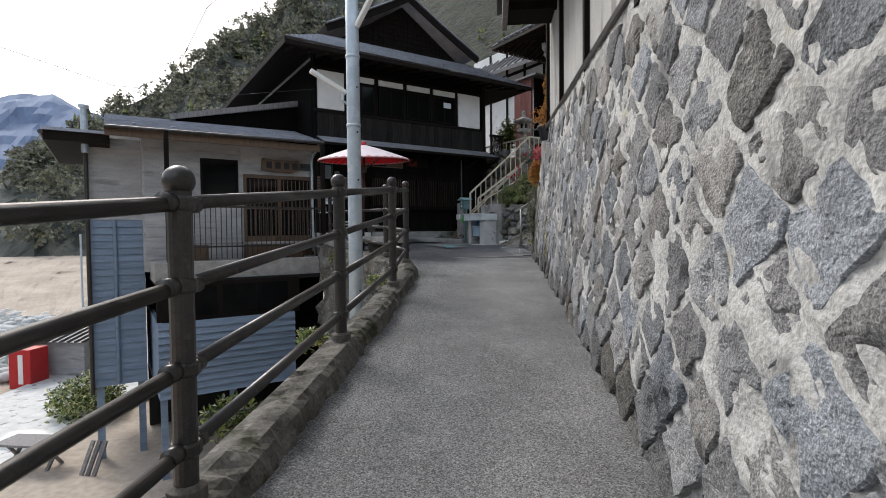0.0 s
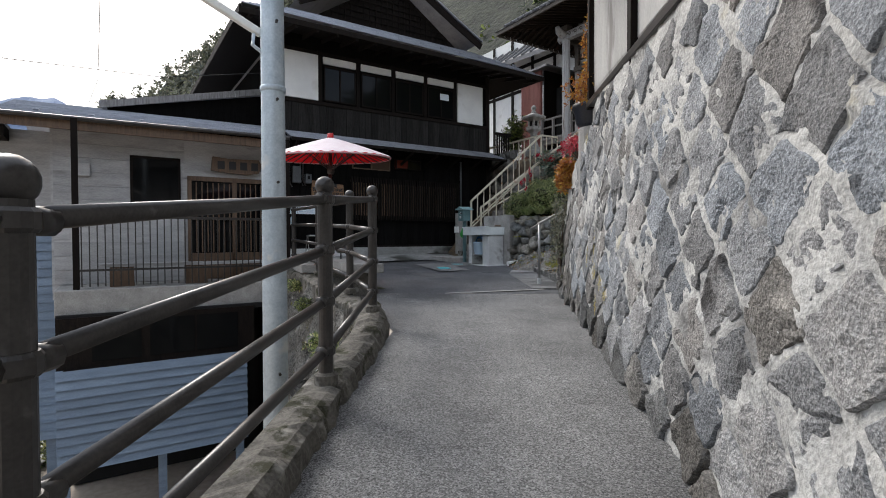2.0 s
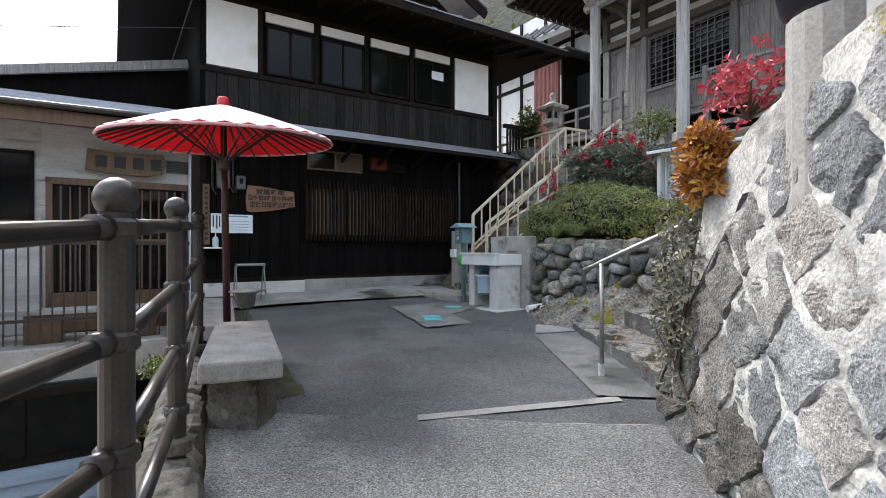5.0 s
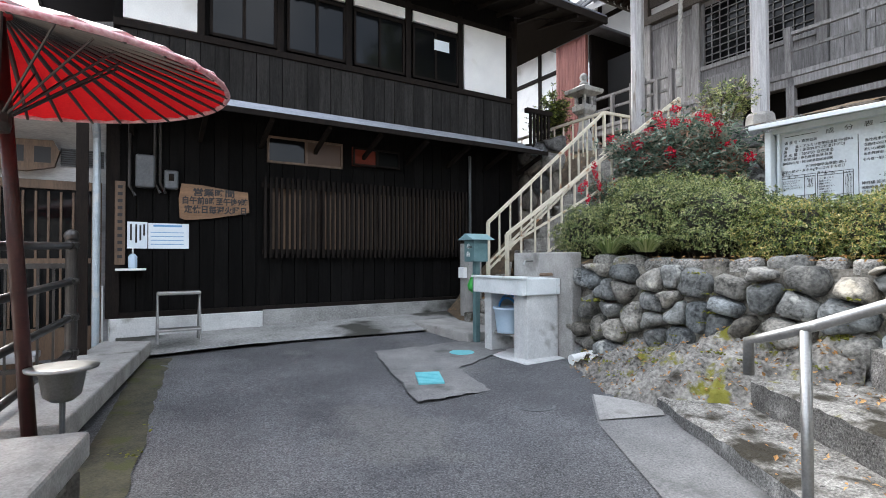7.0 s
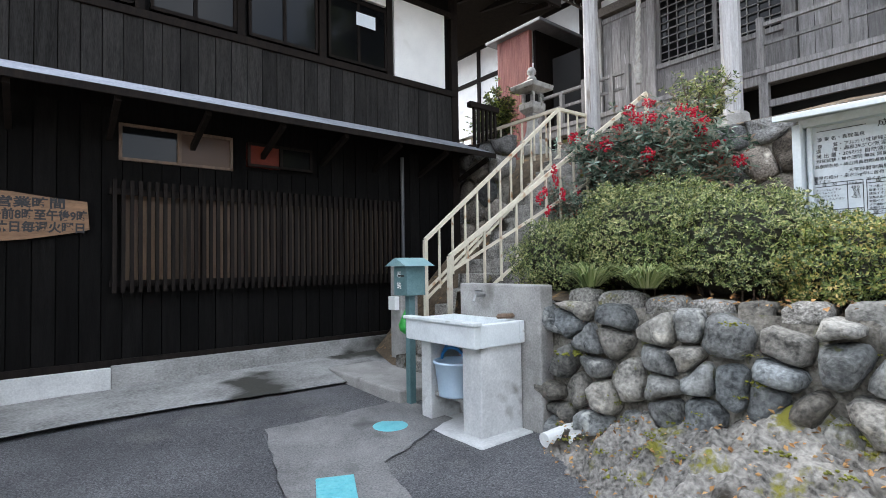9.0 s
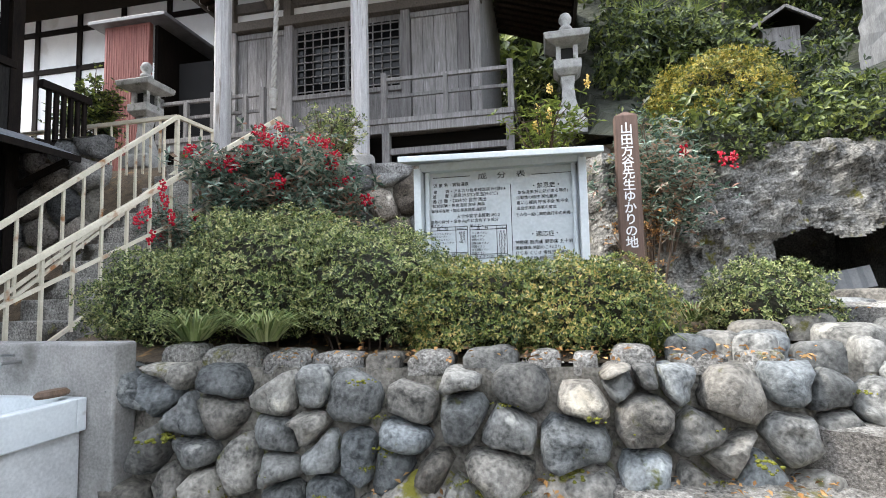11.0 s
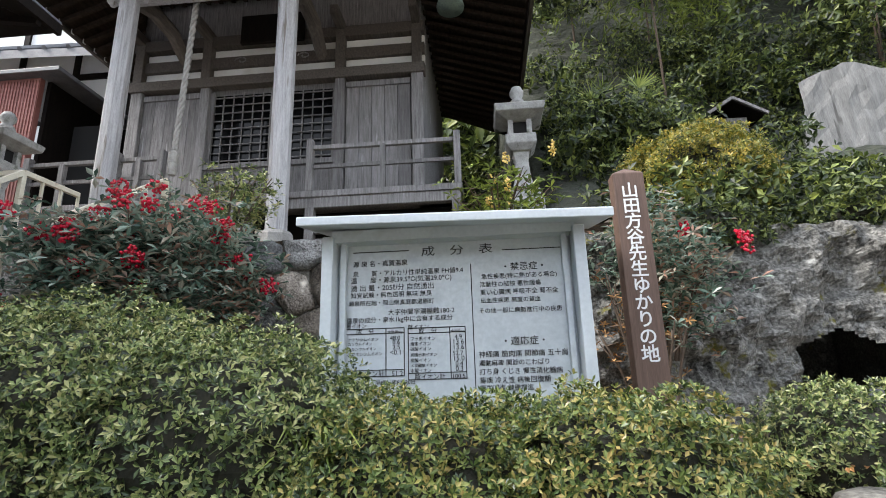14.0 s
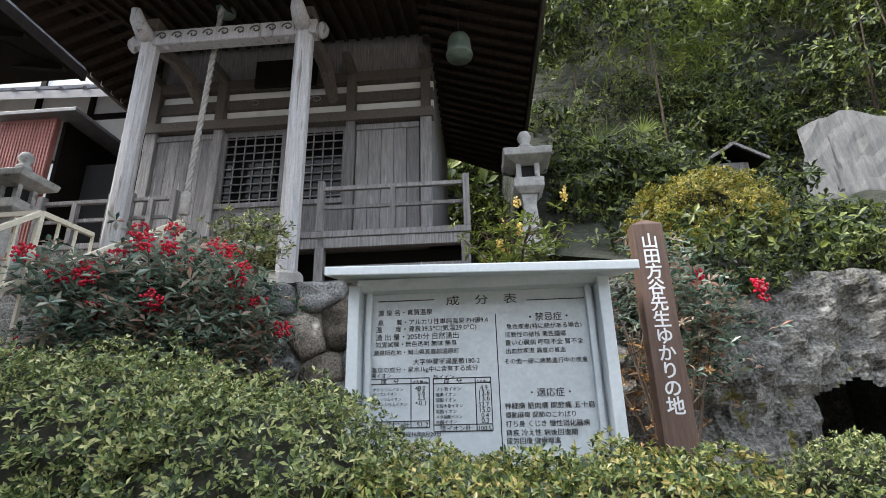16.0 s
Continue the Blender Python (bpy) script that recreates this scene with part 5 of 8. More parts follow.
structure("step_landing", Geo().add([(0.98, 12.88, 0.905), (1.46, 13.0, 0.92), (1.5, 13.28, 0.925), (1.04, 13.52, 0.92)], [(0, 1, 2, 3)]), CONCRETE, "pale concrete corner slab", category="pavement")
step_stone("stone_step", [(1.47, 13.2), (1.78, 10.35), (2.5, 10.4), (2.15, 13.3)], 0.7, 1.0, "worn grey stone step with moss", 1)
step_stone("stone_step", [(2.04, 12.98), (2.25, 10.4), (3.1, 10.5), (2.85, 13.3)], 0.9, 1.2, "worn grey stone step with moss and leaves", 5)
step_stone("stone_step", [(2.82, 13.42), (2.5, 11.4), (4.2, 10.9), (4.4, 13.0)], 1.0, 1.46, "broad grey stone slab with moss", 9)
step_stone("stone_step", [(3.5, 12.9), (3.5, 11.2), (5.2, 10.9), (5.2, 12.7)], 1.3, 1.72, "broad dark stone slab step", 14)
step_stone("stone_step", [(4.3, 12.75), (4.35, 11.0), (5.8, 10.9), (5.8, 12.5)], 1.5, 1.98, "broad dark stone slab step", 19)
step_stone("stone_step", [(5.0, 12.6), (5.1, 11.0), (6.6, 10.9), (6.5, 12.6)], 1.8, 2.22, "broad dark stone slab step", 23)

# stainless handrail
hand = thing("handrail", "stainless steel handrail on two sleeved posts", "handrail", (1.42, 11.05, 0.87), MW)
part("grip", Geo().tube([(1.28, 11.27, 1.6), (1.28, 11.27, 1.735), (1.33, 11.21, 1.76), (1.42, 11.08, 1.82), (1.86, 10.72, 2.07), (2.6, 10.15, 2.47)], 0.021, 14), STEEL, hand, smooth=True)
for x, y, z0, z1 in ((1.4, 11.1, 0.84, 1.8), (1.84, 10.74, 1.0, 2.05), (2.5, 10.23, 1.15, 2.4)):
    post = part("post", Geo().tube([(x, y, z0), (x, y, z1)], 0.019, 14), STEEL, hand, smooth=True)
    part("sleeve", Geo().tube([(x, y, z0 - 0.02), (x, y, z0 + 0.1)], 0.032, 14), CONCRETE_PALE, post)

# ---- temple stairs with cream railings ----
stairs = thing("temple_stairs", "mossy dark stone stairs up to the temple", "stairs", (3.6, -1.45, 1.0))
for k in range(17):
    u, z = 3.55 + 0.2 * k, 1.05 + 0.19 * (k + 1)
    part("step", Geo().box(u, -1.98, 0.9, u + 0.34, -0.9, z), STEP, stairs, bevel=0.015)
part("step", Geo().box(2.9, -1.95, 0.85, 3.6, -0.3, 1.1), CONCRETE, stairs, "low concrete step", bevel=0.02)
for name, w0, w1, u0, z0, u1, z1, count in (("stair_railing", -1.02, -1.06, 3.93, 2.62, 6.55, 4.72, 13), ("stair_railing", -1.74, -2.35, 3.72, 2.4, 6.85, 4.68, 15)):
    rail = thing(name, "cream painted iron stair railing streaked with rust", "railing", (u0, w0, z0 - 1.0), group="stair railings")
    part("top_rail", Geo().beam((u0, w0, z0), (u1, w1, z1), 0.045, 0.05), CREAM, rail, bevel=0.004)
    part("lower_rail", Geo().beam((u0 + 0.02, w0, z0 - 0.16 if w0 < -1.5 else z0 - 0.62), (u1, w1, z1 - 0.72), 0.03, 0.03), CREAM, rail)
    part("lower_rail", Geo().beam((u0 + 0.02, w0, z0 - 0.72), (u1, w1, z1 - 0.74), 0.03, 0.03), CREAM, rail)
    for k in range(count):
        f = k / (count - 1)
        u, w, z = u0 + (u1 - u0) * f, w0 + (w1 - w0) * f, z0 + (z1 - z0) * f
        thick = 0.045 if k in (0, count - 1) else 0.024
        part("baluster", Geo().beam((u, w, z - (1.0 if thick > 0.04 else 0.78)), (u, w, z), thick, thick), CREAM, rail)
upper_rail = thing("landing_railing", "cream painted iron railing on the stair landing", "railing", (6.6, 0.4, 4.3))
for a, b, c in (((6.55, -1.06, 4.72), (6.62, 1.8, 4.72), 12), ((6.55, -1.06, 4.72), (7.2, -1.1, 4.72), 4)):
    part("top_rail", Geo().beam(a, b, 0.045, 0.05), CREAM, upper_rail)
    for k in range(c):
        p = Vector(a).lerp(Vector(b), k / (c - 1))
        part("baluster", Geo().beam((p.x, p.y, 4.0), tuple(p), 0.024, 0.024), CREAM, upper_rail)

# ---- sink by the stairs ----
sink = thing("outdoor_sink", "pale stone basin on weathered concrete legs", "sink", (3.0, -2.75, 0.94))
part("leg", Geo().box(2.86, -2.5, 0.94, 3.3, -2.36, 1.68), CONCRETE_PALE, sink, "pale concrete leg", bevel=0.01)
part("leg", Geo().box(2.84, -3.16, 0.94, 3.3, -2.94, 1.68), CONCRETE_PALE, sink, "pale stained concrete leg", bevel=0.01)
part("back_panel", Geo().box(3.18, -3.0, 0.94, 3.32, -2.4, 1.68), CONCRETE, sink)
g = Geo()
g.box(2.74, -3.2, 1.66, 2.8, -2.3, 1.84)
g.box(3.24, -3.2, 1.66, 3.3, -2.3, 1.84)
g.box(2.8, -3.2, 1.66, 3.24, -3.14, 1.84)
g.box(2.8, -2.36, 1.66, 3.24, -2.3, 1.84)
g.box(2.8, -3.14, 1.66, 3.24, -2.36, 1.71)
part("basin", g, CERAMIC, sink, "pale speckled stone basin", bevel=0.008)
part("basin_rim", Geo().box(2.72, -3.22, 1.835, 2.81, -2.28, 1.862), CERAMIC, sink, bevel=0.006)
part("footing", Geo().box(2.72, -3.28, 0.88, 3.3, -2.3, 0.965), CONCRETE_PALE, sink, bevel=0.02)
part("splash_wall", Geo().box(3.31, -3.36, 0.9, 3.47, -2.38, 2.13), CONCRETE, sink, "weathered concrete wall behind the basin", bevel=0.015)
part("tap", Geo().tube([(3.31, -2.72, 2.03), (3.2, -2.72, 2.03), (3.17, -2.72, 1.98)], 0.012, 8), STEEL, sink, "chrome tap")
part("tap_handle", Geo().tube([(3.24, -2.76, 2.07), (3.24, -2.68, 2.07)], 0.009, 8), STEEL, sink)
brush = thing("scrub_brush", "brown bristle brush on the basin rim", "brush", (3.18, -3.12, 1.862))
part("bristles", Geo().lathe((3.18, -3.1, 1.862), [(0.09, 0), (0.1, 0.015), (0.08, 0.035)], 12, 0.5), BROWN_WOOD, brush)
bucket = thing("bucket", "pale blue plastic bucket with a blue handle", "bucket", (2.98, -2.7, 1.2))
part("pail", Geo().lathe((2.96, -2.71, 1.2), [(0.14, 0.0), (0.145, 0.02), (0.175, 0.27), (0.187, 0.275), (0.187, 0.295), (0.17, 0.295), (0.135, 0.03)], 24), PALE_PLASTIC, bucket, smooth=True)
part("handle", Geo().tube([(2.96, -2.71 + 0.18 * math.cos(a), 1.48 + 0.16 * math.sin(a)) for a in np.linspace(0, math.pi, 12)], 0.008, 6), BLUE_PLASTIC, bucket, "blue plastic handle")
part("inner_bucket", Geo().tube([(2.94, -2.71 + 0.155 * math.cos(a), 1.49 + 0.11 * math.sin(a)) for a in np.linspace(0, math.pi, 12)], 0.014, 6), BLUE_PLASTIC, bucket, "blue plastic rim")
part("shelf", Geo().box(2.9, -2.94, 1.17, 3.2, -2.5, 1.2), CONCRETE, sink)

# ---- offering box on a post ----
box = thing("offering_box", "teal painted offering box on a steel post", "box", (3.0, -2.0, 0.95))
part("post", Geo().box(2.965, -2.035, 0.95, 3.035, -1.965, 2.05), TEAL, box, bevel=0.006)
body = part("body", Geo().box(2.88, -2.12, 2.02, 3.1, -1.9, 2.3), TEAL, box, bevel=0.008)
part("lid", Geo().add([(2.82, -2.19, 2.3), (3.16, -2.19, 2.3), (3.16, -1.83, 2.3), (2.82, -1.83, 2.3), (2.82, -2.01, 2.38), (3.16, -2.01, 2.38)], [(0, 1, 5, 4), (2, 3, 4, 5), (0, 4, 3), (1, 2, 5), (3, 2, 1, 0)]), TEAL_PALE, box, "pale teal pitched roof")
part("coin_slot", Geo().box(2.875, -2.08, 2.2, 2.882, -1.98, 2.215), INK, body)
writing("奉", 0.075, (2.876, -1.96, 2.19), FACE_OUT_U, WHITE_INK, box)
writing("納", 0.075, (2.876, -1.96, 2.09), FACE_OUT_U, WHITE_INK, box)
block = thing("concrete_pillar", "grey concrete block pillar with a switch box", "pillar", (3.9, -0.6, 1.0))
part("pillar", Geo().box(3.75, -0.75, 1.0, 4.0, -0.5, 2.3), CONCRETE, block, bevel=0.01)
part("switch_box", Geo().box(3.68, -0.7, 1.75, 3.75, -0.55, 1.92), WHITE_PAINT, block, bevel=0.008)
bag = thing("green_bag", "green net bag hanging by the offering box", "bag", (3.15, -1.72, 1.75))
part("net", Geo().lathe((3.15, -1.72, 1.6), [(0.02, 0), (0.07, 0.04), (0.085, 0.1), (0.05, 0.18), (0.012, 0.26)], 12), material("green_net", (0.03, 0.32, 0.05), (0.06, 0.45, 0.08), 20, 0.5, 0.3), bag, smooth=True)

# ---- covers in the pavement ----
cover = thing("square_cover", "pale cyan square metal cover in the concrete", "cover", (1.7, -3.15, 0.93))
a, b = at_b(1.58, -2.95), at_b(1.83, -3.05)
part("plate", Geo().prism([(1.58, -2.94), (1.4, -3.34), (1.62, -3.43), (1.8, -3.04)], 0.925, 0.946), CYAN, cover, bevel=0.004)
for k in range(8):
    part("tread_bar", Geo().beam((1.41 + 0.022 * k, -3.32 + 0.05 * k, 0.946), (1.61 + 0.022 * k, -3.4 + 0.05 * k, 0.946), 0.012, 0.006), CYAN, cover)
cover = thing("round_cover", "cyan round valve cover in the concrete", "cover", (2.5, -2.4, 0.95))
part("plate", Geo().lathe((2.5, -2.4, 0.955), [(0.15, 0), (0.15, 0.012), (0.135, 0.016)], 24), CYAN, cover)
cover = thing("iron_cover", "grey cast iron manhole cover in the asphalt", "cover", (1.92, -4.29, 0.89))
part("plate", Geo().lathe((1.92, -4.29, 0.885), [(0.17, 0), (0.17, 0.014), (0.15, 0.014), (0.145, 0.01), (0.02, 0.01)], 24), PLASTIC_GREY, cover)
pipe = thing("drain_pipe", "white plastic drain pipe end with cement", "pipe", (3.25, -3.55, 0.98))
part("pipe", Geo().tube([(3.1, -3.55, 1.0), (3.5, -3.6, 1.04)], 0.055, 14), WHITE_PAINT, pipe)
part("cement", Geo().ball((3.35, -3.72, 0.97), 0.17, 10, 0.6), CONCRETE_PALE, pipe, smooth=True)

# ---- notice board in a roofed frame ----
board = thing("notice_board", "white painted roofed notice board with black lettering", "notice board", (4.8, -5.38, 1.95))
part("panel", Geo().box(4.73, -6.0, 2.3, 4.78, -4.74, 3.34), BOARD_WHITE, board)
for w in (-4.8, -6.02):
    side = part("side_board", Geo().add([(4.6, w + s, z) for z in (1.95, 3.31) for s in (0.0, 0.055)] + [(4.84, w + s, z) for z in (1.95, 3.36) for s in (0.0, 0.055)], [(0, 2, 3, 1), (4, 5, 7, 6), (0, 1, 5, 4), (2, 6, 7, 3), (0, 4, 6, 2), (1, 3, 7, 5)]), BOARD_WHITE, board, bevel=0.004)
    part("inner_batten", Geo().box(4.68, w + (0.075 if w < -5 else -0.045), 2.0, 4.72, w + (0.1 if w < -5 else -0.02), 3.34), BOARD_WHITE, side)
part("header", Geo().box(4.64, -5.98, 3.29, 4.8, -4.78, 3.35), BOARD_WHITE, board)
part("board_roof", Geo().add([(4.46, -6.13, 3.3), (4.46, -4.66, 3.33), (5.0, -4.66, 3.43), (5.0, -6.13, 3.4), (4.46, -6.13, 3.345), (4.46, -4.66, 3.375), (5.0, -4.66, 3.47), (5.0, -6.13, 3.44)], [(3, 2, 1, 0), (4, 5, 6, 7), (0, 1, 5, 4), (1, 2, 6, 5), (2, 3, 7, 6), (3, 0, 4, 7)]), BOARD_WHITE, board, "white board roof", bevel=0.006)
BOARD_TEXT = [
    ("成　分　表", -5.220, 3.240, 0.360),
    ("源 泉 名・真賀温泉", -4.870, 3.195, 0.280),
    ("泉　　質・アルカリ性単純温泉 PH値9.4", -4.870, 3.145, 0.560),
    ("温　　度・源泉39.5℃(気温29.0℃)", -4.860, 3.110, 0.510),
    ("湧 出 量・205ℓ/分 自然湧出", -4.860, 3.070, 0.420),
    ("知覚試験・無色透明 無味 無臭", -4.860, 3.035, 0.410),
    ("源泉所在地・岡山県真庭郡湯原町", -4.850, 2.995, 0.430),
    ("大字仲間字湯屋敷180-2", -5.050, 2.945, 0.330),
    ("温泉の成分・泉水1kg中に含有する成分", -4.840, 2.910, 0.530),
    ("陽イオン", -4.840, 2.885, 0.100),
    ("陰イオン", -5.150, 2.870, 0.100),
    ("ナトリウムイオン", -4.850, 2.820, 0.150),
    ("カリウムイオン", -4.850, 2.800, 0.120),
    ("カルシウムイオン", -4.850, 2.775, 0.140),
    ("マグネシウムイオン", -4.850, 2.750, 0.170),
    ("48.0", -5.060, 2.820, 0.050),
    ("0.6", -5.072, 2.800, 0.036),
    ("2.5", -5.072, 2.775, 0.036),
    ("<0.1", -5.060, 2.750, 0.050),
    ("成　分", -4.890, 2.853, 0.090),
    ("含有量mg", -5.047, 2.853, 0.075),
    ("成　分", -5.200, 2.848, 0.090),
    ("含有量mg", -5.360, 2.848, 0.065),
    ("4.9", -5.377, 2.815, 0.036),
    ("塩素イオン", -5.160, 2.790, 0.100),
    ("13.6", -5.365, 2.790, 0.050),
    ("硫酸イオン", -5.160, 2.765, 0.100),
    ("13.6", -5.365, 2.765, 0.050),
    ("炭酸イオン", -5.160, 2.712, 0.100),
    ("15.0", -5.365, 2.712, 0.050),
    ("メタ硼酸イオン", -5.160, 2.688, 0.125),
    ("0.4", -5.377, 2.688, 0.036),
    ("水酸イオン", -5.160, 2.664, 0.100),
    ("0.3", -5.377, 2.664, 0.036),
    ("陽イオン計　51.2", -4.870, 2.650, 0.250),
    ("フッ素イオン", -5.160, 2.815, 0.120),
    ("炭酸水素イオン", -5.160, 2.738, 0.130),
    ("52.7", -5.365, 2.738, 0.050),
    ("陰イオン計　100.5", -5.180, 2.630, 0.240),
    ("分析年月日・平成16年8月20日", -4.830, 2.610, 0.350),
    ("・禁忌症・", -5.620, 3.145, 0.190),
    ("急性疾患(特に熱がある場合)", -5.520, 3.105, 0.370),
    ("活動性の結核 悪性腫瘍", -5.510, 3.065, 0.300),
    ("重い心臓病 呼吸不全 腎不全", -5.510, 3.025, 0.380),
    ("出血性疾患 高度の貧血", -5.510, 2.985, 0.290),
    ("その他一般に病勢進行中の疾患", -5.500, 2.935, 0.400),
    ("・適応症・", -5.600, 2.780, 0.190),
    ("神経痛 筋肉痛 関節痛 五十肩", -5.490, 2.725, 0.420),
    ("運動麻痺 関節のこわばり", -5.490, 2.685, 0.330),
    ("打ち身 くじき 慢性消化器病", -5.490, 2.645, 0.390),
    ("痔疾 冷え性 病後回復期", -5.490, 2.605, 0.330),
    ("疲労回復 健康増進", -5.490, 2.570, 0.250),
]
for text, w, z, width in BOARD_TEXT:
    ob = writing(text, 0.05, (4.7265, w, z - 0.014), FACE_OUT_U, INK, board)
    xs = [v.co.x for v in ob.data.vertices]
    s = width / max(0.01, max(xs) - min(xs))
    ob.data.transform(Matrix.Diagonal((s, min(s, 1.1), 1, 1)))
for z, w0, w1 in ((3.255, -4.87, -5.16), (3.235, -5.63, -5.92), (2.865, -4.84, -5.13), (2.84, -4.84, -5.13), (2.665, -4.84, -5.13), (2.635, -4.84, -5.13), (2.86, -5.15, -5.43), (2.835, -5.15, -5.43), (2.645, -5.15, -5.43), (2.615, -5.15, -5.43)):
    part("table_line", Geo().box(4.7265, w1, z - 0.002, 4.73, w0, z + 0.002), INK, board)
for w, z0, z1 in ((-5.47, 2.35, 3.17), (-4.84, 2.635, 2.865), (-5.04, 2.635, 2.865), (-5.13, 2.635, 2.865), (-5.15, 2.615, 2.86), (-5.355, 2.615, 2.86), (-5.43, 2.615, 2.86)):
    part("table_line", Geo().box(4.7265, w - 0.002, z0, 4.73, w + 0.002, z1), INK, board)

# ---- wooden marker post ----
stake = thing("marker_post", "brown wooden marker post with white brushed characters", "post", (5.02, -6.36, 1.9))
part("shaft", Geo().add([(5.0 + x, -6.36 + y, z) for z in (1.7, 3.7) for x, y in ((-0.05, -0.085), (0.05, -0.085), (0.05, 0.085), (-0.05, 0.085))] + [(5.0, -6.36, 3.745)], [(0, 1, 5, 4), (1, 2, 6, 5), (2, 3, 7, 6), (3, 0, 4, 7), (4, 5, 8), (5, 6, 8), (6, 7, 8), (7, 4, 8), (3, 2, 1, 0)]), STAKE_WOOD, stake, bevel=0.006)
for k, ch in enumerate("山田方谷先生ゆかりの地"):
    writing(ch, 0.094, (4.947, -6.311, 3.56 - 0.0885 * k), FACE_OUT_U, WHITE_INK, stake, bold=0.0015)

# ---- stone lanterns ----
def stone_lantern(u, w, z, s, label):
    ob = thing("stone_lantern", label, "stone lantern", (u, w, z), group="stone lanterns")
    part("base", Geo().lathe((u, w, z), [(0.36 * s, 0), (0.36 * s, 0.22 * s), (0.3 * s, 0.25 * s), (0.3 * s, 0.38 * s)], 4, turn=math.pi / 4), LANTERN_STONE, ob, bevel=0.012)
    part("shaft", Geo().lathe((u, w, z), [(0.22 * s, 0.38 * s), (0.15 * s, 0.6 * s), (0.13 * s, 0.82 * s), (0.17 * s, 0.98 * s)], 4, turn=math.pi / 4), LANTERN_STONE, ob, bevel=0.012)
    part("platform", Geo().lathe((u, w, z), [(0.2 * s, 0.97 * s), (0.3 * s, 1.06 * s), (0.3 * s, 1.2 * s)], 4, turn=math.pi / 4), LANTERN_STONE, ob, bevel=0.012)
    # the near-black box paints the shade inside the lantern
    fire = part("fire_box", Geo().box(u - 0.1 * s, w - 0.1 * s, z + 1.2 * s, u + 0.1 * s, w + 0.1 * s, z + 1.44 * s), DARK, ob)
    for a, b in ((-1, -1), (1, -1), (1, 1), (-1, 1)):
        part("corner_pier", Geo().box(u + a * 0.13 * s - 0.035 * s, w + b * 0.13 * s - 0.035 * s, z + 1.2 * s, u + a * 0.13 * s + 0.035 * s, w + b * 0.13 * s + 0.035 * s, z + 1.44 * s), LANTERN_STONE, fire)
    part("cap", Geo().lathe((u, w, z), [(0.2 * s, 1.42 * s), (0.47 * s, 1.5 * s), (0.5 * s, 1.6 * s), (0.3 * s, 1.66 * s), (0.13 * s, 1.74 * s)], 4, turn=math.pi / 4), LANTERN_STONE, ob, "flared square stone cap", bevel=0.012)
    part("finial", Geo().lathe((u, w, z), [(0.12 * s, 1.73 * s), (0.1 * s, 1.8 * s), (0.06 * s, 1.84 * s), (0.1 * s, 1.9 * s), (0.105 * s, 1.95 * s), (0.07 * s, 2.02 * s), (0.01, 2.05 * s)], 14), LANTERN_STONE, ob, smooth=True)
    return ob


stone_lantern(8.68, -6.13, 4.63, 0.96, "tall grey stone lantern with a flared cap")
stone_lantern(7.6, 0.38, 4.35, 0.85, "grey stone lantern beside the stairs")

# ---- temple hall ----
hall = thing("temple_hall", "weathered grey timber temple hall with deep eaves", "temple", (9, -2.2, 4.3))
for w in (-0.62, -3.0):
    part("porch_pillar", Geo().lathe((8.1, w, 4.45), [(0.135, 0), (0.135, 3.72)], 8, turn=math.pi / 8), PILLAR_WOOD, hall, "pale chamfered porch pillar")
    part("pad_stone", Geo().lathe((8.1, w, 4.2), [(0.24, 0), (0.22, 0.2), (0.18, 0.25)], 8), CONCRETE, hall)
    for s in (-1, 1):
        part("bracket_nose", Geo().lathe((8.1 - 0.0, w + s * 0.26, 8.12), [(0.03, -0.1), (0.09, -0.02), (0.1, 0.06), (0.05, 0.16)], 8), PILLAR_WOOD, hall, smooth=True)
    part("bracket_nose", Geo().tube([(8.1, w, 8.2), (7.9, w, 8.2), (7.75, w, 8.28), (7.68, w, 8.42)], [0.12, 0.13, 0.11, 0.06], 8), PILLAR_WOOD, hall, smooth=True)
    part("capital", Geo().box(7.96, w - 0.16, 8.3, 8.24, w + 0.16, 8.5), BEAM_WOOD, hall, bevel=0.02)
    part("tie_beam", Geo().tube([(8.15, w, 8.15), (8.6, w, 8.32), (9.1, w, 8.3), (9.6, w, 8.0)], [0.1, 0.12, 0.12, 0.1], 6), BEAM_WOOD, hall)
beam = part("porch_beam", Geo().box(8.0, -3.2, 8.05, 8.2, -0.42, 8.3), PILLAR_WOOD, hall, "carved porch beam", bevel=0.02)
for k in range(9):
    w = -0.85 - k * 0.24
    part("carved_scroll", Geo().tube([(7.99, w + 0.085 * math.cos(a) * (1 - a / 9), 8.18 + 0.075 * math.sin(a) * (1 - a / 9)) for a in np.linspace(0, 7, 14)], 0.011, 5), BEAM_WOOD, beam)
# wall of the hall, facing the stairs
part("wall", Geo().box(9.66, -4.7, 5.0, 9.8, 0.3, 9.4), GREY_WOOD, hall)
part("wall", Geo().box(9.66, -4.7, 5.0, 14, -4.56, 9.2), GREY_WOOD, hall, "weathered side boards")
part("wall", Geo().box(9.66, 0.16, 5.0, 14, 0.3, 9.2), GREY_WOOD, hall)
for w, wide in ((0.22, 0.2), (-1.0, 0.16), (-3.33, 0.17), (-4.62, 0.19)):
    part("column", Geo().box(9.54, w - wide / 2, 5.1, 9.7, w + wide / 2, 7.6), GREY_WOOD, hall, bevel=0.01)
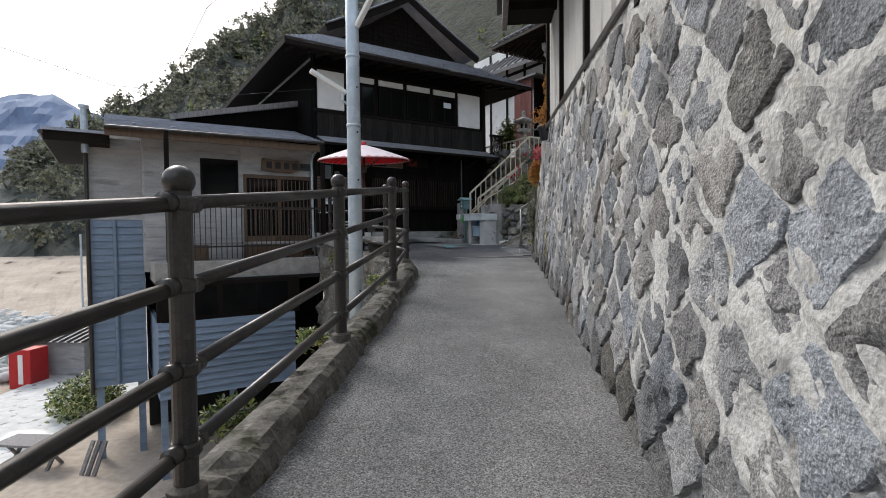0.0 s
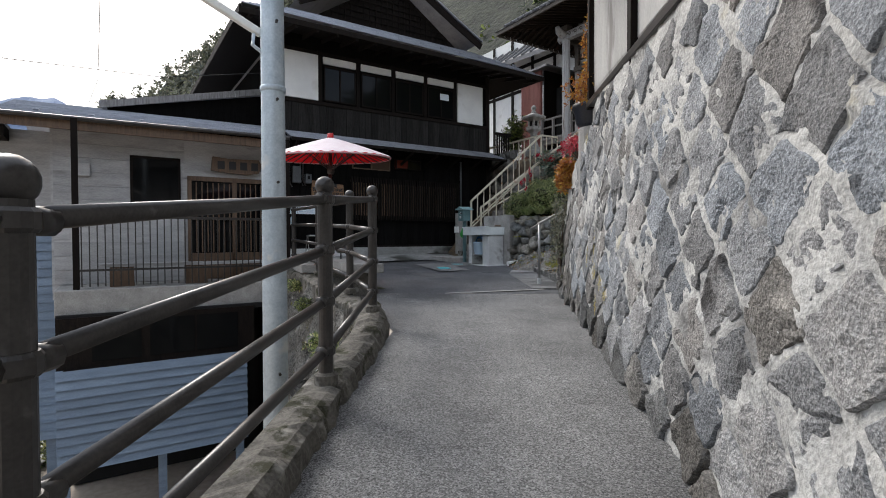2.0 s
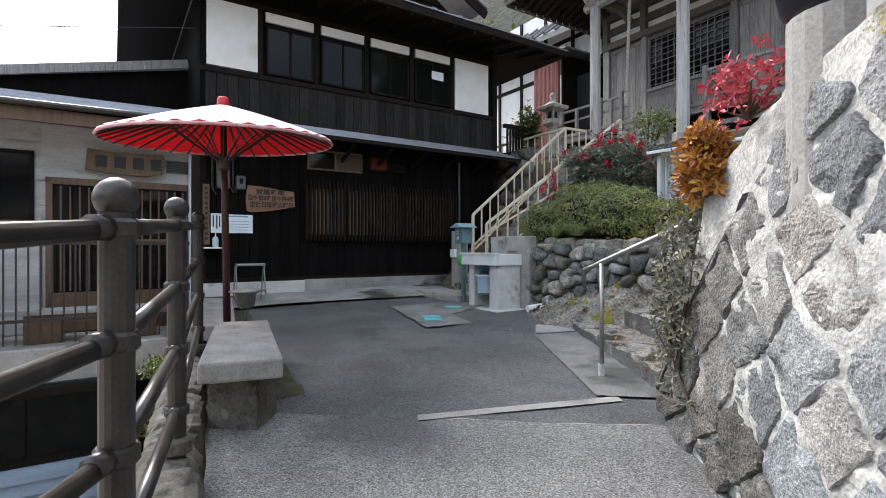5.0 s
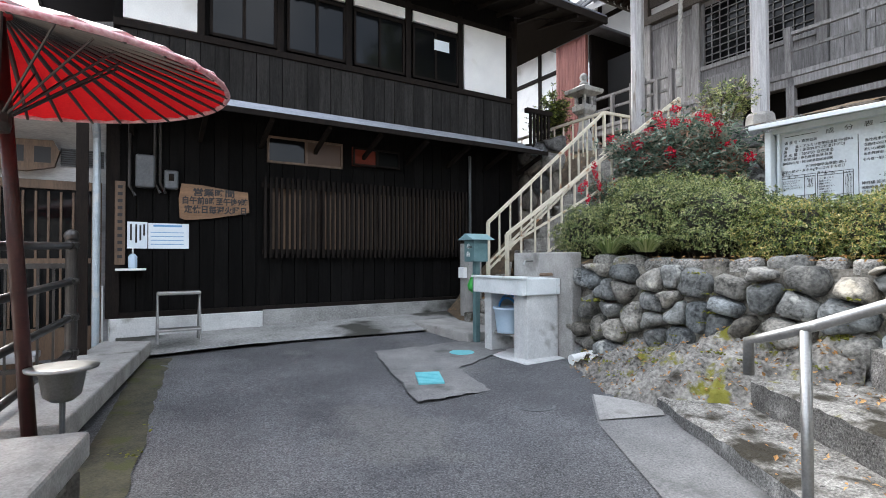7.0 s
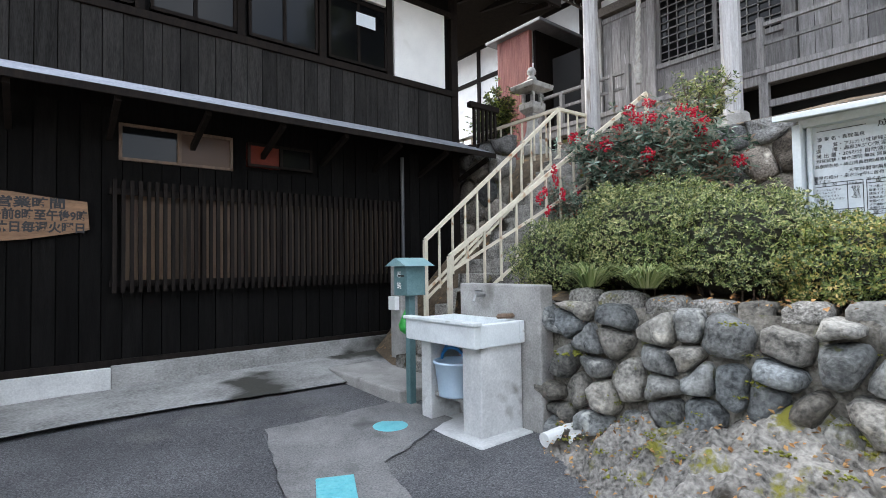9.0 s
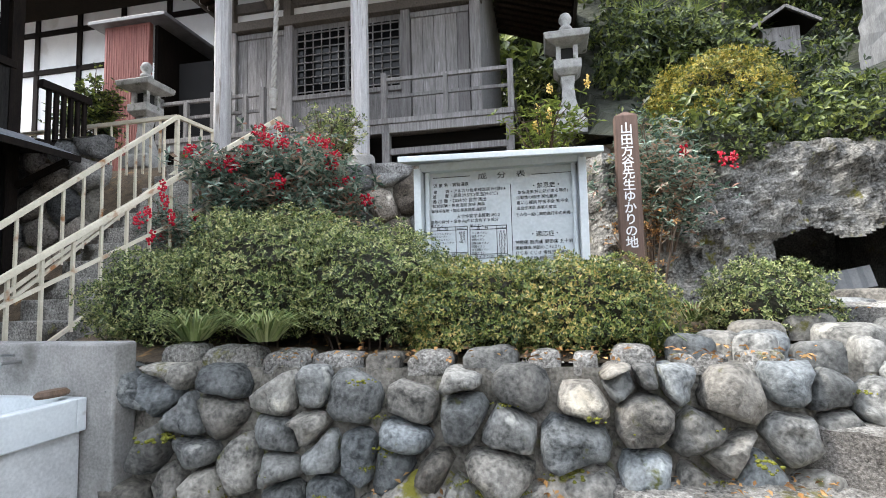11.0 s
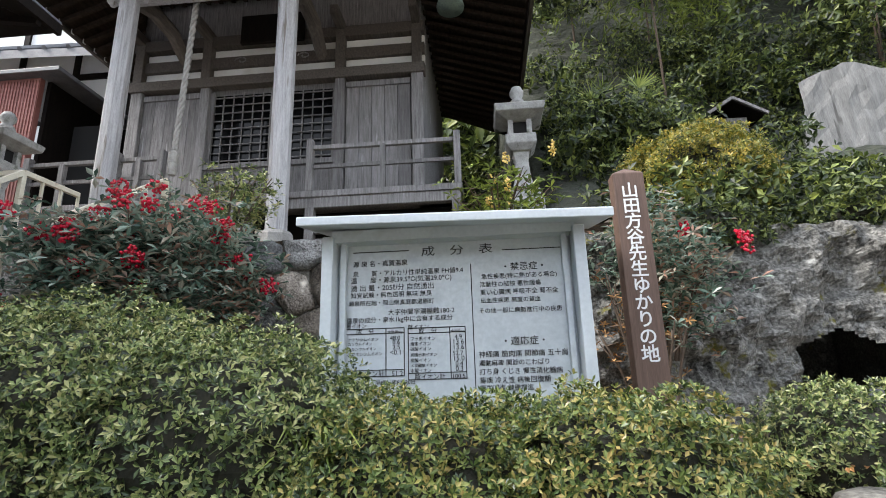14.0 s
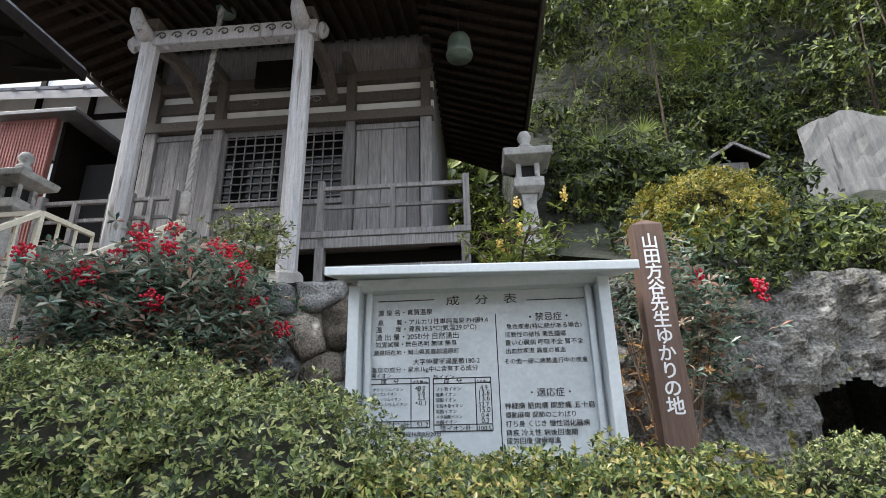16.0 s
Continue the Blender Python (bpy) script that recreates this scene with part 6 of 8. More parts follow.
for w0, w1 in ((-0.92, 0.1), (-4.5, -3.43)):
    for k in range(5):
        a = w0 + (w1 - w0) * k / 5
        part("door_board", Geo().box(9.6, a + 0.004, 5.45, 9.66, a + (w1 - w0) / 5 - 0.004, 7.45), GREY_WOOD, hall)
    for z in (5.45, 7.42):
        part("door_rail", Geo().box(9.57, w0, z - 0.05, 9.66, w1, z + 0.05), GREY_WOOD, hall, bevel=0.006)
lattice = part("lattice_window", Geo().box(9.655, -3.24, 6.14, 9.665, -1.1, 7.42), PANE, hall, "dark lattice window")
for k in range(13):
    w = -3.2 + k * 0.172
    part("lattice_bar", Geo().box(9.62, w - 0.009, 6.14, 9.64, w + 0.009, 7.42), GREY_WOOD, lattice)
for k in range(9):
    z = 6.2 + k * 0.145
    part("lattice_bar", Geo().box(9.61, -3.24, z - 0.009, 9.63, -1.1, z + 0.009), GREY_WOOD, lattice)
for w in (-1.12, -2.17, -3.24):
    part("lattice_stile", Geo().box(9.6, w - 0.035, 6.1, 9.65, w + 0.035, 7.46), GREY_WOOD, lattice)
part("sill_panel", Geo().box(9.6, -3.26, 5.2, 9.66, -1.06, 6.1), GREY_WOOD, hall, bevel=0.005)
part("sill_rail", Geo().box(9.56, -3.3, 6.04, 9.64, -1.02, 6.13), GREY_WOOD, hall, bevel=0.006)
for z, h, deep, mat in ((7.62, 0.18, 9.5, BEAM_WOOD), (7.84, 0.16, 9.63, PLASTER), (8.02, 0.2, 9.56, BEAM_WOOD), (8.22, 0.16, 9.63, PLASTER), (8.42, 0.2, 9.52, BEAM_WOOD)):
    part("wall_band", Geo().box(deep, -4.75, z - h / 2, 9.7, 0.35, z + h / 2), mat, hall, bevel=0.008)
for w in (0.22, -1.0, -3.33, -4.62):
    part("upper_strut", Geo().box(9.5, w - 0.08, 7.7, 9.66, w + 0.08, 8.45), BEAM_WOOD, hall, bevel=0.01)
    part("bracket_arm", Geo().box(9.1, w - 0.07, 8.45, 9.7, w + 0.07, 8.62), BEAM_WOOD, hall, bevel=0.02)
for w in (-1.6, -2.7):
    part("carved_scroll", Geo().tube([(9.545, w + 0.12 * math.cos(a) * (1 - a / 9), 8.02 + 0.07 * math.sin(a) * (1 - a / 9)) for a in np.linspace(0, 7, 14)], 0.012, 5), GREY_WOOD, hall)
part("plaque", Geo().box(9.35, -2.75, 8.2, 9.42, -1.65, 8.75), DARK_WOOD, hall, "dark name plaque", bevel=0.02)
# veranda
part("veranda_floor", Geo().box(8.5, -5.32, 5.05, 9.62, 1.0, 5.14), GREY_WOOD, hall, "weathered veranda boards", bevel=0.01)
part("veranda_floor", Geo().box(8.5, -5.32, 5.05, 13, -4.68, 5.138), GREY_WOOD, hall)
part("veranda_beam", Geo().box(8.52, -5.3, 4.9, 8.64, 1.0, 5.05), GREY_WOOD, hall, bevel=0.01)
for w in (-5.24, -3.26, -1.1, 0.9):
    part("veranda_leg", Geo().box(8.52, w - 0.06, 4.25, 8.64, w + 0.06, 5.05), GREY_WOOD, hall)
part("veranda_brace", Geo().box(8.54, -5.2, 4.55, 8.6, -3.2, 4.65), GREY_WOOD, hall)
# Sheet coloured as the shade beneath the veranda.
part("under_floor_shade", Geo().box(9.2, -5.2, 4.25, 9.3, 0.9, 5.05), DARK, hall, "near-black sheet for the shade below the floor")
for w0, w1 in ((-5.27, -3.24), (-1.08, -0.42), (-0.14, 0.95)):
    rail = part("veranda_rail", Geo().box(8.53, w0, 5.76, 8.59, w1, 5.82), GREY_WOOD, hall, bevel=0.006)
    part("mid_rail", Geo().box(8.54, w0, 5.48, 8.58, w1, 5.53), GREY_WOOD, rail)
    part("rail_post", Geo().box(8.51, (w0 + w1) / 2 - 0.035, 5.14, 8.59, (w0 + w1) / 2 + 0.035, 5.78), GREY_WOOD, rail)
    for w in (w0, w1):
        part("rail_post", Geo().box(8.5, w - 0.045, 5.14, 8.6, w + 0.045, 5.9), GREY_WOOD, rail, bevel=0.006)
part("mid_rail", Geo().box(8.53, -5.27, 5.76, 12.5, -5.21, 5.82), GREY_WOOD, hall)
part("step_block", Geo().box(8.2, -2.5, 4.3, 8.55, -1.2, 4.8), CONCRETE, hall, "stone step under the veranda", bevel=0.02)
# eaves: boards and rafters, both in the shade-darkened soffit wood
part("eave_soffit", Geo().add([(6.85, -6.5, 8.62), (6.85, 1.3, 8.62), (9.6, 0.3, 9.3), (9.6, -4.7, 9.3), (14, -6.5, 8.45), (14, -4.7, 9.2), (14, 1.3, 8.6), (14, 0.3, 9.2)], [(0, 1, 2, 3), (0, 3, 5, 4), (1, 6, 7, 2)]), SOFFIT_WOOD, hall, "soffit boards coloured dark with eave shade")
part("roof", Geo().add([(6.75, -6.6, 8.7), (6.75, 1.4, 8.7), (10.5, -0.6, 11.2), (10.5, -3.8, 11.2), (14, -6.6, 8.6), (14, 1.4, 8.6), (14, -2.2, 12)], [(0, 3, 2, 1), (0, 4, 6, 3), (1, 2, 6, 5)]), TILE, hall, "grey tiled temple roof")
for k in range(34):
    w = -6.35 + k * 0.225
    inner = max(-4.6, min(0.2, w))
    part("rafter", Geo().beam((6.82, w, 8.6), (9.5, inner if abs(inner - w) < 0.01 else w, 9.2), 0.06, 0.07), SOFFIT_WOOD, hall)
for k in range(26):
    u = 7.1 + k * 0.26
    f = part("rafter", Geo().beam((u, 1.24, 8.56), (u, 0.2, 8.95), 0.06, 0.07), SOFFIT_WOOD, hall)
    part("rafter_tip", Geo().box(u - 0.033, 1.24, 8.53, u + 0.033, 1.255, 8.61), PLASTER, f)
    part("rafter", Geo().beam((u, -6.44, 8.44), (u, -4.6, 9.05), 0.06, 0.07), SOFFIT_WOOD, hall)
for k in range(22):
    w = -6.3 + k * 0.34
    part("eave_tile", Geo().tube([(6.72, w, 8.72), (7.2, w, 9.02)], 0.05, 8), TILE, hall)
part("eave_edge", Geo().box(6.78, -6.55, 8.58, 6.84, 1.35, 8.7), BEAM_WOOD, hall)
part("eave_edge", Geo().box(6.8, -6.56, 8.42, 14, -6.5, 8.6), BEAM_WOOD, hall)
part("eave_edge", Geo().box(6.8, 1.3, 8.55, 14, 1.36, 8.7), BEAM_WOOD, hall)
bell = thing("hanging_bell", "green bronze bell hanging under the eave", "bell", (8.6, -5.25, 7.95))
part("bell_body", Geo().lathe((8.6, -5.25, 7.92), [(0.2, 0), (0.205, 0.04), (0.185, 0.1), (0.175, 0.28), (0.14, 0.37), (0.04, 0.4)], 20), BRONZE, bell, smooth=True)
part("hanger", Geo().tube([(8.6, -5.25, 8.3), (8.6, -5.25, 8.8)], 0.012, 6), RAIL_PAINT, bell)
rope = thing("bell_rope", "thick twisted pale rope with a gong above", "rope", (8.3, -1.42, 5.4))
for s in range(3):
    part("strand", Geo().tube([(8.3 + 0.02 * math.cos(a * 0.9 + s * 2.09), -1.42 - 0.0019 * a + 0.024 * math.sin(a * 0.9 + s * 2.09), 5.75 + (8.95 - 5.75) * a / 60) for a in range(61)], 0.024, 6), ROPE, rope, smooth=True)
part("tassel", Geo().lathe((8.3, -1.42, 5.4), [(0.05, 0), (0.065, 0.08), (0.06, 0.16), (0.07, 0.18), (0.07, 0.32), (0.03, 0.36)], 12), ROPE, rope, "pale wrapped rope end")
part("gong", Geo().lathe((8.42, -1.52, 9.0), [(0.05, -0.12), (0.16, -0.06), (0.17, 0.04), (0.06, 0.1)], 18), BRONZE, rope, smooth=True)
offer = thing("offertory_chest", "grey wooden offertory chest on the veranda", "chest", (8.75, -2.2, 5.14))
part("chest", Geo().box(8.6, -2.7, 5.14, 8.95, -1.75, 5.5), GREY_WOOD, offer, bevel=0.01)
for k in range(6):
    part("lid_bar", Geo().box(8.62 + k * 0.055, -2.7, 5.5, 8.645 + k * 0.055, -1.75, 5.53), GREY_WOOD, offer)

# ---- houses beside and behind the temple ----
shed = thing("red_shed", "rust-red corrugated shed with a dark doorway", "shed", (10, 3, 4.3))
part("wall", Geo().box(9.9, 2.42, 4.3, 10.0, 3.55, 8.25), RUST_SHEET, shed)
# A dark sheet gives the open side its shadow by colour.
part("wall", Geo().box(10.05, 2.34, 4.3, 12.5, 2.42, 8.25), DARK_WOOD, shed, "dark sheet painted as the shadowed open side")
for k in range(18):
    part("corrugation", Geo().box(9.885, 2.43 + k * 0.062, 4.3, 9.9, 2.455 + k * 0.062, 8.2), RUST_SHEET, shed)
part("shed_roof", Geo().box(9.7, 1.9, 8.25, 12.5, 3.8, 8.33), TILE, shed, bevel=0.01)
# Near-black sheet painted as the shade in the doorway.
part("doorway_shade", Geo().box(10.6, 1.4, 4.3, 10.7, 2.25, 7.6), DARK, shed)
white = thing("white_house", "white plastered house with dark timber framing and tiled roof", "house", (13, 5, 4.3))
part("wall", Geo().box(12.0, 2.2, 4.3, 12.3, 9.5, 11.2), PLASTER, white)
part("wall", Geo().box(12.0, 2.2, 4.3, 18, 2.4, 11.2), PLASTER, white)
for w in (2.3, 3.7, 5.1, 6.5, 7.9):
    part("timber_post", Geo().box(11.95, w - 0.07, 4.3, 12.0, w + 0.07, 11.2), DARK_WOOD, white)
for z in (8.6, 9.7):
    part("timber_rail", Geo().box(11.95, 2.2, z - 0.07, 12.0, 9.5, z + 0.07), DARK_WOOD, white)
part("house_roof", Geo().add([(10.8, 1.0, 9.5), (10.8, 10, 9.9), (15, 10, 13), (15, 1.0, 13), (10.8, 1.0, 9.3), (10.8, 10, 9.7), (15, 1.0, 12.7)], [(0, 3, 2, 1), (0, 1, 5, 4), (0, 4, 6, 3)]), TILE, white, "dark tiled roof")
for k in range(16):
    part("roof_tile_row", Geo().tube([(10.78, 1.2 + k * 0.55, 9.52 + 0.024 * k), (14.9, 1.2 + k * 0.55, 12.95)], 0.06, 6), TILE, white)

flag_rng = np.random.default_rng(77)
flags = thing("flagstone_path", "flat grey stones set in the leaf-strewn garden path", "path", (5.2, -7.4, 2.1), kind="structure")
for u, w, z, r in ((4.5, -7.0, 2.07, 0.2), (4.35, -7.45, 2.06, 0.24), (4.75, -7.4, 2.1, 0.2), (5.1, -7.75, 2.14, 0.26), (5.45, -7.95, 2.18, 0.28), (5.0, -8.2, 2.14, 0.24), (4.6, -7.9, 2.08, 0.22), (5.8, -8.3, 2.24, 0.3), (5.5, -8.6, 2.2, 0.26), (4.25, -6.95, 2.03, 0.16), (3.72, -6.42, 2.05, 0.13), (3.98, -6.62, 2.05, 0.15), (3.8, -6.75, 2.05, 0.12)):
    outline = [(u + r * flag_rng.uniform(0.75, 1.1) * math.cos(a), w + r * flag_rng.uniform(0.75, 1.1) * math.sin(a)) for a in np.linspace(0, 5.5, 8)]
    part("flagstone", stone_geo(outline, lambda a, b, h, z=z: (a, b, z + h), 0.01, 0.07, 0.2, u * 7, sink=0.1, rough=0.15, n=16), COBBLE, flags, smooth=True)

# small roofed shrine on the slope
cab = thing("small_shrine", "small weathered wooden shrine with a pitched roof", "shrine", (10.7, -9.9, 6.1))
part("cabinet", Geo().box(10.6, -10.22, 6.0, 11.1, -9.62, 6.88), GREY_WOOD, cab, bevel=0.01)
part("cab_roof", Geo().add([(10.4, -10.45, 6.84), (11.3, -10.45, 6.84), (11.3, -9.92, 7.18), (10.4, -9.92, 7.18), (10.4, -9.39, 6.84), (11.3, -9.39, 6.84), (10.4, -10.45, 6.78), (10.4, -9.92, 7.1), (10.4, -9.39, 6.78)], [(0, 1, 2, 3), (3, 2, 5, 4), (0, 3, 7, 6), (3, 4, 8, 7)]), DARK_WOOD, cab)
part("verge_trim", Geo().beam((10.38, -10.46, 6.82), (10.38, -9.92, 7.15), 0.03, 0.05), GREY_WOOD, cab)
part("verge_trim", Geo().beam((10.38, -9.92, 7.15), (10.38, -9.38, 6.82), 0.03, 0.05), GREY_WOOD, cab)

# ---- cliff with a cave, and the wooded slope ----
CAVE = (-8.9, -7.88, 2.02, 2.84)


def cliff_face(w, z):
    u = 6.25 + 0.035 * (z - 2) * 3 + 0.2 * fbm(w, z, 0, 0.8) + 0.085 * fbm(w, z, 4, 2.6) + 0.035 * fbm(w, z, 8, 6) + 0.013 * fbm(w, z, 11, 15)
    return u + (0.5 if w > -6.3 else 0) * min(1, (w + 6.3) * 3) - max(0, -w - 9.0) * 0.25


g, nw, nz = Geo(), 180, 84
verts = [(cliff_face(-5.9 - 0.035 * i, 1.7 + 0.0247 * j), -5.9 - 0.035 * i, 1.7 + 0.0247 * j) for j in range(nz + 1) for i in range(nw + 1)]
faces = []
for j in range(nz):
    for i in range(nw):
        w, z = -5.9 - 0.035 * (i + 0.5), 1.7 + 0.0247 * (j + 0.5)
        if not (CAVE[0] < w < CAVE[1] and CAVE[2] < z < CAVE[3] + 0.06 * math.sin(w * 9)):
            faces.append((j * (nw + 1) + i, (j + 1) * (nw + 1) + i, (j + 1) * (nw + 1) + i + 1, j * (nw + 1) + i + 1))
g.add(verts, faces)
structure("cliff", g, CLIFF, "mossy lichen-spotted grey rock cliff with a cave", m=MB, category="rock")
g = Geo()
g.add([(6.55, -7.2, 1.75), (6.55, -9.3, 1.75), (8.2, -9.3, 1.75), (8.2, -7.2, 1.75), (6.55, -7.2, 3.4), (6.55, -9.3, 3.4), (8.2, -9.3, 3.4), (8.2, -7.2, 3.4)], [(0, 1, 2, 3), (4, 7, 6, 5), (1, 5, 6, 2), (0, 3, 7, 4), (2, 6, 7, 3)])
structure("cave", g, CLIFF, "dark low cave in the rock", m=MB, category="cave")
fan = thing("corrugated_sheet", "dark corrugated sheet leaning in the cave mouth", "sheet", (6.3, -8.3, 2.2))
part("sheet", Geo().sheet(lambda i, j: (6.35 + 0.02 * (i % 2) + 0.1 * j, -8.0 - i * 0.06, 2.18 + 0.012 * i + 0.2 * j), 12, 1), PLASTIC_GREY, fan)
for k, (u, w, s) in enumerate(((6.05, -8.15, 0.1), (6.0, -8.38, 0.12), (6.08, -7.95, 0.07), (5.9, -8.55, 0.1))):
    st = thing("round_stone", "smooth grey stone by the cave", "stone", (u, w, 2.15))
    part("stone", Geo().ball((u, w, 2.2 + s * 0.2), s, 12, 0.75), COBBLE, st, smooth=True)


def slope_z(u, w):
    if w < -6.2:
        base = 3.7 + max(0, u - 6.4) * 0.58 + max(0, u - 11.3) * 1.1
    else:
        base = 4.3 + max(0, u - 14.5) * 1.35
    base += max(0, w - 7) * 0.4
    return base + 0.3 * fbm(u, w, 0, 0.35)


def hill_point(i, j):
    w = 40 - i * 1.0 if i < 34 else 6 - (i - 34) * 0.45
    u = 6.85 + 0.1 * j + 0.012 * j * j
    if w > -6.2:
        u += 8 * min(1.0, (w + 6.2) / 0.9)
    return (u, w, min(slope_z(u, w), 70))


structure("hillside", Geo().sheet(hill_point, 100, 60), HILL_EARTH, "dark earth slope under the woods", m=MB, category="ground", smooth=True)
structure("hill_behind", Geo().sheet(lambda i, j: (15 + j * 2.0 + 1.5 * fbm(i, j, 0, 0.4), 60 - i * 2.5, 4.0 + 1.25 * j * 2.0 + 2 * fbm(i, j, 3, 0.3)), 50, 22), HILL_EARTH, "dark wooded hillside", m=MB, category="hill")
slab = structure("rock_slab", Geo().sheet(lambda i, j: (10.5 + 0.02 * j + 0.03 * fbm(i, j, 2, 0.6), -11.05 - 0.2 * i - 0.03 * abs(j - 3.5) - 0.04 * fbm(i, j, 5, 0.9), 5.3 + 0.235 * j + 0.07 * fbm(i, j, 9, 0.7) - 0.006 * abs(i - 5) * j), 12, 11), PALE_SLAB, "pale bare rock slab in the slope", m=MB, category="rock")


def rosettes(name, pts, nrm, size, mat, parent, label="", seed=0, leaves=5, slim=0.42, open_angle=0.5):
    """Little whorls of leaves at the ends of twigs."""
    rng = np.random.default_rng(seed)
    k = len(pts)
    nr = nrm + rng.normal(0, 0.45, (k, 3)) + np.array((0, 0, 0.25))
    nr /= np.linalg.norm(nr, axis=1)[:, None]
    s = np.cross(nr, rng.normal(0, 1, (k, 3)))
    s /= np.linalg.norm(s, axis=1)[:, None]
    t = np.cross(nr, s)
    allv = []
    for q in range(leaves):
        a = 2 * np.pi * q / leaves + rng.uniform(-0.4, 0.4, (k, 1))
        rise = open_angle + rng.uniform(-0.35, 0.35, (k, 1))
        d = (np.cos(a) * s + np.sin(a) * t) * np.cos(rise) + nr * np.sin(rise)
        side = np.cross(d, nr)
        side /= np.linalg.norm(side, axis=1)[:, None] + 1e-9
        ln = size * rng.uniform(0.7, 1.3, (k, 1))
        mid = pts + d * ln * 0.55 + nr * ln * 0.1
        allv.append(np.stack([pts, mid + side * ln * slim / 2, pts + d * ln, mid - side * ln * slim / 2], axis=1))
    v = np.concatenate(allv).reshape(-1, 3)
    g = Geo()
    g.v = [tuple(p) for p in v]
    g.f = [f for i in range(0, len(v), 4) for f in ((i, i + 1, i + 2), (i, i + 2, i + 3))]
    return part(name, g, mat, parent, label, kind="stuff")


def hedge(label, masses, count, mat, seed, size=0.034, twigs=60, category="hedge", name="azalea_hedge"):
    c0 = masses[0][0]
    ob = thing(name, label, category, (c0[0], c0[1], c0[2] - masses[0][1][2] * 0.6))
    rng = np.random.default_rng(seed)
    pts, nrm, core = [], [], Geo()
    vol = sum(r[0] * r[1] + r[1] * r[2] for c, r in masses)
    for c, r in masses:
        p, n = shell_points(rng, int(count * (r[0] * r[1] + r[1] * r[2]) / vol), c, r, 0.26, 0.34, -0.6, 2.25, seed)
        pts.append(p)
        nrm.append(n)
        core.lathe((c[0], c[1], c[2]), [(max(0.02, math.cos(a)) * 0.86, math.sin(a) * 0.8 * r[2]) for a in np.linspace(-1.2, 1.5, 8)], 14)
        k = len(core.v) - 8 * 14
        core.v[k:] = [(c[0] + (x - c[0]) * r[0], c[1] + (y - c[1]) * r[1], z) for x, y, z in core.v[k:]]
    # Shade deep in the foliage is painted as a near-black core.
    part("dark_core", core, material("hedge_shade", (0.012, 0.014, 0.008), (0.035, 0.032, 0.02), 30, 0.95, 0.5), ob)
    rosettes("foliage", np.concatenate(pts), np.concatenate(nrm), size, mat, ob, seed=seed)
    tw = Geo()
    for k in range(twigs):
        c, r = masses[int(rng.integers(len(masses)))]
        a = rng.uniform(0, 6.28)
        x, y = c[0] + 0.55 * r[0] * math.cos(a), c[1] + 0.75 * r[1] * math.sin(a)
        tw.tube([(x * 0.6 + c[0] * 0.4, y * 0.6 + c[1] * 0.4, c[2] - r[2]), (x, y, c[2])], 0.007, 5)
    part("stems", tw, BARK, ob, kind="stuff")
    return ob


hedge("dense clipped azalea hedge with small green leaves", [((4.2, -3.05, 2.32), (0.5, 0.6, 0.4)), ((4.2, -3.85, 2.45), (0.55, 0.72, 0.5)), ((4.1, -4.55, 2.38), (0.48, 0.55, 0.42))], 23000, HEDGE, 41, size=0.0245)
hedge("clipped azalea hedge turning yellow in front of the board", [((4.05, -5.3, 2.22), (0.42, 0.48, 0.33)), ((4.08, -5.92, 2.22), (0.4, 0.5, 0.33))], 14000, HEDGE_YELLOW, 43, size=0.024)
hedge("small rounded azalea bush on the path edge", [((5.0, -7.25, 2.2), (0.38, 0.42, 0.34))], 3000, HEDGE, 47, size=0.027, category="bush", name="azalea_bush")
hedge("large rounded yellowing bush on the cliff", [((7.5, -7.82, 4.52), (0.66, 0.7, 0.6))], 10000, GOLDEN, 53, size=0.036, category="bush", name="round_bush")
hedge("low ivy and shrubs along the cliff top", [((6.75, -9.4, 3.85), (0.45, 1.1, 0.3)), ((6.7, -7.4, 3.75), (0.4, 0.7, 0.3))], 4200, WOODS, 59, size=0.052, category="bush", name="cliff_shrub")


def grass_tuft(u, w, z, count, length, mat, label, seed, spread=0.22):
    ob = thing("grass_tuft", label, "grass", (u, w, z))
    rng = np.random.default_rng(seed)
    g = Geo()
    for k in range(count):
        a, out, ln = rng.uniform(0, 6.28), rng.uniform(0.4, 1.0) * spread * 1.6, length * rng.uniform(0.6, 1.2)
        d = Vector((math.cos(a), math.sin(a), 0))
        sd = Vector((-d.y, d.x, 0)) * 0.008
        p = Vector((u, w, z)) + d * rng.uniform(0, spread * 0.4)
        pts = [p + d * out * f * 1.0 + Vector((0, 0, ln * (f * 1.5 - f * f * 1.1))) for f in (0, 0.35, 0.7, 1.0)]
        for i in range(3):
            s0, s1 = sd * (1 - 0.28 * i), sd * (1 - 0.28 * (i + 1))
            g.add([pts[i] - s0, pts[i] + s0, pts[i + 1] + s1, pts[i + 1] - s1], [(0, 1, 2, 3)])
    part("grass_blade", g, mat, ob, kind="stuff")


grass_tuft(3.52, -4.15, 2.12, 190, 0.3, GRASS, "tuft of long striped grass spilling over the stones", 3)
grass_tuft(3.58, -3.65, 2.12, 130, 0.32, GRASS, "tuft of long green grass under the hedge", 4)
grass_tuft(4.0, -4.95, 2.25, 110, 0.4, BAMBOO, "bright green sedge between the hedges", 5)
grass_tuft(3.95, -6.25, 2.0, 60, 0.35, BAMBOO, "green strap leaves beside the hedge", 6)
grass_tuft(5.1, -6.8, 2.1, 70, 0.3, GRASS, "thin grass beside the path", 7)


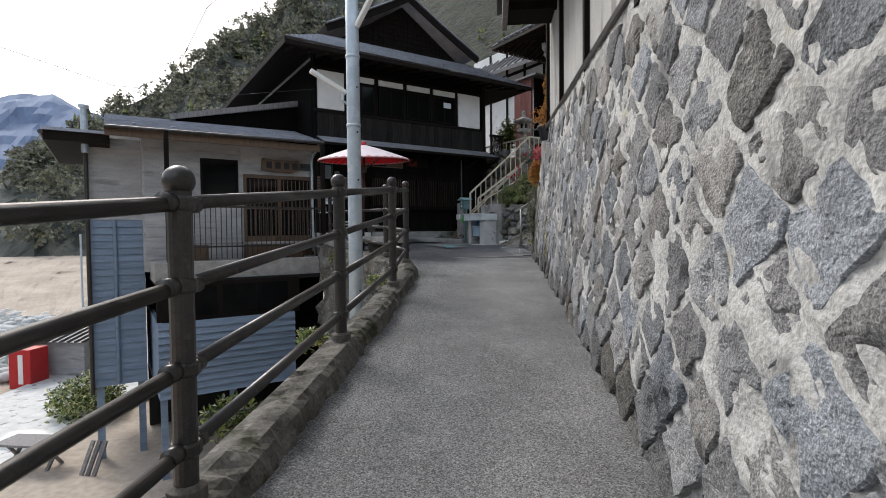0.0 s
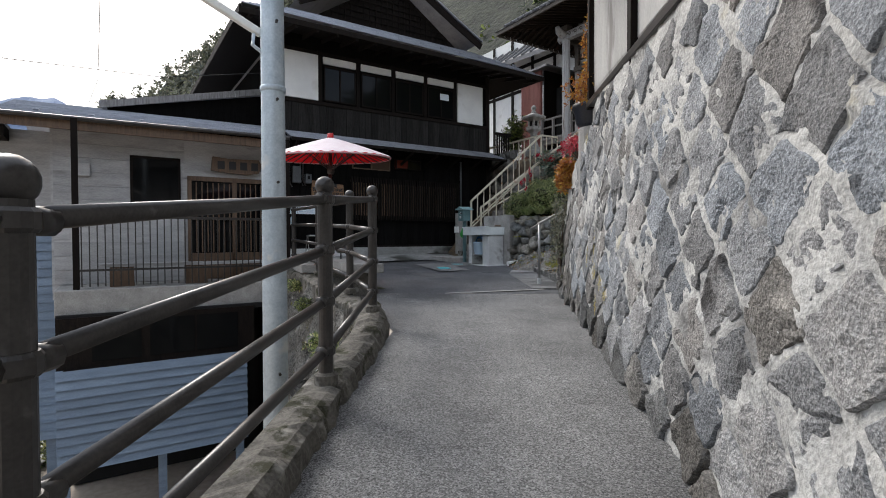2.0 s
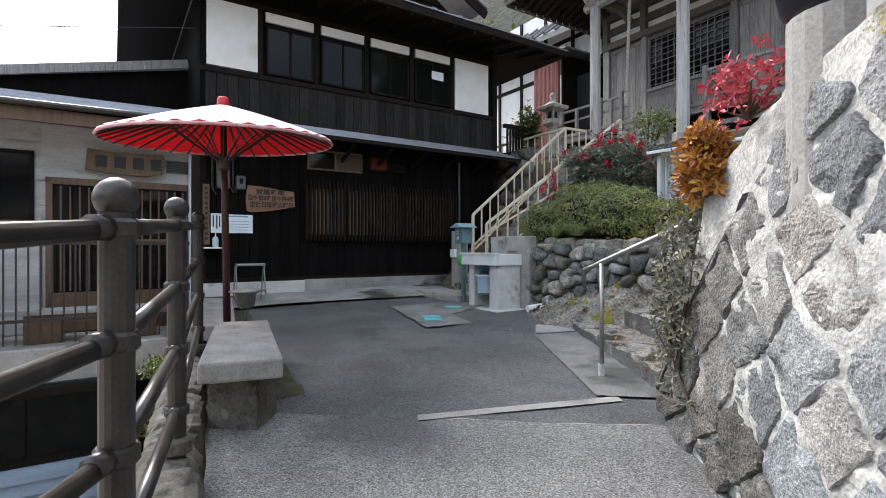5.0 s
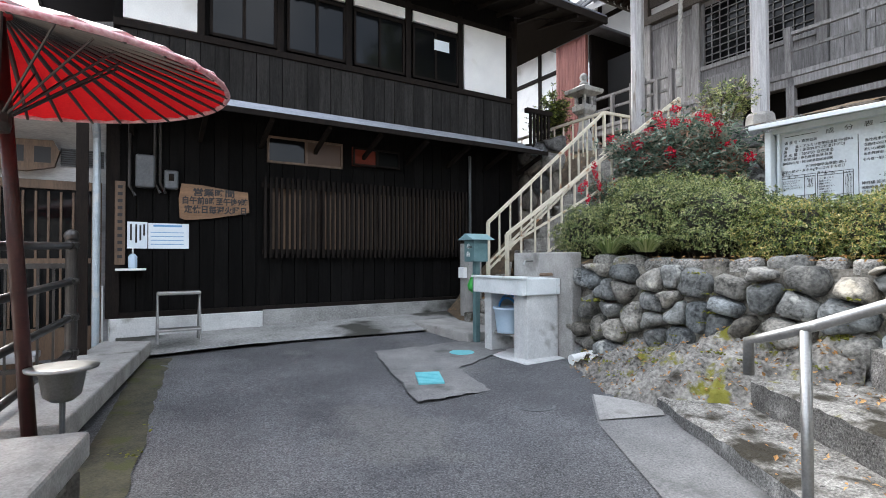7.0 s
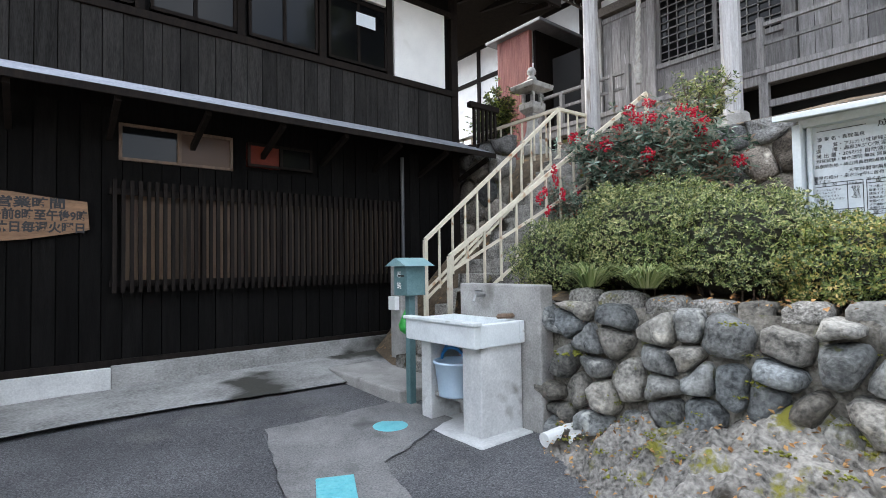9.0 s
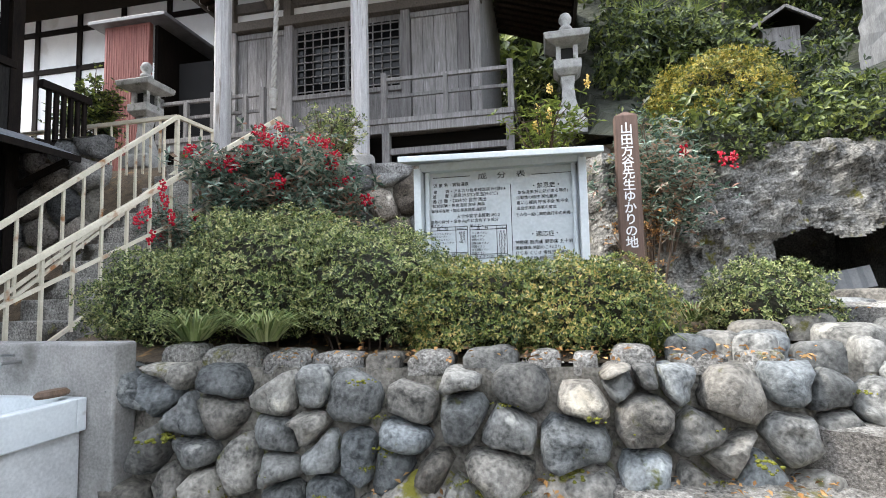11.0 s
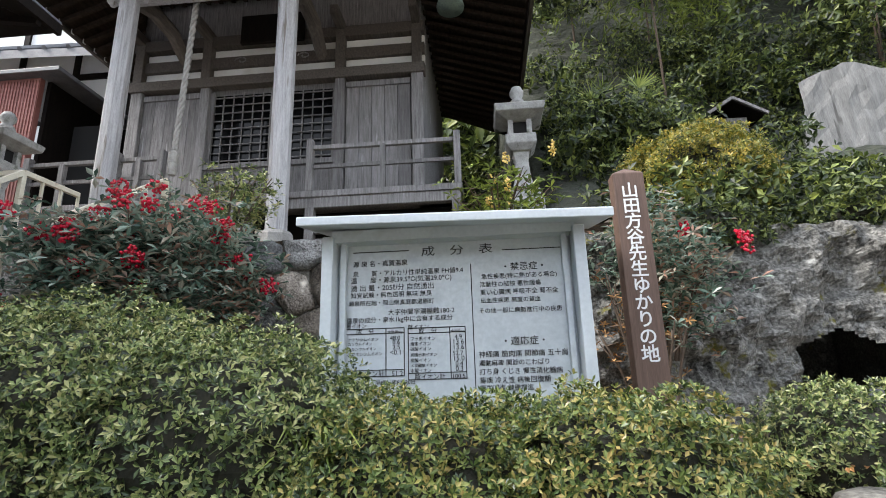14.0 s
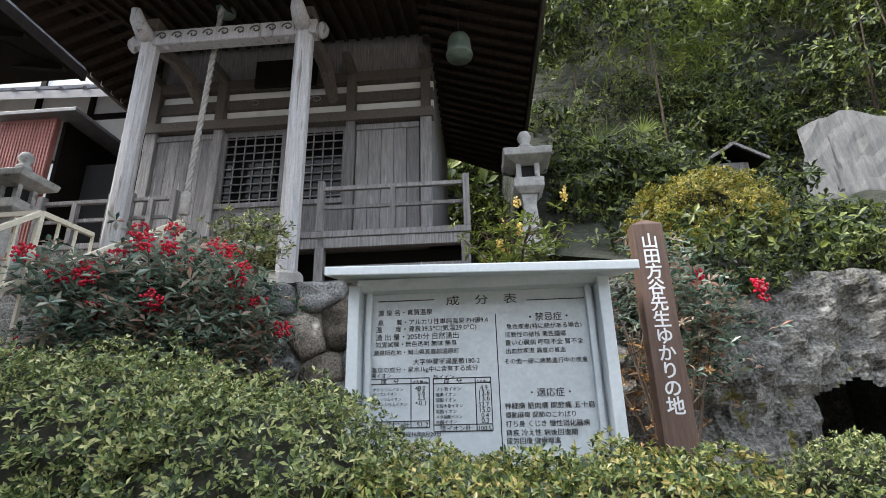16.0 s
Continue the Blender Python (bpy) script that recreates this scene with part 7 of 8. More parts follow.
def twiggy_shrub(name, label, category, base, height, spread, leaves, size, mat, seed, berries=0, berry_mat=None, stems=16, slim=0.36, low=0.15, squash=1.0):
    """Upright stems with sprays of leaves and hanging berry clusters."""
    ob = thing(name, label, category, base)
    rng = np.random.default_rng(seed)
    stem, tips = Geo(), []
    for k in range(stems):
        a, r = rng.uniform(0, 6.28), spread * math.sqrt(rng.random())
        top = Vector((base[0] + r * math.cos(a) * squash, base[1] + r * math.sin(a), base[2] + height * rng.uniform(0.7, 1.0) * (1 - 0.35 * (r / spread) ** 2)))
        root = Vector((base[0] + 0.25 * r * math.cos(a), base[1] + 0.25 * r * math.sin(a), base[2]))
        mid = root.lerp(top, 0.5) + Vector((0, 0, 0.08))
        stem.tube([root, mid, top], [0.014, 0.01, 0.005], 5)
        tips.append((root, mid, top))
        for q in range(3):
            b = rng.uniform(0, 6.28)
            e = mid.lerp(top, rng.random()) + Vector((math.cos(b), math.sin(b), 0.4)) * 0.22 * spread
            stem.tube([mid.lerp(top, 0.3 * q), e], [0.007, 0.003], 4)
            tips.append((root, mid, e))
    part("stems", stem, BARK, ob, kind="stuff")
    pts = []
    for k in range(leaves):
        root, mid, top = tips[int(rng.integers(len(tips)))]
        f = low + (1 - low) * rng.random() ** 0.7
        p = root.lerp(mid, f * 2) if f < 0.5 else mid.lerp(top, f * 2 - 1)
        pts.append(np.array(p) + rng.normal(0, 0.14 * spread + 0.03, 3) * (1, 1, 0.7))
    pts = np.array(pts)
    rosettes("foliage", pts, np.tile((0.0, 0.0, 1.0), (len(pts), 1)), size, mat, ob, seed=seed, leaves=5, slim=slim, open_angle=0.15)
    for k in range(berries):
        root, mid, top = tips[int(rng.integers(len(tips)))]
        c = top + Vector(rng.normal(0, 0.1, 3)) + Vector((-0.2, -0.13, 0.05))
        g = Geo()
        for q in range(46 if berries > 9 else 26):
            d = rng.normal(0, 1, 3)
            d /= np.linalg.norm(d)
            p = np.array(c) + d * np.array((0.075, 0.085, 0.075) if berries > 9 else (0.04, 0.04, 0.09)) * rng.random() ** 0.4
            g.ball(p, 0.0115, 6)
        part("berry_cluster", g, berry_mat, ob, "cluster of red berries" if berry_mat is BERRY else "spray of yellow flowers", kind="stuff")
    return ob


twiggy_shrub("nandina", "bushy nandina with clusters of red berries", "shrub", (6.1, -2.85, 2.6), 1.75, 0.82, 6400, 0.085, NANDINA, 61, 34, BERRY, 30, 0.4)
twiggy_shrub("nandina", "small nandina with red berries beside the stair rail", "shrub", (5.5, -2.0, 2.5), 1.0, 0.4, 700, 0.055, NANDINA, 62, 9, BERRY, 8)
twiggy_shrub("nandina", "nandina with a few red berries below the lantern", "shrub", (6.2, -6.85, 2.7), 1.5, 0.6, 1700, 0.07, NANDINA, 63, 3, BERRY, 12)
twiggy_shrub("mahonia", "shrub with yellow flower sprays by the lantern", "shrub", (7.4, -5.75, 4.0), 0.72, 0.75, 190, 0.1, BAMBOO, 64, 9, YELLOW_FLOWER, 11, 0.34)
twiggy_shrub("camellia", "small dark-leaved tree by the stone lantern", "tree", (7.4, 1.15, 4.3), 1.75, 0.5, 700, 0.085, WOODS, 65, 0, None, 10, 0.5)
twiggy_shrub("nandina_sapling", "thin airy shrub behind the berries", "shrub", (6.9, -3.0, 4.0), 0.95, 0.5, 420, 0.06, HEDGE, 66, 0, None, 9)
twiggy_shrub("withered_vines", "dry brown twigs hanging by the marker post", "shrub", (5.9, -6.65, 2.2), 1.4, 0.4, 120, 0.05, DRY_LEAF, 67, 0, None, 16)

# woods on the slope
woods = thing("hillside_woods", "dense evergreen woods and bamboo on the slope", "woods", (12, -9, 5), kind="stuff")
rng = np.random.default_rng(71)
for clumps, each, radius, size, mat, seed, (u0, u1, w0, w1), (h0, h1), name in ((150, 90, 0.5, 0.11, WOODS, 72, (8.7, 13, -14, -6.9), (0.0, 1.0), "undergrowth"), (260, 130, 1.05, 0.17, WOODS, 73, (11, 24, -26, -5.5), (1.0, 5.5), "tree_foliage"), (150, 150, 1.1, 0.26, BAMBOO, 74, (12.5, 22, -24, -7), (0.8, 7.5), "bamboo_foliage"), (70, 70, 0.35, 0.09, WOODS, 75, (6.2, 9.4, -13.5, -6.9), (-0.1, 0.25), "ivy")):
    pts, nrm = [], []
    for k in range(clumps):
        u, w = rng.uniform(u0, u1), rng.uniform(w0, w1)
        c = np.array((u, w, slope_z(u, w) + rng.uniform(h0, h1)))
        r = radius * rng.uniform(0.6, 1.3)
        p, q = shell_points(rng, each, c, (r, r, r * rng.uniform(0.6, 1.0)), 0.5, 0.5, -0.7, 2.0, float(k))
        pts.append(p)
        nrm.append(q)
    pts, nrm = np.concatenate(pts), np.concatenate(nrm)
    keep = ~((pts[:, 0] < 15) & (pts[:, 1] > -6.7)) & ~((pts[:, 0] < 11.4) & (pts[:, 0] > 6.6) & (pts[:, 1] < -9.9) & (pts[:, 1] > -13.4)) & ~((pts[:, 0] < 10.6) & (pts[:, 1] < -8.9) & (pts[:, 1] > -10.5) & (pts[:, 2] > 5.9))
    pts, nrm = pts[keep], nrm[keep]
    if mat is BAMBOO:
        rosettes(name, pts, nrm, size, mat, woods, seed=seed, leaves=4, slim=0.16, open_angle=-0.2)
    else:
        rosettes(name, pts, nrm, size, mat, woods, seed=seed, leaves=4, slim=0.45, open_angle=0.2)
stalks = Geo()
for k in range(90):
    u, w = rng.uniform(11, 22), rng.uniform(-22, -6)
    z = slope_z(u, w)
    stalks.tube([(u, w, z - 0.2), (u - 0.3 + rng.normal(0, 0.3), w + rng.normal(0, 0.4), z + rng.uniform(2, 7))], [0.03, 0.012], 5)
part("stalks", stalks, BARK, woods, kind="stuff")
palm = thing("fan_palm", "young fan palm on the shaded slope", "palm", (10.6, -8.0, 6.2))
g = Geo()
for k in range(9):
    a, e = rng.uniform(0, 6.28), rng.uniform(0.1, 0.9)
    c = Vector((10.6, -8.0, 6.9)) + Vector((math.cos(a) * math.cos(e), math.sin(a) * math.cos(e), math.sin(e))) * rng.uniform(0.4, 0.75)
    g.tube([(10.6, -8.0, 6.3), tuple(c)], 0.01, 4)
    for q in np.linspace(-1.3, 1.3, 13):
        d = Vector((-0.3, math.sin(q) , math.cos(q) * 0.8)).normalized() * 0.4
        s = Vector((0, math.cos(q), -math.sin(q))) * 0.014
        g.add([c - s, c + s, c + d], [(0, 1, 2)])
part("fronds", g, BAMBOO, palm, kind="stuff")

# ---- wooded ridges across the valley ----
def ridge(name, label, far, stops, mat, deep, lumps, seed):
    az, el = [s[0] for s in stops], [s[1] for s in stops]

    def point(i, j):
        a = az[0] + (az[-1] - az[0]) * i / 90
        top = far * float(np.interp(a, az, el))
        f = j / 16
        r = far * (0.55 + 0.45 * f) + 0.05 * far * fbm(a * 0.15, f * 2, seed, 1.0)
        z = -4.4 + (top + 4.4 + 1.3) * f ** 0.9 + lumps * fbm(a * 0.7, f * 6, seed, 1.0)
        return (0.8 - r * math.sin(radians(-a)), r * math.cos(radians(a)), z)

    g = Geo().sheet(point, 90, 16)
    return structure(name, g, mat, label, category="hill", smooth=False), point


NEAR = [(-62, 0.05), (-50, 0.09), (-45, 0.115), (-41, 0.17), (-38, 0.205), (-33, 0.275), (-29, 0.335), (-25, 0.4), (-21, 0.45), (-15, 0.55), (-5, 0.7), (10, 0.8), (30, 0.8)]
hill, near_point = ridge("ridge", "steep ridge with bare winter woods", 130, NEAR, FAR_WOODS, 1, 1.6, 3)
ridge("far_ridge", "far mountain painted in haze blue", 1500, [(-75, 0.16), (-60, 0.19), (-52, 0.2), (-47, 0.205), (-43, 0.215), (-40, 0.2), (-30, 0.15)], FAR_BLUE, 1, 1.2, 9)
ridge("river_bank", "tan grassy bank across the river bend", 80, [(-72, -0.034), (-50, -0.03), (-44, -0.028), (-37, -0.03)], GRAVEL, 1, 0.12, 5)
# Out of view; added so that window panes reflect hills instead of sky.
ridge("unseen_ridge", "unseen wooded ridge added to darken reflections", 160, [(-205, 0.2), (-180, 0.25), (-140, 0.27), (-110, 0.24), (-90, 0.2), (-76, 0.15)], FAR_WOODS, 1, 1.5, 17)
ridge("left_ridge", "dark wooded slope beyond the river", 300, [(-75, 0.2), (-55, 0.14), (-50, 0.1), (-46, 0.08), (-43, 0.09), (-40, 0.04)], FAR_WOODS, 1, 0.8, 13)
forest = thing("ridge_forest", "bare and evergreen trees covering the ridge", "forest", (-40, 100, 10), MW, kind="stuff")
rng = np.random.default_rng(91)
pts, nrm = [], []
pines = Geo()
for k in range(760):
    i, j = rng.uniform(16, 72), 16 * math.sqrt(rng.random())
    p = Vector(near_point(i, j))
    big = rng.uniform(1.2, 2.4)
    if rng.random() < 0.07:
        h = rng.uniform(3, 5)
        for q in range(5):
            pines.lathe((p.x, p.y, p.z + h * q / 5), [(1.3 * (1 - q / 5.5), 0), (0.5 * (1 - q / 5.5), h * 0.2), (0.05, h * 0.3)], 7, turn=q)
        continue
    n = 22
    d = rng.normal(0, 1, (n, 3))
    d /= np.linalg.norm(d, axis=1)[:, None]
    pts.append(np.array(p) + np.array((0, 0, big * 0.8)) + d * big * rng.uniform(0.7, 1.0, (n, 1)))
    nrm.append(d)
rosettes("crowns", np.concatenate(pts), np.concatenate(nrm), 0.75, BARE_WOODS, forest, seed=92, leaves=4, slim=0.6)
part("conifers", pines, WOODS, forest, kind="stuff")
# dark trees right behind the roofs
back_trees = thing("backdrop_trees", "dark evergreen trees rising behind the roofs", "trees", (18, 2, 6), kind="stuff")
cl = rng.uniform((16, -14, 0), (34, 26, 1), (420, 3))
pts = np.repeat(np.stack([cl[:, 0], cl[:, 1], 4.5 + 1.25 * (cl[:, 0] - 15) + 3 * cl[:, 2]], axis=1), 40, axis=0)
pts = pts + rng.normal(0, 1, pts.shape) * (0.9, 1.0, 0.8)
rosettes("foliage", pts, np.tile((-0.5, 0, 0.8), (len(pts), 1)), 0.5, WOODS, back_trees, seed=95, leaves=4, slim=0.5)

# ---- moss and fallen leaves ----
rng = np.random.default_rng(101)
litter = thing("fallen_leaves", "scattered brown fallen leaves on rock and steps", "leaves", (3, -5.5, 1.4), kind="stuff")
pts = np.concatenate([np.stack([rng.uniform(4.6, 6.0, 260), rng.uniform(-8.2, -6.5, 260), np.full(260, 2.2)], axis=1), np.stack([rng.normal(3.55, 0.12, 200), rng.uniform(-7, -4.2, 200), rng.choice([2.04, 2.07], 200)], axis=1)])
leaf_cloud("leaf_scatter", pts, np.tile((0, 0, 1.0), (len(pts), 1)), 0.022, DRY_LEAF, litter, seed=5)
def moss_pad(spots, m, label):
    ob = thing("moss", label, "moss", (*spots[0][:3],), m, kind="stuff")
    g = Geo()
    for x, y, z, s in spots:
        for q in range(26):
            g.ball((x + rng.normal(0, s * 0.8), y + rng.normal(0, s * 0.8), z + rng.normal(0, s * 0.08)), s * rng.uniform(0.08, 0.24), 7, 0.6)
    part("pads", g, MOSS, ob, smooth=True, kind="stuff")
moss_pad([(3.33, -3.62, 1.62, 0.07), (3.36, -4.75, 1.93, 0.05), (3.36, -4.9, 1.6, 0.05), (3.25, -3.95, 1.02, 0.06), (3.2, -4.4, 1.15, 0.07), (3.36, -5.9, 1.78, 0.05), (3.4, -6.6, 1.6, 0.06)], MB, "bright moss between the wall stones")
moss_pad([(1.9, 13.35, 1.05, 0.05), (2.3, 13.45, 1.3, 0.06), (2.6, 13.5, 1.42, 0.06), (1.45, 13.6, 1.0, 0.05), (3.3, 13.0, 1.46, 0.08), (3.6, 12.9, 1.47, 0.1), (2.6, 13.1, 1.2, 0.06)], MW, "moss on the bedrock and steps")
moss_pad([(-3.1, 13.6, 0.9, 0.06), (-2.6, 12.95, 0.88, 0.07), (-2.25, 12.4, 0.87, 0.07), (-2.0, 11.95, 0.86, 0.06), (-1.6, 11.25, 0.835, 0.06), (-1.75, 11.6, 0.845, 0.05), (-2.85, 13.3, 0.89, 0.05)], MW, "damp moss along the bench foot")

# litter, grit and moss over the bedrock and the steps
scatter = thing("leaf_litter", "brown leaves and grit on the bedrock and steps", "leaves", (2.4, 13.2, 1.2), MW, kind="stuff")
pts = [rock_point(rng.uniform(1, 47), rng.uniform(0, 27)) for k in range(420)]
for (x0, x1, y0, y1, z), count in (((1.6, 2.05, 10.6, 13.1, 1.0), 110), ((2.3, 2.75, 10.8, 13.1, 1.2), 130), ((2.9, 3.45, 11.6, 13.2, 1.47), 160), ((3.7, 4.3, 11.3, 12.7, 1.73), 120)):
    pts += [(rng.uniform(x0, x1), rng.uniform(y0, y1), z) for k in range(count)]
pts = np.array(pts) + (0, 0, 0.02)
leaf_cloud("step_litter", pts, np.tile((0, 0, 1.0), (len(pts), 1)), 0.022, DRY_LEAF, scatter, seed=6)
moss_pad([(*rock_point(rng.uniform(2, 46), rng.uniform(0, 20) ** 1.0), rng.uniform(0.03, 0.07)) for k in range(30)], MW, "yellow-green moss tufts on the bedrock")
moss_pad([(3.33 + 0.035 * max(0, -w - 4.5) ** 2 + 0.06 * (z - 0.95), w, z, 0.032) for w, z in [(rng.uniform(-7.2, -3.5), rng.uniform(1.05, 1.9)) for k in range(34)]], MB, "yellow-green moss in the wall joints")

# ---- forecourt: umbrella, benches, signs and small things ----
umb = thing("paper_umbrella", "large open red paper umbrella on a dark pole", "umbrella", (-2.2, 11.55, 0.86), MW)
TIP = Vector((-2.05, 11.2, 3.27))
FOOT = Vector((-2.2, 11.55, 0.86))
part("pole", Geo().tube([FOOT, FOOT.lerp(TIP, 0.5), TIP + Vector((0, 0, 0.0))], [0.036, 0.034, 0.026], 14), material("dark_red_lacquer", (0.03, 0.008, 0.008), (0.06, 0.016, 0.014), 6, 0.4, 0.1), umb, smooth=True)
RIM, DROP = 1.0, 0.34


def dish(a, f, drop=0.0):
    """A point of the canopy, which leans a little down the path."""
    x, y = RIM * f * math.cos(a), RIM * f * math.sin(a)
    return TIP + Vector((x, y, -DROP * (0.85 * f + 0.15 * f * f) + 0.06 * y - drop))


def canopy_point(i, j, lift=0.0):
    a, f = 2 * math.pi * i / 72, 0.03 + 0.97 * j / 8
    return dish(a, f, -0.01 * math.cos(36 * a) * f - lift)


part("canopy", Geo().sheet(lambda i, j: canopy_point(i, j), 72, 8), RED_CLOTH, umb, "red paper canopy", smooth=True)
part("canopy_top", Geo().sheet(lambda i, j: canopy_point(i, j, 0.016), 72, 8), material("faded_umbrella_top", (0.72, 0.6, 0.64), (0.86, 0.78, 0.8), 4, 0.6, 0.1, translucent=0.16), umb, "sun-faded pinkish upper side", smooth=True)
for k in range(36):
    a = 2 * math.pi * k / 36
    rib = part("rib", Geo().tube([dish(a, f, 0.016) for f in (0.03, 0.35, 0.7, 1.0)], [0.008, 0.013, 0.012, 0.008], 5), RAIL_PAINT, umb)
    if k % 2 == 0:
        part("strut", Geo().tube([TIP + Vector((0.05 * math.cos(a), 0.05 * math.sin(a), -0.52)), dish(a, 0.5, 0.03)], 0.006, 5), RAIL_PAINT, rib)
part("hem", Geo().tube([dish(a, 1.0, 0.003) for a in np.linspace(0, 2 * math.pi, 73)], 0.014, 6), material("faded_hem", (0.45, 0.12, 0.14), (0.75, 0.5, 0.52), 9, 0.7, 0.2), umb, "faded pinkish hem", smooth=True)
part("crown", Geo().lathe(TIP, [(0.055, -0.05), (0.055, 0.02), (0.05, 0.07), (0.042, 0.08)], 14), RED_PAINT, umb, "red cloth crown", smooth=True)
part("runner", Geo().lathe(TIP - Vector((0, 0, 0.6)), [(0.05, 0), (0.06, 0.04), (0.06, 0.12), (0.045, 0.14)], 14), RAIL_PAINT, umb)


def slab_bench(corners, z, thick, label, supports):
    ob = thing("stone_bench", label, "bench", (*corners[0], z - 0.45), MW, group="concrete slab benches")
    part("seat", Geo().prism(corners, z - thick, z), CONCRETE, ob, "pale worn concrete slab", bevel=0.018)
    for x, y in supports:
        part("support", Geo().prism([(x - 0.16, y - 0.14), (x + 0.16, y - 0.14), (x + 0.16, y + 0.14), (x - 0.16, y + 0.14)], ground(x, y) - 0.03, z - thick), KERB, ob)


slab_bench([(-0.82, 9.72), (-1.68, 11.35), (-2.1, 11.15), (-1.26, 9.5)], 1.24, 0.13, "long concrete slab bench beside the railing", [(-1.15, 9.85), (-1.75, 11.05)])
slab_bench([(-2.2, 11.72), (-3.74, 14.5), (-4.28, 14.4), (-2.7, 11.5)], 1.13, 0.16, "long concrete slab bench before the bathhouse door", [(-2.6, 11.9), (-3.8, 14.0)])
structure("gutter_strip", Geo().sheet(lambda i, j: (-1.13 - 2.55 * j / 40 + (i - 0.5) * 0.042 + 0.05 * fbm(i, j, 0, 0.5), 10.2 + 4.1 * j / 40 + (i - 0.5) * 0.045, ground(0, 10.2 + 4.1 * j / 40) + 0.018 - 0.002 * abs(i - 2.5)), 5, 40), material("mossy_gutter_dirt", (0.02, 0.019, 0.014), (0.09, 0.085, 0.05), 5, 0.95, 1.0, 60, moss=(0.055, 0.06, 0.016), moss_scale=5, moss_at=0.55), "dark mossy dirt along the foot of the benches", category="pavement")
ash = thing("ashtray", "metal bowl ashtray on a thin stand", "ashtray", (-1.98, 11.5, 0.9), MW)
part("bowl", Geo().lathe((-1.98, 11.5, 1.33), [(0.05, 0), (0.085, 0.03), (0.105, 0.15), (0.16, 0.165), (0.165, 0.18), (0.1, 0.18)], 20), STEEL, ash, smooth=True)
part("stand", Geo().tube([(-1.98, 11.5, 0.86), (-1.98, 11.5, 1.34)], 0.014, 8), PLASTIC_GREY, ash)

sign = thing("hours_sign", "carved wooden sign with black brushed opening hours", "sign", (0.15, -0.03, 2.6))
part("plank", Geo().add([(u, w, z) for w in (-0.06, -0.025) for u, z in ((-0.27, 2.6), (-0.2, 2.57), (0.1, 2.6), (0.42, 2.66), (0.58, 2.7), (0.56, 2.97), (0.3, 2.99), (0.0, 3.03), (-0.25, 3.04), (-0.28, 2.85))], [tuple(range(10)), tuple(range(19, 9, -1))] + [(i, 10 + i, 10 + (i + 1) % 10, (i + 1) % 10) for i in range(10)]), SIGN_WOOD, sign)
for text, u, z, width in (("営業時間", -0.12, 2.9, 0.5), ("自午前8時至午後9時", -0.25, 2.79, 0.8), ("定休日毎週火曜日", -0.22, 2.675, 0.76)):
    ob = writing(text, 0.105, (u, -0.0625, z), FACE_OUT_W, INK, sign, bold=0.0035)
    xs = [v.co.x for v in ob.data.vertices]
    ob.data.transform(Matrix.Diagonal((width / (max(xs) - min(xs)), 1.0, 1, 1)))
upright = thing("upright_sign", "narrow upright wooden sign with faded writing", "sign", (-0.9, -0.04, 2.0))
part("plank", Geo().box(-0.97, -0.06, 2.0, -0.86, -0.03, 3.02), BROWN_WOOD, upright, bevel=0.005)
for k in range(11):
    part("written_character", Geo().box(-0.94, -0.063, 2.93 - k * 0.085, -0.89, -0.06, 2.97 - k * 0.085), INK, upright)
notice = thing("paper_notices", "two white paper notices pinned side by side", "notice", (-0.5, -0.03, 2.2))
part("sheet", Geo().box(-0.84, -0.03, 2.2, -0.625, -0.022, 2.53), PAPER, notice)
sheet = part("sheet", Geo().box(-0.615, -0.032, 2.2, -0.16, -0.022, 2.52), PAPER, notice)
part("blue_heading", Geo().box(-0.56, -0.0345, 2.475, -0.24, -0.032, 2.5), BLUE_INK, sheet)
for k in range(4):
    part("blue_bar", Geo().box(-0.59, -0.0345, 2.4 - 0.05 * k, -0.22, -0.032, 2.408 - 0.05 * k), BLUE_INK, sheet)
for k, (u, z0, z1) in enumerate(((-0.66, 2.36, 2.5), (-0.7, 2.3, 2.49), (-0.745, 2.27, 2.5), (-0.8, 2.3, 2.5))):
    part("written_line", Geo().box(u - 0.01, -0.0325, z0, u + 0.01, -0.03, z1), INK, notice)
shelf = thing("wall_shelf", "small white shelf on the black wall", "shelf", (-0.8, -0.1, 1.93))
part("board", Geo().box(-0.96, -0.22, 1.93, -0.64, -0.02, 1.955), WHITE_PAINT, shelf, bevel=0.004)
bottle = thing("sanitiser_bottle", "clear plastic pump bottle on the shelf", "bottle", (-0.78, -0.12, 1.955))
part("bottle", Geo().lathe((-0.78, -0.12, 1.955), [(0.045, 0), (0.048, 0.02), (0.048, 0.14), (0.03, 0.17), (0.015, 0.18)], 16), PALE_PLASTIC, bottle, smooth=True)
part("pump", Geo().tube([(-0.78, -0.12, 2.13), (-0.78, -0.12, 2.2), (-0.78, -0.17, 2.2)], 0.009, 8), WHITE_PAINT, bottle)
for u0, u1, z0, z1, label in ((-0.76, -0.55, 2.95, 3.36, "grey electricity meter box with a glass window"), (-0.45, -0.29, 2.95, 3.19, "small grey meter box")):
    meter = thing("electricity_meter", label, "meter", ((u0 + u1) / 2, -0.05, z0), group="meters on the black wall")
    part("case", Geo().box(u0, -0.14, z0, u1, -0.02, z1), PLASTIC_GREY, meter, bevel=0.025)
    part("glass", Geo().box(u0 + 0.05, -0.146, z0 + 0.42 * (z1 - z0), u1 - 0.05, -0.14, z1 - 0.05), PLASTIC_GREY if u0 < -0.5 else PANE, meter)
conduit = thing("wall_conduit", "dark conduit pipes on the black wall", "conduit", (-0.7, -0.05, 2.9))
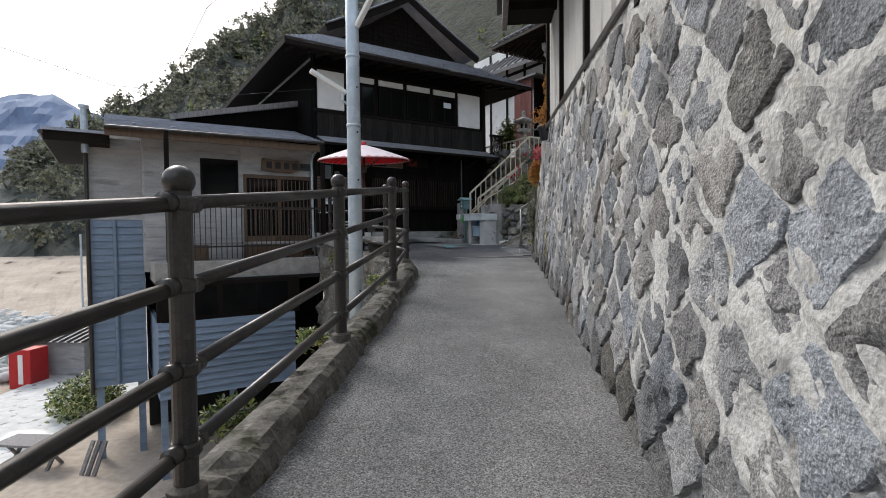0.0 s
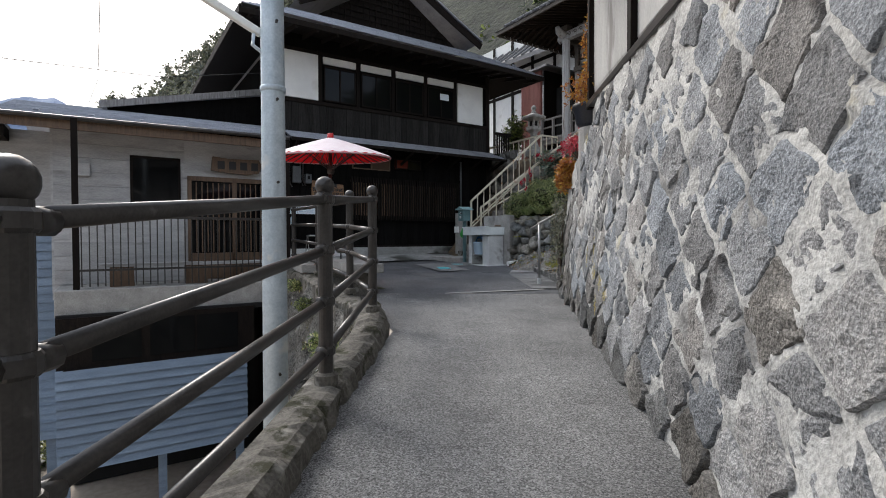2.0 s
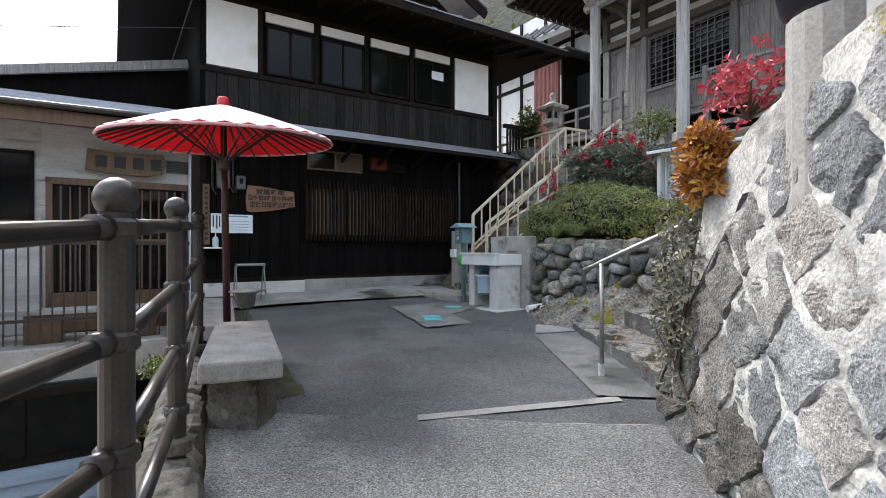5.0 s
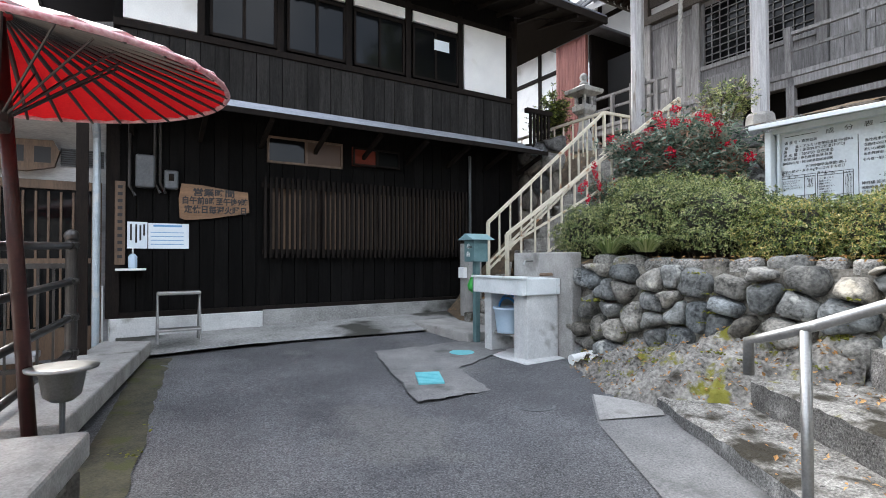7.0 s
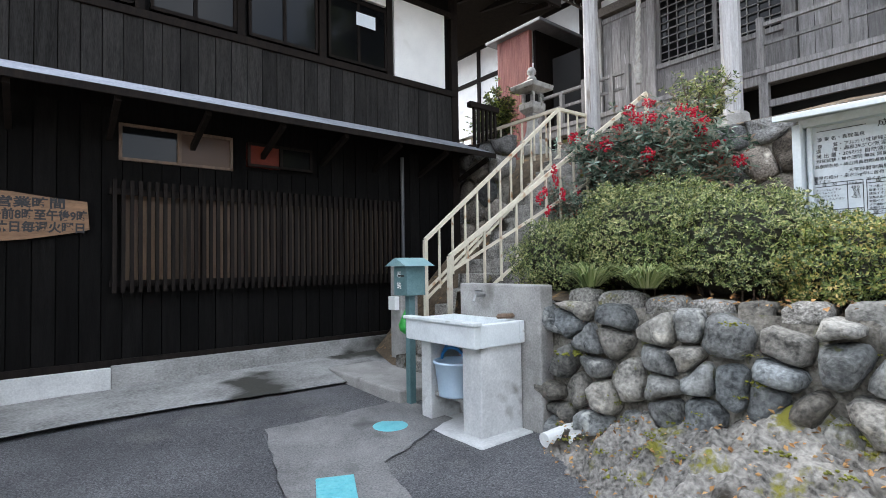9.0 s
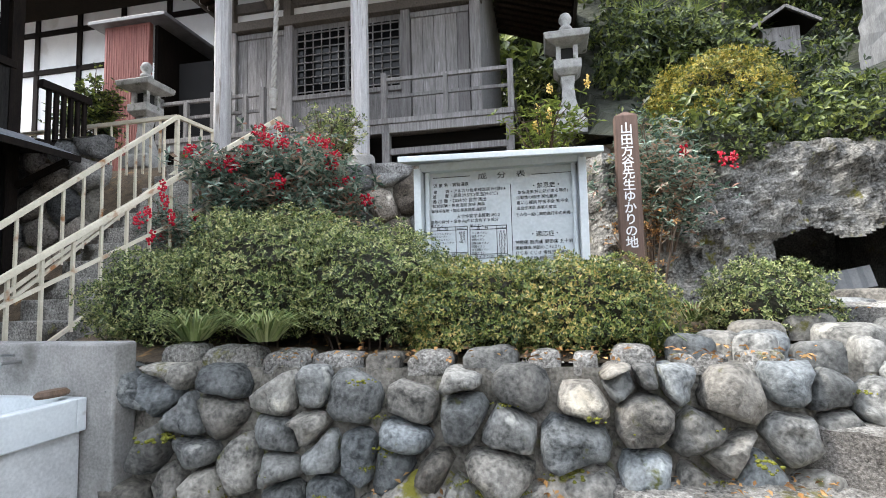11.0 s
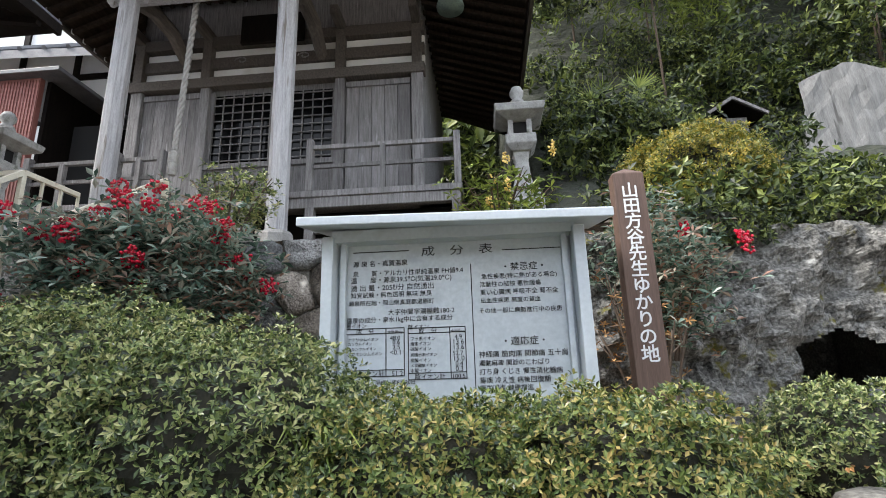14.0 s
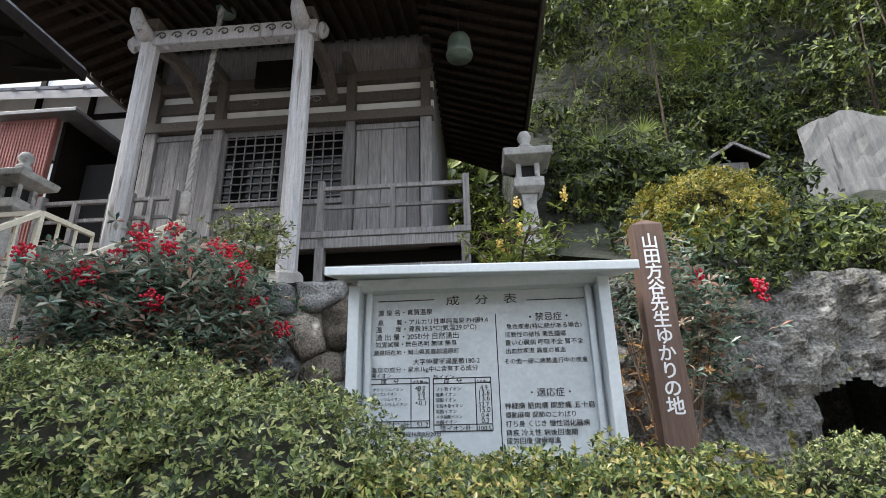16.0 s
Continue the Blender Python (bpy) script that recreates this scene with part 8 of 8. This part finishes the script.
for u, z0 in ((-0.82, 2.85), (-0.55, 2.9), (-0.49, 2.9)):
    part("pipe", Geo().tube([(u, -0.05, 3.9), (u, -0.05, z0 + 0.12), (u + 0.06, -0.06, z0)], 0.018, 8), RAIL_PAINT, conduit)
part("downpipe", Geo().tube([(4.25, -0.07, 3.85), (4.25, -0.07, 1.15)], 0.025, 10), PLASTIC_GREY, conduit)
stool = thing("folding_stool", "folding aluminium step stool by the wall", "stool", (-0.3, -0.45, 1.07))
for u in (-0.53, -0.08):
    for w0, w1 in ((-0.62, -0.5), (-0.3, -0.45)):
        part("leg", Geo().tube([(u, w0, 1.08), (u, w1, 1.66)], 0.012, 8), STEEL, stool)
part("top_step", Geo().box(-0.54, -0.58, 1.64, -0.07, -0.4, 1.68), STEEL, stool, bevel=0.01)
part("lower_step", Geo().box(-0.54, -0.68, 1.22, -0.07, -0.48, 1.25), STEEL, stool, bevel=0.01)
plaque = thing("door_plaque", "rough carved wooden name plaque over the door", "sign", (-2.05, -0.1, 3.1))
part("plank", Geo().add([(u, w, z) for w in (-0.14, -0.05) for u, z in ((-2.58, 3.12), (-2.3, 3.08), (-1.8, 3.06), (-1.55, 3.12), (-1.5, 3.3), (-1.56, 3.42), (-2.2, 3.4), (-2.55, 3.43))], [tuple(range(8)), tuple(range(15, 7, -1))] + [(i, 8 + i, 8 + (i + 1) % 8, (i + 1) % 8) for i in range(8)]), BROWN_WOOD, plaque)
for k in range(4):
    part("written_character", Geo().box(-2.45 + k * 0.24, -0.144, 3.16, -2.3 + k * 0.24, -0.14, 3.34), INK, plaque)

# potted plants on the end of the retaining wall
pot = thing("planter_pot", "black round pot on a concrete pipe stand with autumn foliage", "plant pot", (1.8, 9.05, 2.25), MW)
part("stand", Geo().lathe((1.83, 8.72, 1.7), [(0.2, 0), (0.2, 1.1)], 20), CONCRETE, pot, "grey concrete pipe stand")
part("pot", Geo().lathe((1.83, 8.72, 2.8), [(0.17, 0), (0.22, 0.05), (0.25, 0.2), (0.27, 0.22), (0.27, 0.26), (0.22, 0.26)], 22), material("black_pot", (0.012, 0.014, 0.02), (0.03, 0.033, 0.045), 6, 0.3, 0.1), pot, smooth=True)


def spray(name, label, base, r, count, size, mat, seed):
    ob = thing(name, label, "plant", base, MW)
    rng2 = np.random.default_rng(seed)
    p, n = shell_points(rng2, count, (base[0], base[1], base[2] + r[2] * 0.7), r, 0.35, 0.7, -0.8, 2.0, seed)
    g = Geo()
    for k in range(14):
        q = p[int(rng2.integers(len(p)))]
        g.tube([base, tuple(q)], [0.01, 0.003], 4)
    part("stem_cluster", g, BARK, ob)
    rosettes("foliage", p, n, size, mat, ob, seed=seed, leaves=4, slim=0.4)


spray("autumn_plant", "orange and yellow autumn plant in the pot", (1.83, 8.72, 3.05), (0.33, 0.33, 0.22), 420, 0.05, AUTUMN, 201)
spray("autumn_sapling", "tall thin sapling with orange leaves", (1.86, 8.76, 3.1), (0.2, 0.2, 0.75), 260, 0.06, AUTUMN, 202)
spray("red_fern", "rust-coloured dried fern hanging on the wall end", (1.62, 9.5, 2.2), (0.13, 0.16, 0.22), 420, 0.055, AUTUMN, 203)
spray("pink_maple", "small maple with pink-red leaves", (1.72, 9.25, 2.55), (0.2, 0.22, 0.2), 130, 0.045, PINK_LEAF, 204)
spray("ivy_patch", "dry dark ivy on the wall foot", (1.56, 9.75, 1.2), (0.12, 0.25, 0.6), 400, 0.045, BARE_WOODS, 205)
for k, (x, y, zz) in enumerate(((-0.85, 4.6, 0.25), (-0.8, 3.0, 0.1), (-0.95, 7.6, 0.5), (-2.2, 10.4, 0.5), (-2.75, 11.3, 0.7))):
    spray("weed_clump", "green and straw-coloured weeds below the kerb", (x, y, zz), (0.14, 0.22, 0.1), 150, 0.045, WOODS if k % 2 else HEDGE, 210 + k)

# ---- riverside below the annex ----
def riverside_box(name, label, category, c, size, mat, parts=()):
    ob = thing(name, label, category, (c[0], c[1], c[2]), MW)
    part("body", Geo().box(c[0] - size[0] / 2, c[1] - size[1] / 2, c[2], c[0] + size[0] / 2, c[1] + size[1] / 2, c[2] + size[2]), mat, ob, bevel=0.03)
    return ob


vend = riverside_box("vending_machine", "red vending machine by the riverside road", "vending machine", (-16.9, 17.6, -4.4), (0.9, 0.8, 1.5), RED_PAINT)
part("white_stripe", Geo().box(-16.95, 17.19, -4.2, -16.75, 17.2, -3.1), WHITE_INK, vend)
hut = riverside_box("riverside_hut", "small white hut with a tiled roof by the river", "hut", (-16.8, 19.5, -4.4), (3.0, 2.2, 1.6), WHITE_BOARD)
part("hut_roof", Geo().add([(-18.6, 18.1, -2.8), (-15.0, 18.1, -2.8), (-15.0, 20.9, -2.2), (-18.6, 20.9, -2.2)], [(0, 1, 2, 3)]), TILE, hut, "grey tiled roof")
for k in range(12):
    part("tile_row", Geo().tube([(-18.5 + k * 0.31, 18.08, -2.77), (-18.5 + k * 0.31, 20.9, -2.17)], 0.05, 6), TILE, hut)
guard = thing("riverside_guardrail", "pale steel guardrail along the riverside road", "guardrail", (-20, 20, -4.3), MW)
for k in range(14):
    a = Vector((-17.2 - 0.62 * k * 1.5 - 0.02 * k * k, 13.5 + 2.1 * k, -4.3 + 0.01 * k))
    b = Vector((-17.2 - 0.62 * (k + 1) * 1.5 - 0.02 * (k + 1) ** 2, 13.5 + 2.1 * (k + 1), -4.29 + 0.01 * k))
    part("guard_post", Geo().tube([a, a + Vector((0, 0, 0.85))], 0.05, 8), GALV, guard)
    for h in (0.45, 0.8):
        part("guard_bar", Geo().tube([a + Vector((0, 0, h)), b + Vector((0, 0, h))], 0.035, 6), GALV, guard)
shoal = thing("river_stones", "pale boulders scattered in the shallow river", "stones", (-30, 30, -4.15), MW, kind="stuff")
g = Geo()
stone_rng = np.random.default_rng(303)
for k in range(420):
    a, r = radians(stone_rng.uniform(-58, -40)), stone_rng.uniform(26, 52)
    g.ball((0.8 + r * math.sin(a), r * math.cos(a), -4.15), stone_rng.uniform(0.12, 0.5), 7, 0.6)
part("boulders", g, CONCRETE_PALE, shoal, smooth=True, kind="stuff")
boat = thing("white_boat", "upturned white boat beside a timber table", "boat", (-11.5, 12.2, -4.35), MW)
part("hull", Geo().lathe((-11.5, 12.2, -4.35), [(0.95, 0), (0.9, 0.25), (0.6, 0.45), (0.1, 0.5)], 20, 0.45), WHITE_PAINT, boat, smooth=True)
table = thing("timber_table", "grey wooden picnic table on the sandy ground", "table", (-10.3, 11.2, -4.35), MW)
part("tabletop", Geo().box(-11.2, 10.9, -3.72, -9.6, 11.6, -3.66), GREY_WOOD, table, bevel=0.01)
for x in (-10.9, -9.9):
    part("leg", Geo().beam((x, 11.0, -4.35), (x, 11.5, -3.7), 0.08, 0.05), GREY_WOOD, table)
    part("leg", Geo().beam((x, 11.5, -4.35), (x, 11.0, -3.7), 0.08, 0.05), GREY_WOOD, table)
planks = thing("plank_stack", "grey planks leaning under the annex", "planks", (-8.6, 11.0, -4.35), MW)
for k in range(3):
    part("plank", Geo().beam((-8.9 + k * 0.16, 10.9, -4.35), (-8.8 + k * 0.16, 11.2, -3.6), 0.12, 0.04), GREY_WOOD, planks)
spray("riverside_shrub", "rounded green shrub below the annex", (-11.9, 14.6, -4.4), (1.0, 1.0, 0.8), 900, 0.14, HEDGE, 230)
for k, (x, y) in enumerate(((-33, 44), (-36, 55), (-29, 34))):
    post = thing("street_pole", "thin grey roadside pole", "pole", (x, y, -4.2), MW)
    part("shaft", Geo().tube([(x, y, -4.2), (x, y, 1.5)], 0.07, 8), GALV, post)
